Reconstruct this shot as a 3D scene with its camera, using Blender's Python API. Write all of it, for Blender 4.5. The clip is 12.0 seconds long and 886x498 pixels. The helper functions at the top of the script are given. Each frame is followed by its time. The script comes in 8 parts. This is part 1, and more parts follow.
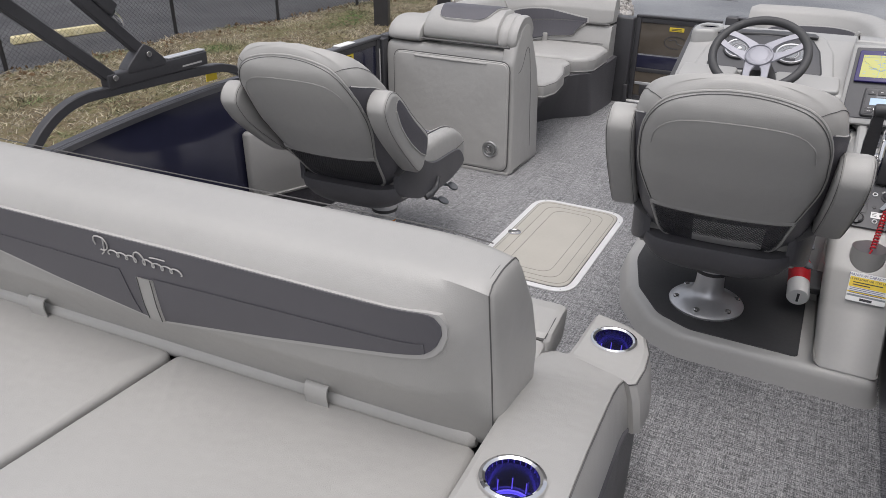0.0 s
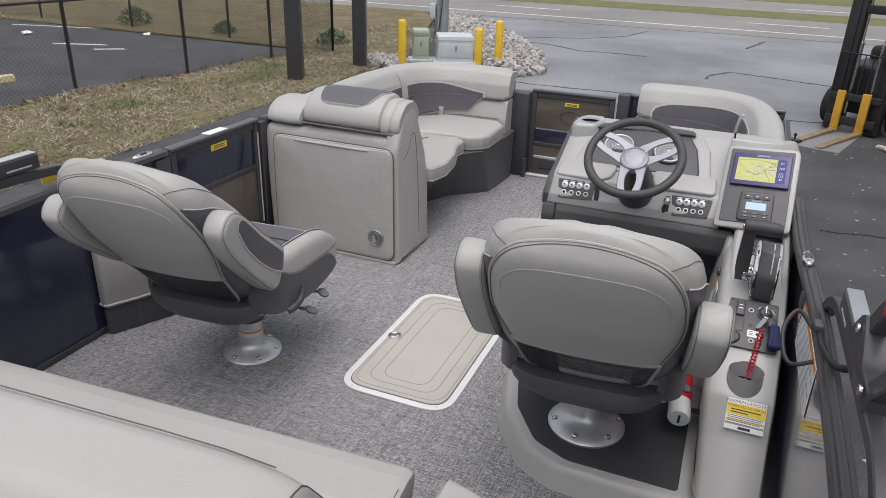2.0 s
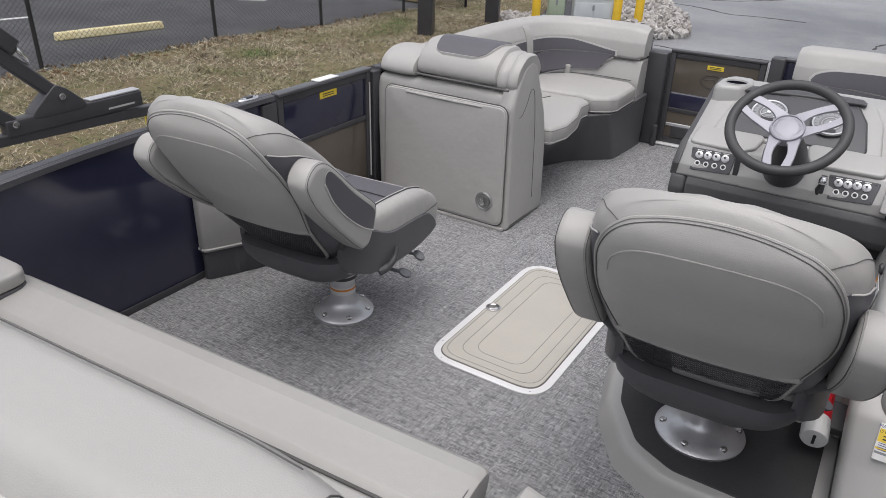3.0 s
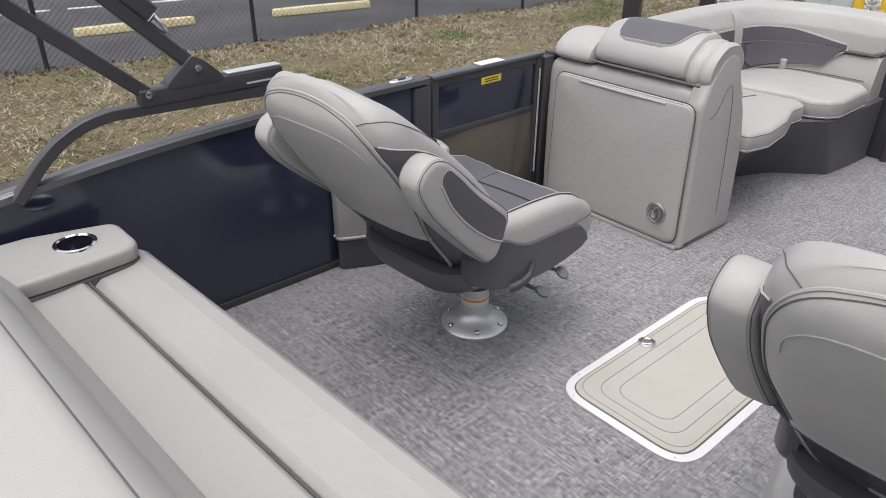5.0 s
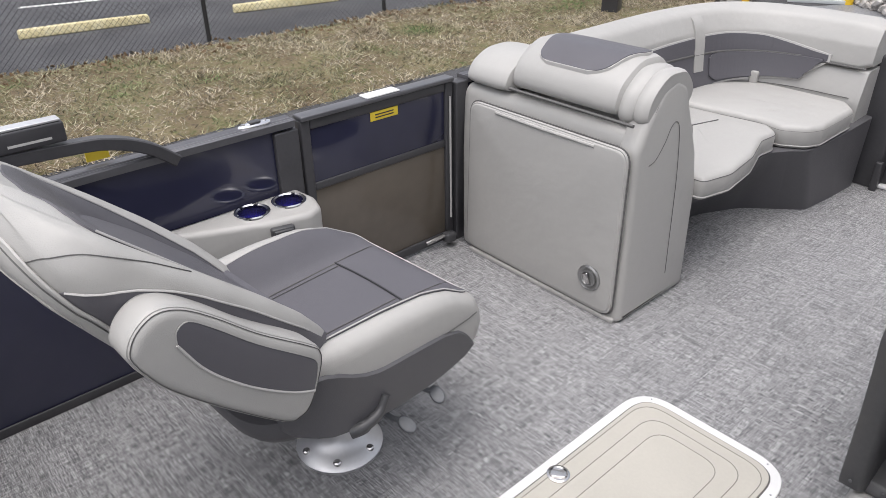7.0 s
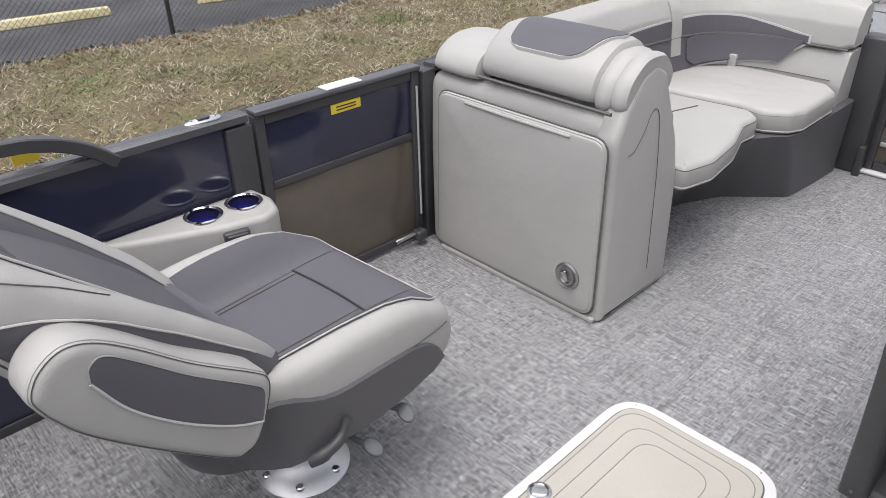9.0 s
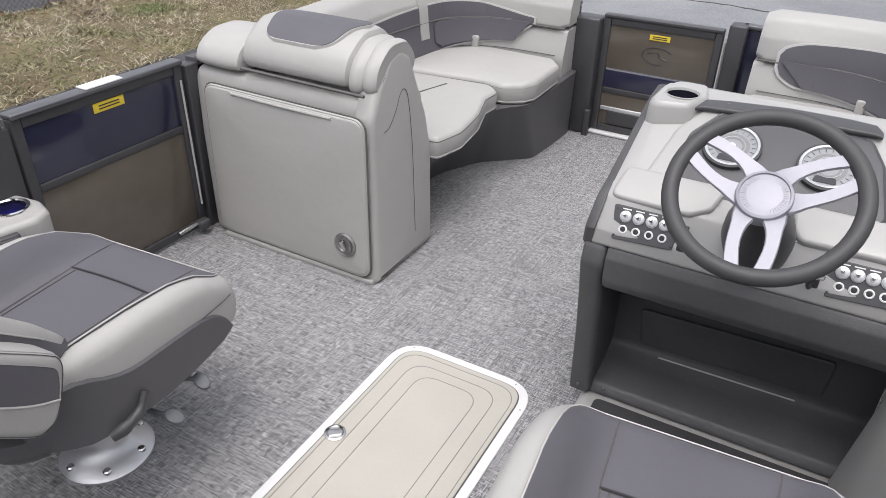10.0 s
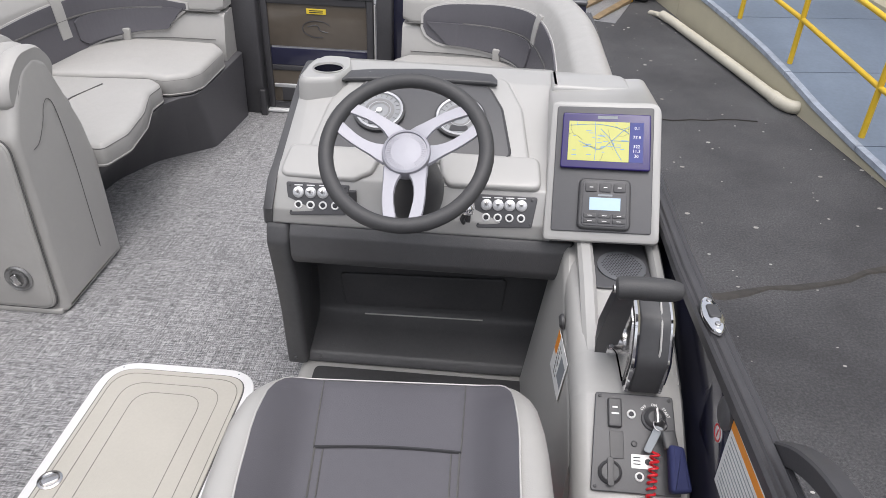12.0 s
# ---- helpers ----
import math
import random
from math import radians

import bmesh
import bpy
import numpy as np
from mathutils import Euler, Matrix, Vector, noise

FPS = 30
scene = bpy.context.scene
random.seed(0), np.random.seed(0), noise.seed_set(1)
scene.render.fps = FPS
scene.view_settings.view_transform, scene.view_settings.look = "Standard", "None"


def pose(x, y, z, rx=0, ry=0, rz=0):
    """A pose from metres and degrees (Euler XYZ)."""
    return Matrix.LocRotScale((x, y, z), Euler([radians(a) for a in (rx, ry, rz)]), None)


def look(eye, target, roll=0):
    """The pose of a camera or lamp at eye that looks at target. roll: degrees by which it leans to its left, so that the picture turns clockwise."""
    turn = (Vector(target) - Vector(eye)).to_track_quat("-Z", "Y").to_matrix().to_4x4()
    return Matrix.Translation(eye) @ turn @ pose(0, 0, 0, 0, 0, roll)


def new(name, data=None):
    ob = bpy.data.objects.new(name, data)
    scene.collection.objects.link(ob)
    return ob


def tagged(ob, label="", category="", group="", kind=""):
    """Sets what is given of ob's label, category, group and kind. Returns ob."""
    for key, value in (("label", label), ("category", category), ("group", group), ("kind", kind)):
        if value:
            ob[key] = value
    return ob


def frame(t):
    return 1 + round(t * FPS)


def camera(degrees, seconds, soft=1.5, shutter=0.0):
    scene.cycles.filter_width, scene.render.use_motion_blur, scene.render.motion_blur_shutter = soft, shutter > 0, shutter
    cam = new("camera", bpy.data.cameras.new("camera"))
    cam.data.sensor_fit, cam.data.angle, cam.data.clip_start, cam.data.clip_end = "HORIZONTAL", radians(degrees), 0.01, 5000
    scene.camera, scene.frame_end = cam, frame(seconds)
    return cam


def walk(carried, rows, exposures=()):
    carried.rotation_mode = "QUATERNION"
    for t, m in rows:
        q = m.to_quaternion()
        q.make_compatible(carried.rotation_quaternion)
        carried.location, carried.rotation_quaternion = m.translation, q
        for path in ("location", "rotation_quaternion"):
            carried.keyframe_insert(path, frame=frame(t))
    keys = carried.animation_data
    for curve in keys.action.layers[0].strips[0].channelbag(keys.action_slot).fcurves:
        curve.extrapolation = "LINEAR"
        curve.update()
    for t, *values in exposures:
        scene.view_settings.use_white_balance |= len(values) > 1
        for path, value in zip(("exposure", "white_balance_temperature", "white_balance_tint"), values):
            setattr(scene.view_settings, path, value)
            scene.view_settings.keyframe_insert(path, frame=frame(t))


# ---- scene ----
cam = camera(63.2, 12.0, soft=0.85)
PATH = [
    (0, (1.094, -2.806, 1.461), (0.27, -1.231, 0.546), 0.4),
    (0.5, (1.112, -2.696, 1.507), (0.364, -1.056, 0.64), 1.0),
    (1, (1.147, -2.596, 1.55), (0.454, -0.913, 0.721), 1.4),
    (1.5, (1.157, -2.523, 1.61), (0.496, -0.817, 0.802), 1.6),
    (2, (1.172, -2.425, 1.621), (0.497, -0.726, 0.809), 1.9),
    (2.5, (1.165, -2.317, 1.581), (0.386, -0.683, 0.73), 1.8),
    (3, (1.129, -2.197, 1.529), (0.184, -0.689, 0.617), 1.8),
    (3.5, (1.124, -2.102, 1.522), (0.01, -0.757, 0.548), 1.6),
    (3.7, (1.138, -2.053, 1.511), (-0.043, -0.772, 0.53), 1.4),
    (5.3, (0.97, -1.769, 1.442), (-0.35, -0.606, 0.489), 0.3),
    (5.5, (0.92, -1.712, 1.454), (-0.376, -0.522, 0.502), 0.2),
    (6, (0.845, -1.53, 1.471), (-0.417, -0.309, 0.513), -0.1),
    (6.5, (0.832, -1.278, 1.468), (-0.438, -0.075, 0.498), -0.3),
    (7, (0.8, -1.098, 1.434), (-0.503, 0.056, 0.449), -0.7),
    (7.2, (0.774, -1.063, 1.418), (-0.541, 0.075, 0.43), -0.6),
    (8.8, (0.678, -0.965, 1.367), (-0.623, 0.176, 0.363), -1.2),
    (9, (0.712, -0.981, 1.388), (-0.54, 0.208, 0.378), -1.1),
    (9.5, (0.803, -1.037, 1.428), (-0.252, 0.312, 0.395), 0.3),
    (10, (0.913, -1.105, 1.468), (0.103, 0.396, 0.424), 1.5),
    (10.5, (0.984, -1.165, 1.502), (0.421, 0.444, 0.456), 2.4),
    (11, (1.027, -1.191, 1.532), (0.683, 0.468, 0.468), 2.9),
    (11.5, (1.047, -1.18, 1.537), (0.859, 0.492, 0.455), 3.0),
    (12, (1.028, -1.131, 1.515), (0.934, 0.548, 0.431), 2.3),
]
walk(cam, [(t, look(eye, target, roll)) for t, eye, target, roll in PATH], exposures=[(0.0, 0.33, 6500, 12), (3.5, 0.40, 6500, 12), (5.5, 0.68, 6500, 12), (7.0, 0.76, 6500, 12), (9.0, 0.76, 6500, 12), (12.0, 0.66, 6500, 12)])

# ---- world, sun and exposure ----
SUN_ELEVATION, SUN_TURN = 75.0, 165.0
world = bpy.data.worlds.new("sky")
scene.world = world
world.use_nodes = True
wn = world.node_tree.nodes
sky = wn.new("ShaderNodeTexSky")
sky.sky_type, sky.sun_disc = "NISHITA", False
sky.sun_elevation, sky.sun_rotation = radians(SUN_ELEVATION), radians(SUN_TURN)
sky.dust_density, sky.ozone_density = 4.0, 1.0
grey = wn.new("ShaderNodeHueSaturation")
grey.inputs["Saturation"].default_value = 0.30
world.node_tree.links.new(sky.outputs["Color"], grey.inputs["Color"])
world.node_tree.links.new(grey.outputs["Color"], wn["Background"].inputs["Color"])
wn["Background"].inputs["Strength"].default_value = 0.15
sun = new("sun", bpy.data.lights.new("sun", "SUN"))
sun.data.energy, sun.data.angle, sun.data.color = 0.80, radians(72), (1.0, 0.99, 0.985)
sun.matrix_basis = pose(0, 0, 30, 0, 0, -SUN_TURN) @ pose(0, 0, 0, -(90 - SUN_ELEVATION), 0, 0)
scene.view_settings.exposure = 0.62


# ---- materials ----
def material(name, base, rough=0.5, metal=0.0, vary=0.12, scale=6.0, fine=90.0, bump=0.08, bump_scale=300.0, coat=0.0, spec=0.5, rough_vary=0.1, wrinkle=0.0):
    """A surface with a coarse and a fine change of tone, and a fine relief."""
    m = bpy.data.materials.new(name)
    m.use_nodes = True
    nodes, links = m.node_tree.nodes, m.node_tree.links
    shader = nodes["Principled BSDF"]
    where = nodes.new("ShaderNodeTexCoord")
    def noise_at(s, detail=4.0):
        n = nodes.new("ShaderNodeTexNoise")
        n.inputs["Scale"].default_value, n.inputs["Detail"].default_value = s, detail
        links.new(where.outputs["Object"], n.inputs["Vector"])
        return n.outputs["Fac"]
    coarse, small = noise_at(scale), noise_at(fine, 2.0)
    both = nodes.new("ShaderNodeMath")
    both.operation = "MULTIPLY_ADD"
    links.new(small, both.inputs[0])
    both.inputs[1].default_value = 0.4
    links.new(coarse, both.inputs[2])
    ramp = nodes.new("ShaderNodeMapRange")
    ramp.inputs["From Min"].default_value, ramp.inputs["From Max"].default_value = 0.45, 0.95
    ramp.inputs["To Min"].default_value, ramp.inputs["To Max"].default_value = 1.0 - vary, 1.0 + vary
    links.new(both.outputs[0], ramp.inputs["Value"])
    mix = nodes.new("ShaderNodeMix")
    mix.data_type, mix.blend_type = "RGBA", "MULTIPLY"
    mix.inputs["Factor"].default_value = 1.0
    mix.inputs["A"].default_value = (*base, 1)
    links.new(ramp.outputs["Result"], mix.inputs["B"])
    links.new(mix.outputs["Result"], shader.inputs["Base Color"])
    gloss = nodes.new("ShaderNodeMapRange")
    gloss.inputs["To Min"].default_value, gloss.inputs["To Max"].default_value = max(0.02, rough - rough_vary), min(1.0, rough + rough_vary)
    links.new(coarse, gloss.inputs["Value"])
    links.new(gloss.outputs["Result"], shader.inputs["Roughness"])
    shader.inputs["Metallic"].default_value = metal
    shader.inputs["Coat Weight"].default_value = coat
    shader.inputs["Coat Roughness"].default_value = 0.08
    shader.inputs["Specular IOR Level"].default_value = spec
    if bump:
        relief = nodes.new("ShaderNodeBump")
        relief.inputs["Strength"].default_value, relief.inputs["Distance"].default_value = bump, 0.002
        links.new(noise_at(bump_scale, 3.0), relief.inputs["Height"])
        links.new(relief.outputs["Normal"], shader.inputs["Normal"])
        if wrinkle:
            fold = nodes.new("ShaderNodeBump")
            fold.inputs["Strength"].default_value, fold.inputs["Distance"].default_value = wrinkle, 0.02
            links.new(noise_at(11.0, 2.0), fold.inputs["Height"])
            links.new(fold.outputs["Normal"], relief.inputs["Normal"])
    return m


def blended(name, colours, scale, rough=0.9, detail=8.0, bump=0.6, bump_scale=40.0, low=0.3, high=0.7, stretch=(1, 1, 1), second=None, distance=0.02):
    """A mottled surface: noise run through several colours, with an optional second, larger layer."""
    m = bpy.data.materials.new(name)
    m.use_nodes = True
    nodes, links = m.node_tree.nodes, m.node_tree.links
    shader = nodes["Principled BSDF"]
    where = nodes.new("ShaderNodeTexCoord")
    fit_to = nodes.new("ShaderNodeMapping")
    fit_to.inputs["Scale"].default_value = stretch
    links.new(where.outputs["Object"], fit_to.inputs["Vector"])
    def ramped(s, cols, lo, hi, det):
        n = nodes.new("ShaderNodeTexNoise")
        n.inputs["Scale"].default_value, n.inputs["Detail"].default_value, n.inputs["Roughness"].default_value = s, det, 0.65
        links.new(fit_to.outputs["Vector"], n.inputs["Vector"])
        r = nodes.new("ShaderNodeValToRGB")
        r.color_ramp.elements[0].position, r.color_ramp.elements[1].position = lo, hi
        r.color_ramp.elements[0].color, r.color_ramp.elements[1].color = (*cols[0], 1), (*cols[-1], 1)
        for k, c in enumerate(cols[1:-1]):
            e = r.color_ramp.elements.new(lo + (hi - lo) * (k + 1) / (len(cols) - 1))
            e.color = (*c, 1)
        links.new(n.outputs["Fac"], r.inputs["Fac"])
        return r.outputs["Color"]
    colour = ramped(scale, colours, low, high, detail)
    if second:
        mix = nodes.new("ShaderNodeMix")
        mix.data_type, mix.blend_type = "RGBA", "MULTIPLY"
        mix.inputs["Factor"].default_value = 1.0
        links.new(colour, mix.inputs["A"])
        links.new(ramped(second[0], second[1], 0.35, 0.65, 5.0), mix.inputs["B"])
        colour = mix.outputs["Result"]
    links.new(colour, shader.inputs["Base Color"])
    shader.inputs["Roughness"].default_value = rough
    relief = nodes.new("ShaderNodeBump")
    relief.inputs["Strength"].default_value, relief.inputs["Distance"].default_value = bump, distance
    n = nodes.new("ShaderNodeTexNoise")
    n.inputs["Scale"].default_value, n.inputs["Detail"].default_value = bump_scale, 6.0
    links.new(where.outputs["Object"], n.inputs["Vector"])
    links.new(n.outputs["Fac"], relief.inputs["Height"])
    links.new(relief.outputs["Normal"], shader.inputs["Normal"])
    return m


def island_tint(m, low, high):
    """Vary a material's tone from piece to piece of a joined mesh."""
    nodes, links = m.node_tree.nodes, m.node_tree.links
    colour = nodes["Principled BSDF"].inputs["Base Color"]
    piece = nodes.new("ShaderNodeNewGeometry")
    tone = nodes.new("ShaderNodeMapRange")
    tone.inputs["To Min"].default_value, tone.inputs["To Max"].default_value = low, high
    links.new(piece.outputs["Random Per Island"], tone.inputs["Value"])
    mix = nodes.new("ShaderNodeMix")
    mix.data_type, mix.blend_type = "RGBA", "MULTIPLY"
    mix.inputs["Factor"].default_value = 1.0
    links.new(colour.links[0].from_socket, mix.inputs["A"])
    links.new(tone.outputs["Result"], mix.inputs["B"])
    links.new(mix.outputs["Result"], colour)
    return m


def woven(name):
    """Woven vinyl flooring: short pale and dark threads both ways."""
    m = bpy.data.materials.new(name)
    m.use_nodes = True
    nodes, links = m.node_tree.nodes, m.node_tree.links
    shader = nodes["Principled BSDF"]
    where = nodes.new("ShaderNodeTexCoord")
    def threads(sx, sy, detail=2.0):
        s = nodes.new("ShaderNodeMapping")
        s.inputs["Scale"].default_value = (sx, sy, 1)
        links.new(where.outputs["Object"], s.inputs["Vector"])
        n = nodes.new("ShaderNodeTexNoise")
        n.inputs["Scale"].default_value, n.inputs["Detail"].default_value, n.inputs["Roughness"].default_value = 1.0, detail, 0.6
        links.new(s.outputs["Vector"], n.inputs["Vector"])
        return n.outputs["Fac"]
    def maths(op, a, b):
        n = nodes.new("ShaderNodeMath")
        n.operation = op
        for k, v in enumerate((a, b)):
            if isinstance(v, (int, float)):
                n.inputs[k].default_value = v
            else:
                links.new(v, n.inputs[k])
        return n.outputs[0]
    across, along, speck = threads(38, 700), threads(740, 50), threads(300, 320, 1.0)
    broad_a, broad_b = threads(5, 250, 2.0), threads(230, 5, 2.0)
    weave = maths("ADD", maths("MULTIPLY", across, 1.05), maths("ADD", maths("MULTIPLY", along, 0.85), maths("MULTIPLY", speck, 0.15)))
    weave = maths("ADD", weave, maths("ADD", maths("MULTIPLY", broad_a, 0.42), maths("MULTIPLY", broad_b, 0.36)))
    ramp = nodes.new("ShaderNodeValToRGB")
    e = ramp.color_ramp.elements
    e[0].position, e[0].color = 0.440, (0.060, 0.060, 0.063, 1)
    e[1].position, e[1].color = 0.562, (0.50, 0.493, 0.497, 1)
    mid = e.new(0.5)
    mid.color = (0.205, 0.205, 0.21, 1)
    links.new(maths("DIVIDE", weave, 2.83), ramp.inputs["Fac"])
    links.new(ramp.outputs["Color"], shader.inputs["Base Color"])
    shader.inputs["Roughness"].default_value = 0.62
    relief = nodes.new("ShaderNodeBump")
    relief.inputs["Strength"].default_value, relief.inputs["Distance"].default_value = 0.6, 0.0015
    links.new(weave, relief.inputs["Height"])
    links.new(relief.outputs["Normal"], shader.inputs["Normal"])
    return m


def glowing(name, base, strength):
    m = material(name, base, 0.2, vary=0.05)
    shader = m.node_tree.nodes["Principled BSDF"]
    shader.inputs["Emission Color"].default_value = (*base, 1)
    shader.inputs["Emission Strength"].default_value = strength
    return m


VINYL = material("vinyl_light_grey", (0.39, 0.382, 0.366), 0.42, vary=0.035, scale=3, fine=60, bump=0.28, bump_scale=460, rough_vary=0.06, wrinkle=0.22)
VINYL_DARK = material("vinyl_charcoal", (0.100, 0.097, 0.109), 0.45, vary=0.06, scale=4, fine=70, bump=0.25, bump_scale=520, rough_vary=0.06)
VINYL_BASE = material("vinyl_base_charcoal", (0.090, 0.088, 0.094), 0.5, vary=0.08, bump=0.25, bump_scale=420)
# stitching, and the cords that put shade into gaps and folds
THREAD_AND_SHADE = material("dark_stitching_and_shade", (0.10, 0.098, 0.095), 0.7, vary=0.2, bump=0.0)
PIPING = material("light_piping", (0.48, 0.47, 0.455), 0.45, vary=0.04, bump=0.1)
FLOOR = woven("woven_vinyl_floor")
GEL = material("grey_gelcoat", (0.368, 0.364, 0.353), 0.3, vary=0.03, scale=2.5, fine=30, bump=0.02, coat=0.2, rough_vary=0.05)
GEL_SHADE = material("grey_fibreglass", (0.395, 0.39, 0.377), 0.38, vary=0.04, scale=3, bump=0.05, coat=0.15)
BLACK = material("black_plastic", (0.057, 0.057, 0.060), 0.42, vary=0.15, bump=0.12, bump_scale=600)
BLACK_SOFT = material("black_grained_panel", (0.070, 0.070, 0.073), 0.5, vary=0.15, bump=0.3, bump_scale=450)
RUBBER = material("black_rubber_mat", (0.043, 0.043, 0.045), 0.75, vary=0.2, bump=0.3, bump_scale=250)
NAVY = material("gloss_navy_panel", (0.027, 0.028, 0.055), 0.10, vary=0.12, scale=1.5, fine=12, bump=0.015, bump_scale=4, coat=0.5, rough_vary=0.04)
TAN = material("gloss_taupe_panel", (0.112, 0.094, 0.075), 0.16, vary=0.1, scale=3, fine=25, bump=0.01, coat=0.4, rough_vary=0.04)
FRAME = material("black_powder_coat", (0.052, 0.051, 0.055), 0.38, vary=0.15, bump=0.08, bump_scale=500)
RAIL = material("grey_anodised_rail", (0.15, 0.15, 0.16), 0.35, metal=0.6, vary=0.12, bump=0.05)
ALU = material("brushed_aluminium", (0.72, 0.72, 0.73), 0.3, metal=1.0, vary=0.08, scale=20, bump=0.05)
ALU_PALE = material("cast_aluminium", (0.68, 0.68, 0.69), 0.4, metal=0.7, vary=0.06, scale=14, bump=0.06)
CHROME = material("chrome", (0.85, 0.85, 0.86), 0.08, metal=1.0, vary=0.04, bump=0.0, rough_vary=0.03)
STEEL = material("stainless_steel", (0.62, 0.61, 0.6), 0.22, metal=1.0, vary=0.08, bump=0.02)
LATCH = material("satin_latch_steel", (0.36, 0.36, 0.355), 0.42, metal=0.85, vary=0.15, bump=0.03)
WHITE_TRIM = material("white_aluminium_trim", (0.68, 0.68, 0.68), 0.4, vary=0.05, bump=0.03)
EVA = material("beige_foam_mat", (0.44, 0.42, 0.375), 0.75, vary=0.05, scale=5, fine=120, bump=0.25, bump_scale=500)
GROOVE = material("grooved_foam_line", (0.23, 0.22, 0.195), 0.8, vary=0.1)
DASH = material("charcoal_dash_panel", (0.074, 0.074, 0.079), 0.42, vary=0.06, bump=0.1, bump_scale=500)
WHEEL = material("wheel_grip", (0.05, 0.05, 0.052), 0.55, vary=0.12, bump=0.2, bump_scale=400)
SILVER = material("satin_silver_spoke", (0.32, 0.32, 0.355), 0.5, metal=0.4, vary=0.04, bump=0.02)
DIAL = material("pale_gauge_dial", (0.25, 0.26, 0.27), 0.25, vary=0.08)
GAUGE_DARK = material("dark_gauge_ring", (0.18, 0.18, 0.185), 0.25, vary=0.1)
PAPER = material("white_label", (0.80, 0.80, 0.79), 0.45, vary=0.04, bump=0.0)
YELLOW_LABEL = material("yellow_label", (0.80, 0.60, 0.05), 0.45, vary=0.05, bump=0.0)
ORANGE_LABEL = material("orange_label", (0.85, 0.30, 0.03), 0.45, vary=0.05, bump=0.0)
INK = material("label_ink", (0.03, 0.03, 0.035), 0.6, vary=0.1, bump=0.0)
INK_BLUE = material("blue_ink", (0.05, 0.06, 0.22), 0.6, vary=0.1, bump=0.0)
RED = material("red_plastic", (0.62, 0.02, 0.03), 0.35, vary=0.08, bump=0.05)
NAVY_CLOTH = material("navy_float", (0.018, 0.024, 0.09), 0.8, vary=0.2, bump=0.3, bump_scale=300)
SCREEN_FRAME = material("indigo_screen_bezel", (0.022, 0.013, 0.11), 0.2, vary=0.05, bump=0.0)
MAP = glowing("lit_chart", (0.36, 0.36, 0.095), 0.29)
MAP_LINE = material("chart_line", (0.10, 0.11, 0.09), 0.6)
MAP_INK = glowing("chart_line", (0.10, 0.22, 0.42), 0.3)
LCD = glowing("lit_lcd", (0.30, 0.41, 0.53), 0.36)
BLUE_GLOW = glowing("blue_led_glow", (0.13, 0.10, 0.75), 0.45)
STEEL_DARK = material("dark_cup_steel", (0.16, 0.16, 0.24), 0.2, metal=0.9, vary=0.15)
GOLD = material("gold_sticker", (0.55, 0.38, 0.12), 0.4, vary=0.1)
MESH_THREAD = material("black_mesh_cord", (0.03, 0.03, 0.033), 0.6, vary=0.1, bump=0.0)

ASPHALT = blended("asphalt", [(0.034, 0.034, 0.037), (0.068, 0.068, 0.072), (0.116, 0.116, 0.120)], 70, rough=0.8, bump=0.6, bump_scale=150, second=(0.9, [(0.66, 0.66, 0.68), (1.2, 1.2, 1.2)]))
LOT = blended("worn_grey_asphalt", [(0.16, 0.163, 0.17), (0.225, 0.229, 0.238), (0.29, 0.294, 0.302)], 30, rough=0.42, bump=0.3, bump_scale=80, second=(0.35, [(0.62, 0.63, 0.65), (1.15, 1.15, 1.15)]))
ROAD = blended("old_road", [(0.16, 0.155, 0.148), (0.22, 0.213, 0.203), (0.26, 0.25, 0.24)], 25, rough=0.9, bump=0.3, bump_scale=60, second=(0.3, [(0.85, 0.85, 0.85), (1.1, 1.1, 1.1)]))
GRASS = blended("dry_winter_grass", [(0.09, 0.070, 0.050), (0.25, 0.205, 0.145), (0.20, 0.180, 0.105), (0.11, 0.15, 0.058)], 9, rough=0.95, bump=1.0, bump_scale=70, detail=10.0, second=(1.1, [(0.75, 0.66, 0.55), (1.15, 1.15, 0.95)]), distance=0.05)
GREEN = blended("green_verge", [(0.10, 0.10, 0.038), (0.13, 0.135, 0.05), (0.17, 0.155, 0.075)], 1.4, rough=0.95, bump=0.8, bump_scale=20)
BLADE = island_tint(blended("grass_blades", [(0.28, 0.235, 0.170), (0.37, 0.325, 0.240), (0.23, 0.220, 0.130), (0.12, 0.185, 0.065)], 0.9, rough=0.9, bump=0.0, low=0.36, high=0.70), 0.3, 1.7)
ROCK = blended("pale_rubble", [(0.22, 0.20, 0.18), (0.40, 0.38, 0.36), (0.52, 0.51, 0.50)], 3.0, rough=0.9, bump=0.6, bump_scale=15)
CONCRETE_STOP = blended("worn_cream_concrete", [(0.42, 0.35, 0.19), (0.68, 0.60, 0.35), (0.74, 0.68, 0.47)], 7, rough=0.9, bump=0.6, bump_scale=45)
YELLOW = material("yellow_paint", (0.72, 0.47, 0.03), 0.45, vary=0.1, scale=5, bump=0.1, bump_scale=60)
LINE_WHITE = material("road_marking", (0.62, 0.62, 0.60), 0.8, vary=0.2, scale=3, fine=30, bump=0.2)
PALE_GREEN = material("pale_green_cabinet", (0.38, 0.45, 0.34), 0.5, vary=0.06, bump=0.05)
PALE_GREY = material("pale_grey_cabinet", (0.52, 0.55, 0.56), 0.5, vary=0.06, bump=0.05)
POLE_GREY = material("grey_pole", (0.25, 0.27, 0.29), 0.6, vary=0.12, bump=0.1)
LEVER = material("lever_plastic", (0.11, 0.115, 0.125), 0.5, vary=0.12, bump=0.05)
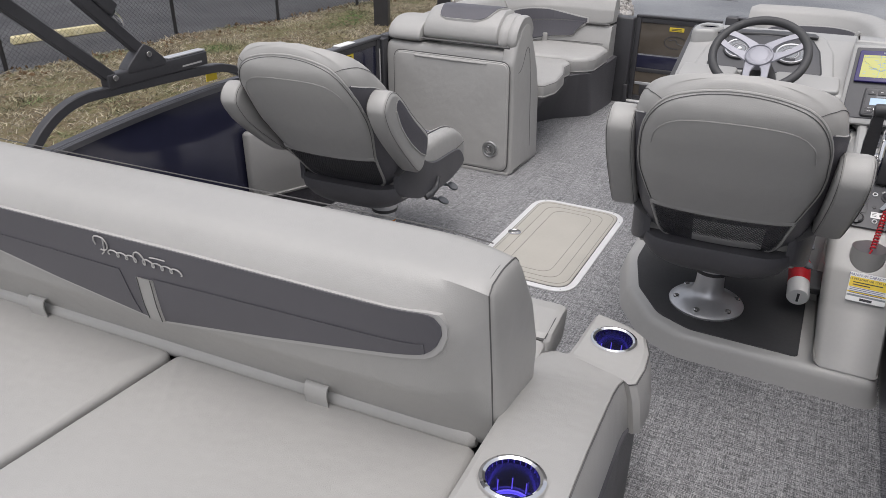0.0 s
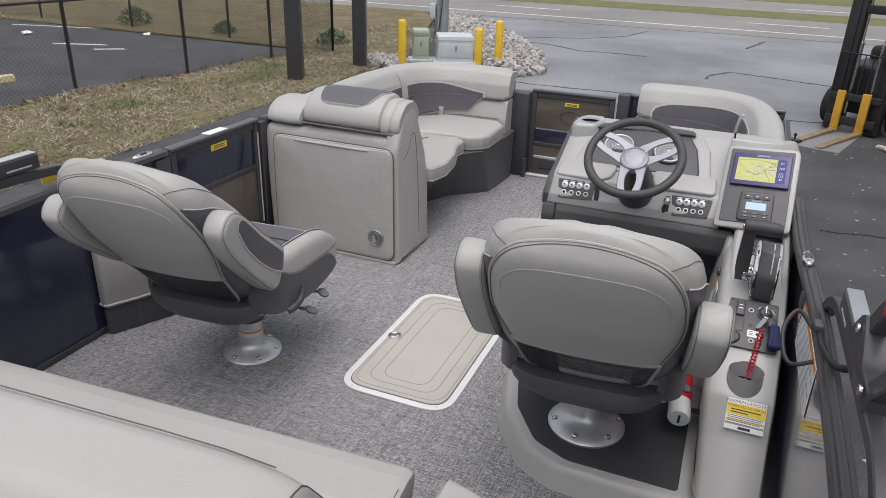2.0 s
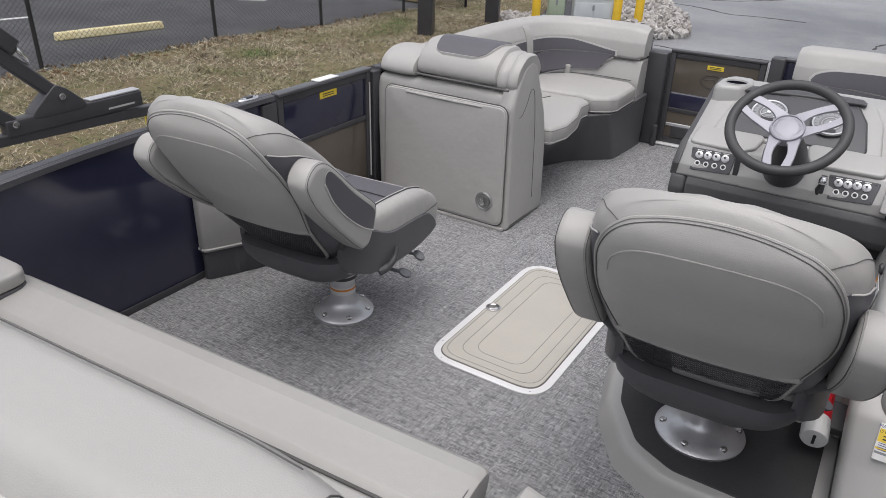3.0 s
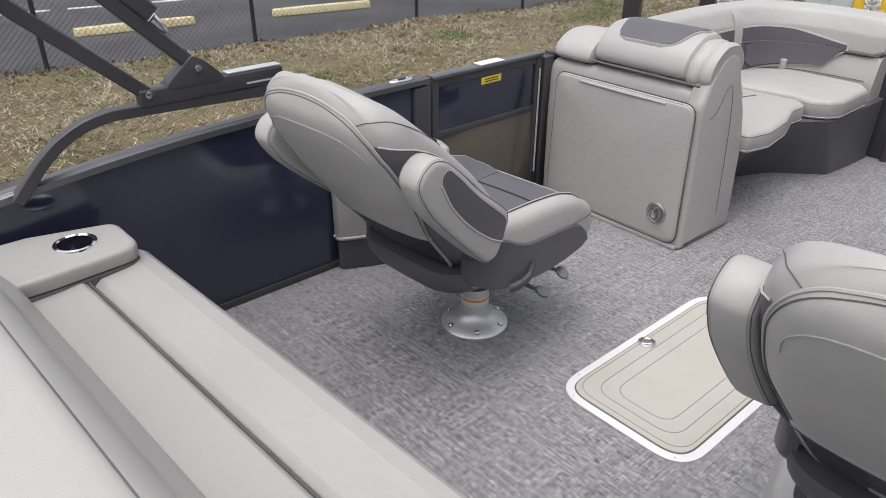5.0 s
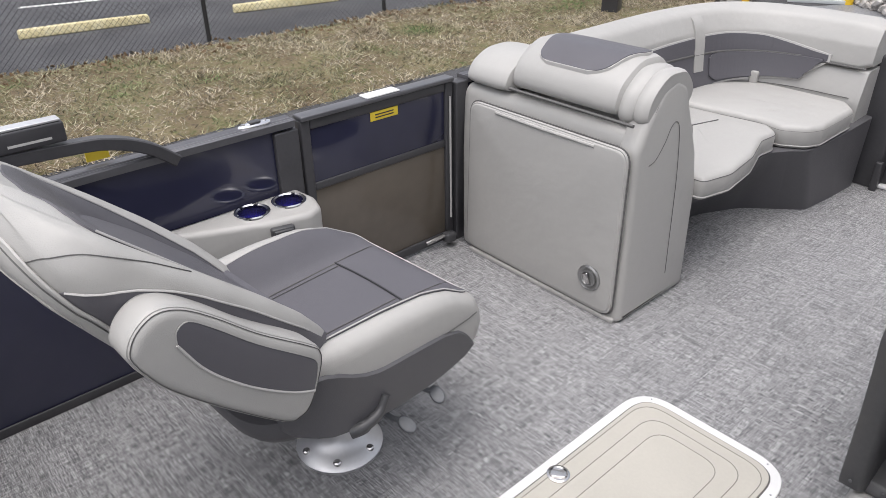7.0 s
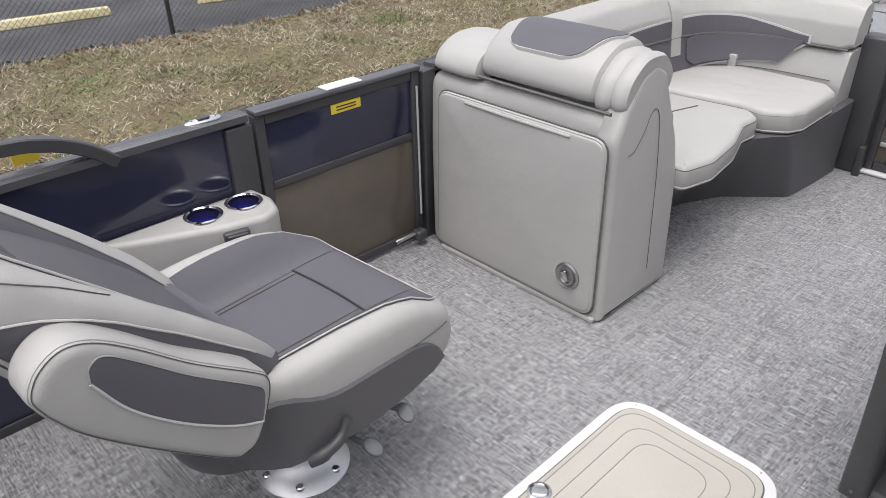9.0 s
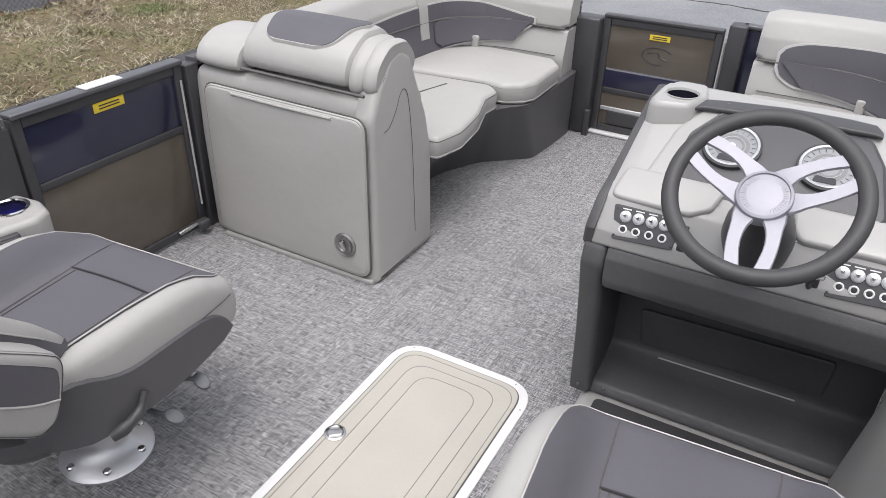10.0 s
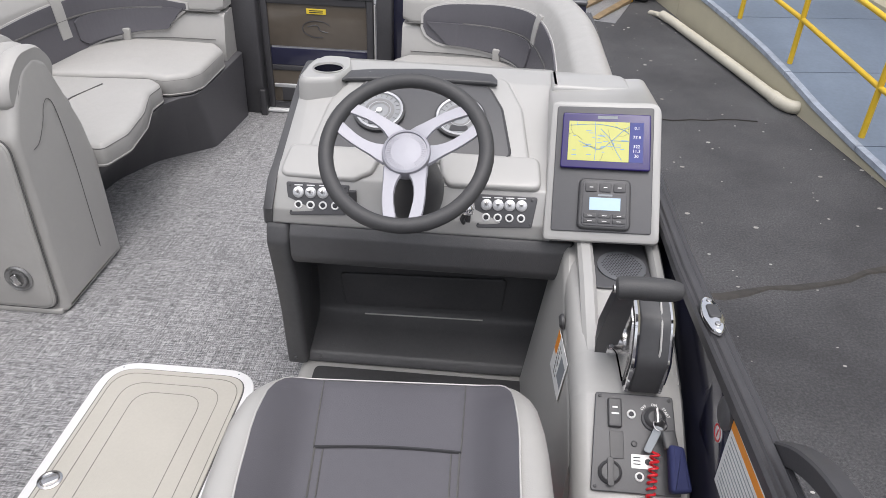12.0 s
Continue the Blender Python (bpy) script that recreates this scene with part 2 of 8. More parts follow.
BEIGE = material("beige_painted_concrete", (0.50, 0.46, 0.34), 0.75, vary=0.08, scale=2, bump=0.3, bump_scale=60)
RAMP_BLUE = material("blue_grey_floor_paint", (0.16, 0.20, 0.26), 0.6, vary=0.15, scale=1.5, fine=25, bump=0.2, bump_scale=60)
RAMP_EDGE = material("worn_ramp_edge", (0.33, 0.37, 0.44), 0.7, vary=0.25, scale=9.0, bump=0.2)
PIPE_WHITE = material("off_white_pipe", (0.55, 0.52, 0.43), 0.45, vary=0.08, bump=0.05)
GLASS_DARK = material("dark_window", (0.03, 0.04, 0.05), 0.05, vary=0.1, bump=0.0, coat=0.6)
FORK_BLACK = material("truck_black_paint", (0.02, 0.02, 0.021), 0.5, vary=0.2, bump=0.1)
FORK_YELLOW = material("worn_yellow_fork", (0.55, 0.30, 0.025), 0.55, vary=0.18, scale=9, bump=0.2, bump_scale=60)
FORK_STEEL = material("scuffed_fork_steel", (0.30, 0.22, 0.13), 0.5, metal=0.3, vary=0.3, scale=12, bump=0.2, bump_scale=60)
TYRE = material("tyre_rubber", (0.018, 0.018, 0.018), 0.85, vary=0.2, bump=0.3)
WIRE = material("black_fence_wire", (0.03, 0.03, 0.032), 0.55, vary=0.1, bump=0.0)


# ---- mesh helpers ----
def mesh_from(bm, name, mat, smooth=True, angle=38):
    bmesh.ops.recalc_face_normals(bm, faces=bm.faces)
    me = bpy.data.meshes.new(name)
    bm.to_mesh(me)
    bm.free()
    if mat:
        me.materials.append(mat)
    if smooth:
        me.polygons.foreach_set("use_smooth", [True] * len(me.polygons))
        me.set_sharp_from_angle(angle=radians(angle))
    return me


def part(name, bm, mat, parent=None, label="", angle=38):
    ob = new(name, mesh_from(bm, name, mat, angle=angle))
    ob.parent = parent
    if label:
        ob["label"] = label
    return ob


def thing(name, label, category, m=None, group=""):
    ob = tagged(new(name), label, category, group)
    ob.empty_display_size = 0.1
    if m is not None:
        ob.matrix_basis = m
    return ob


def structure(name, bm, mat, label="", angle=38):
    ob = new(name, mesh_from(bm, name, mat, angle=angle))
    return tagged(ob, label, kind="structure")


def moved(bm, m):
    bmesh.ops.transform(bm, matrix=m, verts=bm.verts)
    return bm


def rbox(x0, x1, y0, y1, z0, z1, r=0.0, seg=3, bm=None, m=None):
    """A box with rounded edges."""
    bm = bm or bmesh.new()
    made = bmesh.ops.create_cube(bm, size=1.0)["verts"]
    for v in made:
        v.co = Vector(((x0 + x1) / 2 + v.co.x * (x1 - x0), (y0 + y1) / 2 + v.co.y * (y1 - y0), (z0 + z1) / 2 + v.co.z * (z1 - z0)))
    if r > 0:
        edges = list({e for v in made for e in v.link_edges})
        got = bmesh.ops.bevel(bm, geom=edges, offset=r, segments=seg, profile=0.5, affect="EDGES")
        made = list({v for f in got["faces"] for v in f.verts} | {v for v in made if v.is_valid})
    if m is not None:
        bmesh.ops.transform(bm, matrix=m, verts=[v for v in made if v.is_valid])
    return bm


def loft(loops, bm=None, closed=True, cap0=True, cap1=True):
    """Skin a row of loops, each with as many points."""
    bm = bm or bmesh.new()
    rows = [[bm.verts.new(p) for p in loop] for loop in loops]
    n = len(rows[0])
    for a, b in zip(rows, rows[1:]):
        for k in range(n if closed else n - 1):
            j = (k + 1) % n
            bm.faces.new((a[k], a[j], b[j], b[k]))
    if closed and cap0:
        bm.faces.new(rows[0][::-1])
    if closed and cap1:
        bm.faces.new(rows[-1])
    return bm


def tube(points, r, n=8, bm=None, closed=False, flat=1.0):
    """A round bar along points."""
    pts = [Vector(p) for p in points]
    count = len(pts)
    loops, side = [], None
    for k, p in enumerate(pts):
        a = pts[(k - 1) % count] if closed or k else p
        b = pts[(k + 1) % count] if closed or k < count - 1 else p
        way = (b - a).normalized()
        if side is None:
            side = way.orthogonal().normalized()
        side = (side - way * side.dot(way)).normalized()
        up = way.cross(side)
        rr = r[k] if isinstance(r, (list, tuple)) else r
        loops.append([p + (side * math.cos(t) + up * math.sin(t) * flat) * rr for t in (2 * math.pi * j / n for j in range(n))])
    if closed:
        loops.append(loops[0])
        bm = loft(loops, bm, cap0=False, cap1=False)
        bmesh.ops.remove_doubles(bm, verts=bm.verts, dist=1e-6)
        return bm
    return loft(loops, bm)


def bar(points, w, h, bm=None, up=(0, 0, 1)):
    """A square bar along points, w across and h along up."""
    pts = [Vector(p) for p in points]
    loops = []
    for k, p in enumerate(pts):
        way = (pts[min(k + 1, len(pts) - 1)] - pts[max(k - 1, 0)]).normalized()
        s = way.cross(Vector(up)).normalized()
        u = s.cross(way).normalized()
        loops.append([p + s * a * w / 2 + u * b * h / 2 for a, b in ((-1, -0.8), (-0.8, -1), (0.8, -1), (1, -0.8), (1, 0.8), (0.8, 1), (-0.8, 1), (-1, 0.8))])
    return loft(loops, bm)


def rounded(points, r, seg=5):
    """A closed outline with rounded corners; r may be a list."""
    out = []
    n = len(points)
    for k in range(n):
        p = Vector(points[k])
        a, b = Vector(points[k - 1]) - p, Vector(points[(k + 1) % n]) - p
        rr = r[k] if isinstance(r, (list, tuple)) else r
        half = a.angle(b) / 2
        cut = min(rr / max(math.tan(half), 1e-3), 0.49 * a.length, 0.49 * b.length)
        p0, p1 = p + a.normalized() * cut, p + b.normalized() * cut
        for s in range(seg + 1):
            t = s / seg
            out.append(((1 - t) ** 2 * p0 + 2 * t * (1 - t) * p + t * t * p1)[:2])
    return out


def inset(outline, d):
    """The outline moved inwards (for one that runs anticlockwise)."""
    n, out = len(outline), []
    for k in range(n):
        p, a, b = Vector(outline[k]), Vector(outline[k - 1]), Vector(outline[(k + 1) % n])
        u, v = (p - a), (b - p)
        if u.length < 1e-9: u = v
        if v.length < 1e-9: v = u
        n0, n1 = Vector((-u.y, u.x)).normalized(), Vector((-v.y, v.x)).normalized()
        m = n0 + n1
        m = m.normalized() / max(0.5, m.normalized().dot(n0)) if m.length > 1e-6 else n0
        out.append((p + m * d)[:2])
    return out


def area(outline):
    return sum(a[0] * b[1] - b[0] * a[1] for a, b in zip(outline, outline[1:] + outline[:1])) / 2


def slab(outline, z0, z1, r=0.01, crown=0.0, seg=4, r0=None, bm=None, m=None, rings=3):
    """A plate or cushion over an outline, with rounded edges and, where crown is given, a swollen top."""
    outline = [tuple(p) for p in outline]
    if area(outline) < 0:
        outline = outline[::-1]
    r0 = r * 0.5 if r0 is None else r0
    loops = []
    for k in range(seg):
        t = math.pi / 2 * k / seg
        loops.append([(x, y, z0 + r0 * (1 - math.sin(t))) for x, y in inset(outline, r0 * (1 - math.cos(t)))][:] if False else
                     [(x, y, z0 + r0 * (1 - math.cos(t))) for x, y in inset(outline, r0 * (1 - math.sin(t)))])
    for k in range(seg + 1):
        t = math.pi / 2 * k / seg
        loops.append([(x, y, z1 - r + r * math.sin(t)) for x, y in inset(outline, r * (1 - math.cos(t)))])
    if crown:
        top = [Vector(p) for p in loops[-1]]
        mid = sum(top, Vector()) / len(top)
        for k in range(1, rings + 1):
            t = k / (rings + 1)
            loops.append([tuple(p.lerp(mid, t) + Vector((0, 0, crown * (1 - (1 - t) ** 2)))) for p in top])
    start = len(bm.verts) if bm else 0
    bm = loft(loops, bm)
    if m is not None:
        bm.verts.ensure_lookup_table()
        bmesh.ops.transform(bm, matrix=m, verts=bm.verts[start:])
    return bm


def disc(r, z0, z1, n=28, edge=0.002, bm=None, m=None):
    return slab([(r * math.cos(2 * math.pi * k / n), r * math.sin(2 * math.pi * k / n)) for k in range(n)], z0, z1, edge, seg=2, bm=bm, m=m)


def turned(profile, n=32, bm=None, m=None, close=True):
    """A turned shape: (radius, height) pairs round z."""
    start = len(bm.verts) if bm else 0
    bm = loft([[(r * math.cos(2 * math.pi * k / n), r * math.sin(2 * math.pi * k / n), z) for k in range(n)] for r, z in profile], bm, cap0=close, cap1=close)
    if m is not None:
        bm.verts.ensure_lookup_table()
        bmesh.ops.transform(bm, matrix=m, verts=bm.verts[start:])
    return bm


def smooth_path(points, per=8):
    """A Catmull-Rom line through points."""
    pts = [Vector(p) for p in points]
    pts = [pts[0] * 2 - pts[1]] + pts + [pts[-1] * 2 - pts[-2]]
    out = []
    for a, b, c, d in zip(pts, pts[1:], pts[2:], pts[3:]):
        for k in range(per):
            t = k / per
            out.append(0.5 * ((2 * b) + (c - a) * t + (2 * a - 5 * b + 4 * c - d) * t * t + (3 * b - a - 3 * c + d) * t ** 3))
    return out + [pts[-2]]


def swept(path, profile, bm=None, scale=None):
    """A profile of (outwards, up) pairs carried along a plan line of (x, y); outwards is to the right of the way."""
    loops = []
    pts = [Vector(p) for p in path]
    for k, p in enumerate(pts):
        way = (pts[min(k + 1, len(pts) - 1)] - pts[max(k - 1, 0)])
        way = Vector((way.x, way.y)).normalized()
        side = Vector((way.y, -way.x))
        prof = profile(k / (len(pts) - 1)) if callable(profile) else profile
        loops.append([(p.x + side.x * u, p.y + side.y * u, v) for u, v in prof])
    return loft(loops, bm)


def ribbon(outline, w, m, h=0.002, bm=None):
    """A thin cord round an outline in the plane of m, for piping and seams."""
    return tube([m @ Vector((x, y, 0)) for x, y in outline], w, n=6, bm=bm, closed=True)


def writing(text, size, m, mat, parent, name="lettering", depth=0.0004, align="CENTER"):
    """Raised letters in the built-in font, as a mesh."""
    curve = bpy.data.curves.new(name, "FONT")
    curve.body, curve.size, curve.extrude, curve.align_x, curve.align_y = text, size, depth, align, "CENTER"
    curve.resolution_u = 2
    flat = bpy.data.objects.new(name, curve)
    scene.collection.objects.link(flat)
    me = bpy.data.meshes.new_from_object(flat.evaluated_get(bpy.context.evaluated_depsgraph_get()))
    bpy.data.objects.remove(flat)
    me.transform(m)
    me.materials.clear()
    me.materials.append(mat)
    ob = new(name, me)
    ob.parent = parent
    return ob


def quad_frame(o, x_to, y_to):
    """The frame whose x runs from o to x_to and whose y leans towards y_to."""
    o, x_to, y_to = Vector(o), Vector(x_to), Vector(y_to)
    x = (x_to - o).normalized()
    z = x.cross(y_to - o).normalized()
    y = z.cross(x)
    return Matrix.Translation(o) @ Matrix((x, y, z)).transposed().to_4x4()


# ---- the ground outside ----
G = -1.0          # level of the yard below the deck


def sheet(outline, z, mat, name, label, thick=0.03):
    return structure(name, slab(outline, z - thick, z, 0.004, seg=1, r0=0.001), mat, label)


def rough_edge(a, b, step, amount, seed):
    rnd = random.Random(seed)
    a, b = Vector(a), Vector(b)
    n = max(2, int((b - a).length / step))
    side = Vector((-(b - a).y, (b - a).x)).normalized()
    return [tuple(a.lerp(b, k / n) + side * rnd.uniform(-amount, amount) * (0 < k < n)) for k in range(n + 1)]


ground = sheet([(-500, -500), (500, -500), (500, 500), (-500, 500)], G, ASPHALT, "ground", "dark worn asphalt yard round the boat", 0.3)
sheet(rough_edge((-5.6, 9.6), (2.6, 8.4), 0.6, 0.2, 1) + [(3.2, 10.3), (16, 9.5), (16, 21.6)] + [(-8.4, 21.6), (-6.2, 18.5), (-3.2, 13.4)], G + 0.006, LOT, "pavement_apron", "pale worn asphalt apron before the road", 0.02)
sheet([(-220, 21.85), (220, 20.9), (220, 26.2), (-220, 28.4)], G + 0.02, ROAD, "road", "grey road with white edge line")
sheet([(-220, 28.4), (220, 26.2), (220, 29.2), (-220, 31.2)], G + 0.03, GREEN, "verge_median", "narrow grassy median between two roads")
sheet([(-220, 31.2), (220, 29.2), (220, 34.6), (-220, 36.5)], G + 0.02, ROAD, "road_far", "second grey road beyond the median")
sheet([(-400, 36.5), (400, 34.6), (400, 400), (-400, 400)], G + 0.03, GREEN, "field", "green field beyond the road", 0.05)
bm = bmesh.new()
slab([(-220, 22.9), (220, 22.5), (220, 22.62), (-220, 23.02)], G + 0.02, G + 0.024, 0.001, seg=1, bm=bm)
for k in range(-6, 10):
    slab([(k * 9.0 + 1.1, 25.1), (k * 9.0 + 3.6, 25.05), (k * 9.0 + 3.6, 25.17), (k * 9.0 + 1.1, 25.22)], G + 0.02, G + 0.024, 0.001, seg=1, bm=bm)
    slab([(k * 9.0 + 2.4, 31.9), (k * 9.0 + 5.4, 31.85), (k * 9.0 + 5.4, 32.0), (k * 9.0 + 2.4, 32.05)], G + 0.02, G + 0.024, 0.001, seg=1, bm=bm)
structure("road_marking", bm, LINE_WHITE, "white painted road lines")

# the bank of dry grass between the yard and the fenced lot
def bank_height(x, y):
    u = min(max((-5.65 - x) / 0.7, 0), 1) * min(max((x + 8.95 + 0.06 * (y - 3) * -1) / 0.6 + 1.0, 0), 1)
    return G + 0.012 + 0.05 * u + 0.05 * u * noise.noise(Vector((x * 0.9, y * 0.9, 0))) + 0.02 * noise.noise(Vector((x * 4, y * 4, 3)))

def lot_edge(y):
    return -9.1 + 0.085 * max(y, 0) + (0.03 * max(y - 8, 0) ** 1.5) + 0.12 * noise.noise(Vector((0, y * 1.7, 9))) + 0.06 * noise.noise(Vector((0, y * 6, 5)))

bm = bmesh.new()
rows = []
for j in range(141):
    y = -12 + 33.6 * j / 140
    x0 = lot_edge(y) if y < 12.2 else -40 + 0 * y
    x1 = -5.62 + 0.04 * noise.noise(Vector((1, y * 2.5, 0))) if y < 12.0 else -5.6 - (y - 12.0) * 0.33
    rows.append([bm.verts.new((x0 + (x1 - x0) * (k / 24) ** (1 if y < 12.2 else 0.45), y, bank_height(x0 + (x1 - x0) * (k / 24), y) - (0.03 if k in (0, 24) else 0))) for k in range(25)])
for a, b in zip(rows, rows[1:]):
    for k in range(24):
        bm.faces.new((a[k], a[k + 1], b[k + 1], b[k]))
structure("grass_bank", bm, GRASS, "bank of dry brown and green winter grass")

# the fenced lot's far field
sheet([(-60, 12.7), (-7.6, 12.1), (-10.0, 21.5), (-60, 21.7)], G + 0.015, GRASS, "grass_beyond_lot", "dry grass beyond the fenced lot")

# tufts of grass
rnd = random.Random(4)
verts, faces = [], []
for k in range(75000):
    y = rnd.uniform(-3.5, 11.8) if rnd.random() < 0.85 else rnd.uniform(10, 17)
    x = rnd.uniform(lot_edge(min(y, 12)) + 0.03, -5.63) if y < 12 else rnd.uniform(-9.5, -6.0)
    clump = noise.noise(Vector((x * 1.6, y * 1.6, 7)))
    if clump < rnd.uniform(-0.9, 0.1):
        continue
    h = rnd.uniform(0.02, 0.055) + 0.04 * max(clump, 0)
    a = rnd.uniform(0, math.tau)
    dx, dy = math.cos(a) * 0.007, math.sin(a) * 0.007
    lx, ly = rnd.uniform(-0.10, 0.10), rnd.uniform(-0.10, 0.10)
    z = bank_height(x, y) - 0.015
    i = len(verts)
    verts += [(x - dx, y - dy, z), (x + dx, y + dy, z), (x + lx * 0.6 + dx * 0.6, y + ly * 0.6 + dy * 0.6, z + h * 0.7), (x + lx, y + ly, z + h)]
    faces += [(i, i + 1, i + 2), (i, i + 2, i + 3)]
me = bpy.data.meshes.new("grass_tufts")
me.from_pydata(verts, [], faces)
me.materials.append(BLADE)
tagged(new("grass_tufts", me), "short tufts of dry and green grass on the bank", "grass", kind="stuff")

# broken edge of asphalt and litter of leaves along the lot
rnd = random.Random(8)
bm = bmesh.new()
for k in range(500):
    y = rnd.uniform(-2, 11.5)
    x = lot_edge(y) + rnd.uniform(-0.1, 0.55) ** 1
    s = rnd.uniform(0.012, 0.04)
    bmesh.ops.create_icosphere(bm, subdivisions=1, radius=s, matrix=Matrix.Translation((x, y, bank_height(x, y) + 0.004)) @ pose(0, 0, 0, rnd.uniform(0, 90), rnd.uniform(0, 90), rnd.uniform(0, 360)) @ Matrix.Diagonal((1.4, 0.8, 0.35, 1)))
tagged(part("leaf_litter", bm, blended("dead_leaves", [(0.10, 0.06, 0.03), (0.20, 0.13, 0.07), (0.05, 0.045, 0.04)], 3.0, bump=0.2)), "scattered dead leaves and crumbs of asphalt along the lot", "debris", kind="stuff")

# scraps of litter on the lot
for x, y, size in ((-14.9, 10.4, 0.16), (-12.5, 11.8, 0.13)):
    scrap = thing("litter_scrap", "crumpled white scrap of litter on the lot", "litter", pose(x, y, G + 0.004, 0, 0, 25), "litter on the lot")
    bm = bmesh.new()
    bmesh.ops.create_icosphere(bm, subdivisions=2, radius=size)
    for v in bm.verts:
        v.co *= 0.75 + 0.5 * noise.noise(v.co * 14)
        v.co.z = max(0.0, v.co.z * 0.45 + size * 0.2)
    part("scrap", bm, PAPER, scrap, angle=10)

# cracks and pale grit on the asphalt
def crack(points, w, name, label, seed):
    rnd = random.Random(seed)
    pts = [Vector((x, y)) for x, y in points]
    line = []
    for a, b in zip(pts, pts[1:]):
        n = max(2, int((b - a).length / 0.12))
        line += [a.lerp(b, k / n) + Vector((rnd.uniform(-1, 1), rnd.uniform(-1, 1))) * 0.025 for k in range(n)]
    line.append(pts[-1])
    loops = []
    for k, p in enumerate(line):
        way = (line[min(k + 1, len(line) - 1)] - line[max(k - 1, 0)]).normalized()
        side = Vector((-way.y, way.x)) * w * rnd.uniform(0.4, 1.2)
        loops.append([(p.x - side.x, p.y - side.y, G), (p.x + side.x, p.y + side.y, G), (p.x + side.x * 0.7, p.y + side.y * 0.7, G + 0.0105), (p.x - side.x * 0.7, p.y - side.y * 0.7, G + 0.0105)])
    structure(name, loft(loops), TAR, label)


TAR = blended("tar_filled_crack", [(0.028, 0.026, 0.025), (0.055, 0.049, 0.044)], 12, rough=0.7, bump=0.3)
crack([(2.2, 5.12), (2.6, 5.19), (3.05, 5.27), (3.52, 5.29)], 0.004, "pavement_crack", "thin dark crack in the asphalt", 1)
crack([(1.9, 2.35), (2.5, 2.47), (2.96, 2.6), (3.35, 2.74), (3.65, 2.89), (4.3, 3.3)], 0.030, "pavement_crack", "wide brown crack in the asphalt", 2)
crack([(-5.0, 16.3), (-4.48, 16.33), (-3.59, 16.22), (-2.53, 15.53), (-1.85, 15.63), (-0.96, 15.58)], 0.05, "apron_crack", "dark crack across the apron", 3)
crack([(-4.97, 16.84), (-2.9, 17.88), (-2.0, 19.04), (-1.62, 20.6)], 0.05, "apron_crack", "dark crack across the apron", 4)
crack([(0.53, 13.2), (0.6, 13.8), (1.01, 14.38), (1.64, 14.18), (2.8, 13.8), (3.6, 13.5)], 0.045, "apron_crack", "dark crack across the apron", 5)
crack([(1.2, 18.43), (1.65, 20.3)], 0.05, "apron_crack", "dark crack across the apron", 6)
crack([(-5.4, 11.4), (-2.47, 10.84), (-1.6, 10.86), (-0.71, 10.91), (0.6, 10.6), (1.79, 10.1), (2.29, 10.19), (2.62, 10.28)], 0.035, "apron_crack", "dark seam across the apron", 7)
rnd = random.Random(21)
bm = bmesh.new()
for k in range(420):
    x, y = rnd.uniform(1.8, 6.5), rnd.uniform(-1.0, 9.0)
    s = rnd.choice((0.004, 0.005, 0.006, 0.008, 0.014))
    bmesh.ops.create_icosphere(bm, subdivisions=1, radius=s, matrix=Matrix.Translation((x, y, G + 0.002)) @ Matrix.Diagonal((1.5, 1, 0.4, 1)) @ pose(0, 0, 0, 0, 0, rnd.uniform(0, 180)))
tagged(part("pale_grit", bm, ROCK), "pale grit and stone chips strewn on the asphalt", "grit", kind="stuff")

# wheel stops
STOP = rounded([(-0.09, 0), (0.09, 0), (0.06, 0.13), (-0.06, 0.13)], 0.02, 3)


def wheel_stop(x, y, turn, length=1.85):
    ob = thing("wheel_stop", "chipped cream-yellow concrete wheel stop on the fenced lot", "wheel stop", pose(x, y, G, 0, 0, turn), "wheel stops in the lot")
    loops = []
    for k, (t, s) in enumerate(((-0.5, 0.80), (-0.49, 0.95), (-0.2, 1), (0.2, 1), (0.49, 0.95), (0.5, 0.80))):
        loops.append([(px * s, t * length, pz * s) for px, pz in STOP])
    part("block", loft(loops), CONCRETE_STOP, ob)
    for t in (-0.55, 0.55):
        part("pin", disc(0.016, 0.128, 0.136, 12, m=Matrix.Translation((0, t, 0))), STEEL, ob)


wheel_stop(-10.55, 5.45, -11)
wheel_stop(-11.12, 2.3, -7)
wheel_stop(-11.7, -1.0, -7)
bm = bmesh.new()
for (xa, ya), (xb, yb) in (((-13.7, 2.0), (-13.0, 5.4)), ((-16.6, 11.4), (-13.6, 12.3)), ((-13.2, 9.66), (-12.1, 10.13)), ((-11.85, 9.54), (-11.36, 9.93)), ((-14.2, -1.5), (-13.75, 1.7))):
    slab([(xa, ya), (xa - 0.13, ya + 0.06), (xb - 0.13, yb + 0.06), (xb, yb)], G, G + 0.004, 0.001, seg=1, bm=bm)
structure("lot_marking", bm, LINE_WHITE, "worn white painted lines on the lot")


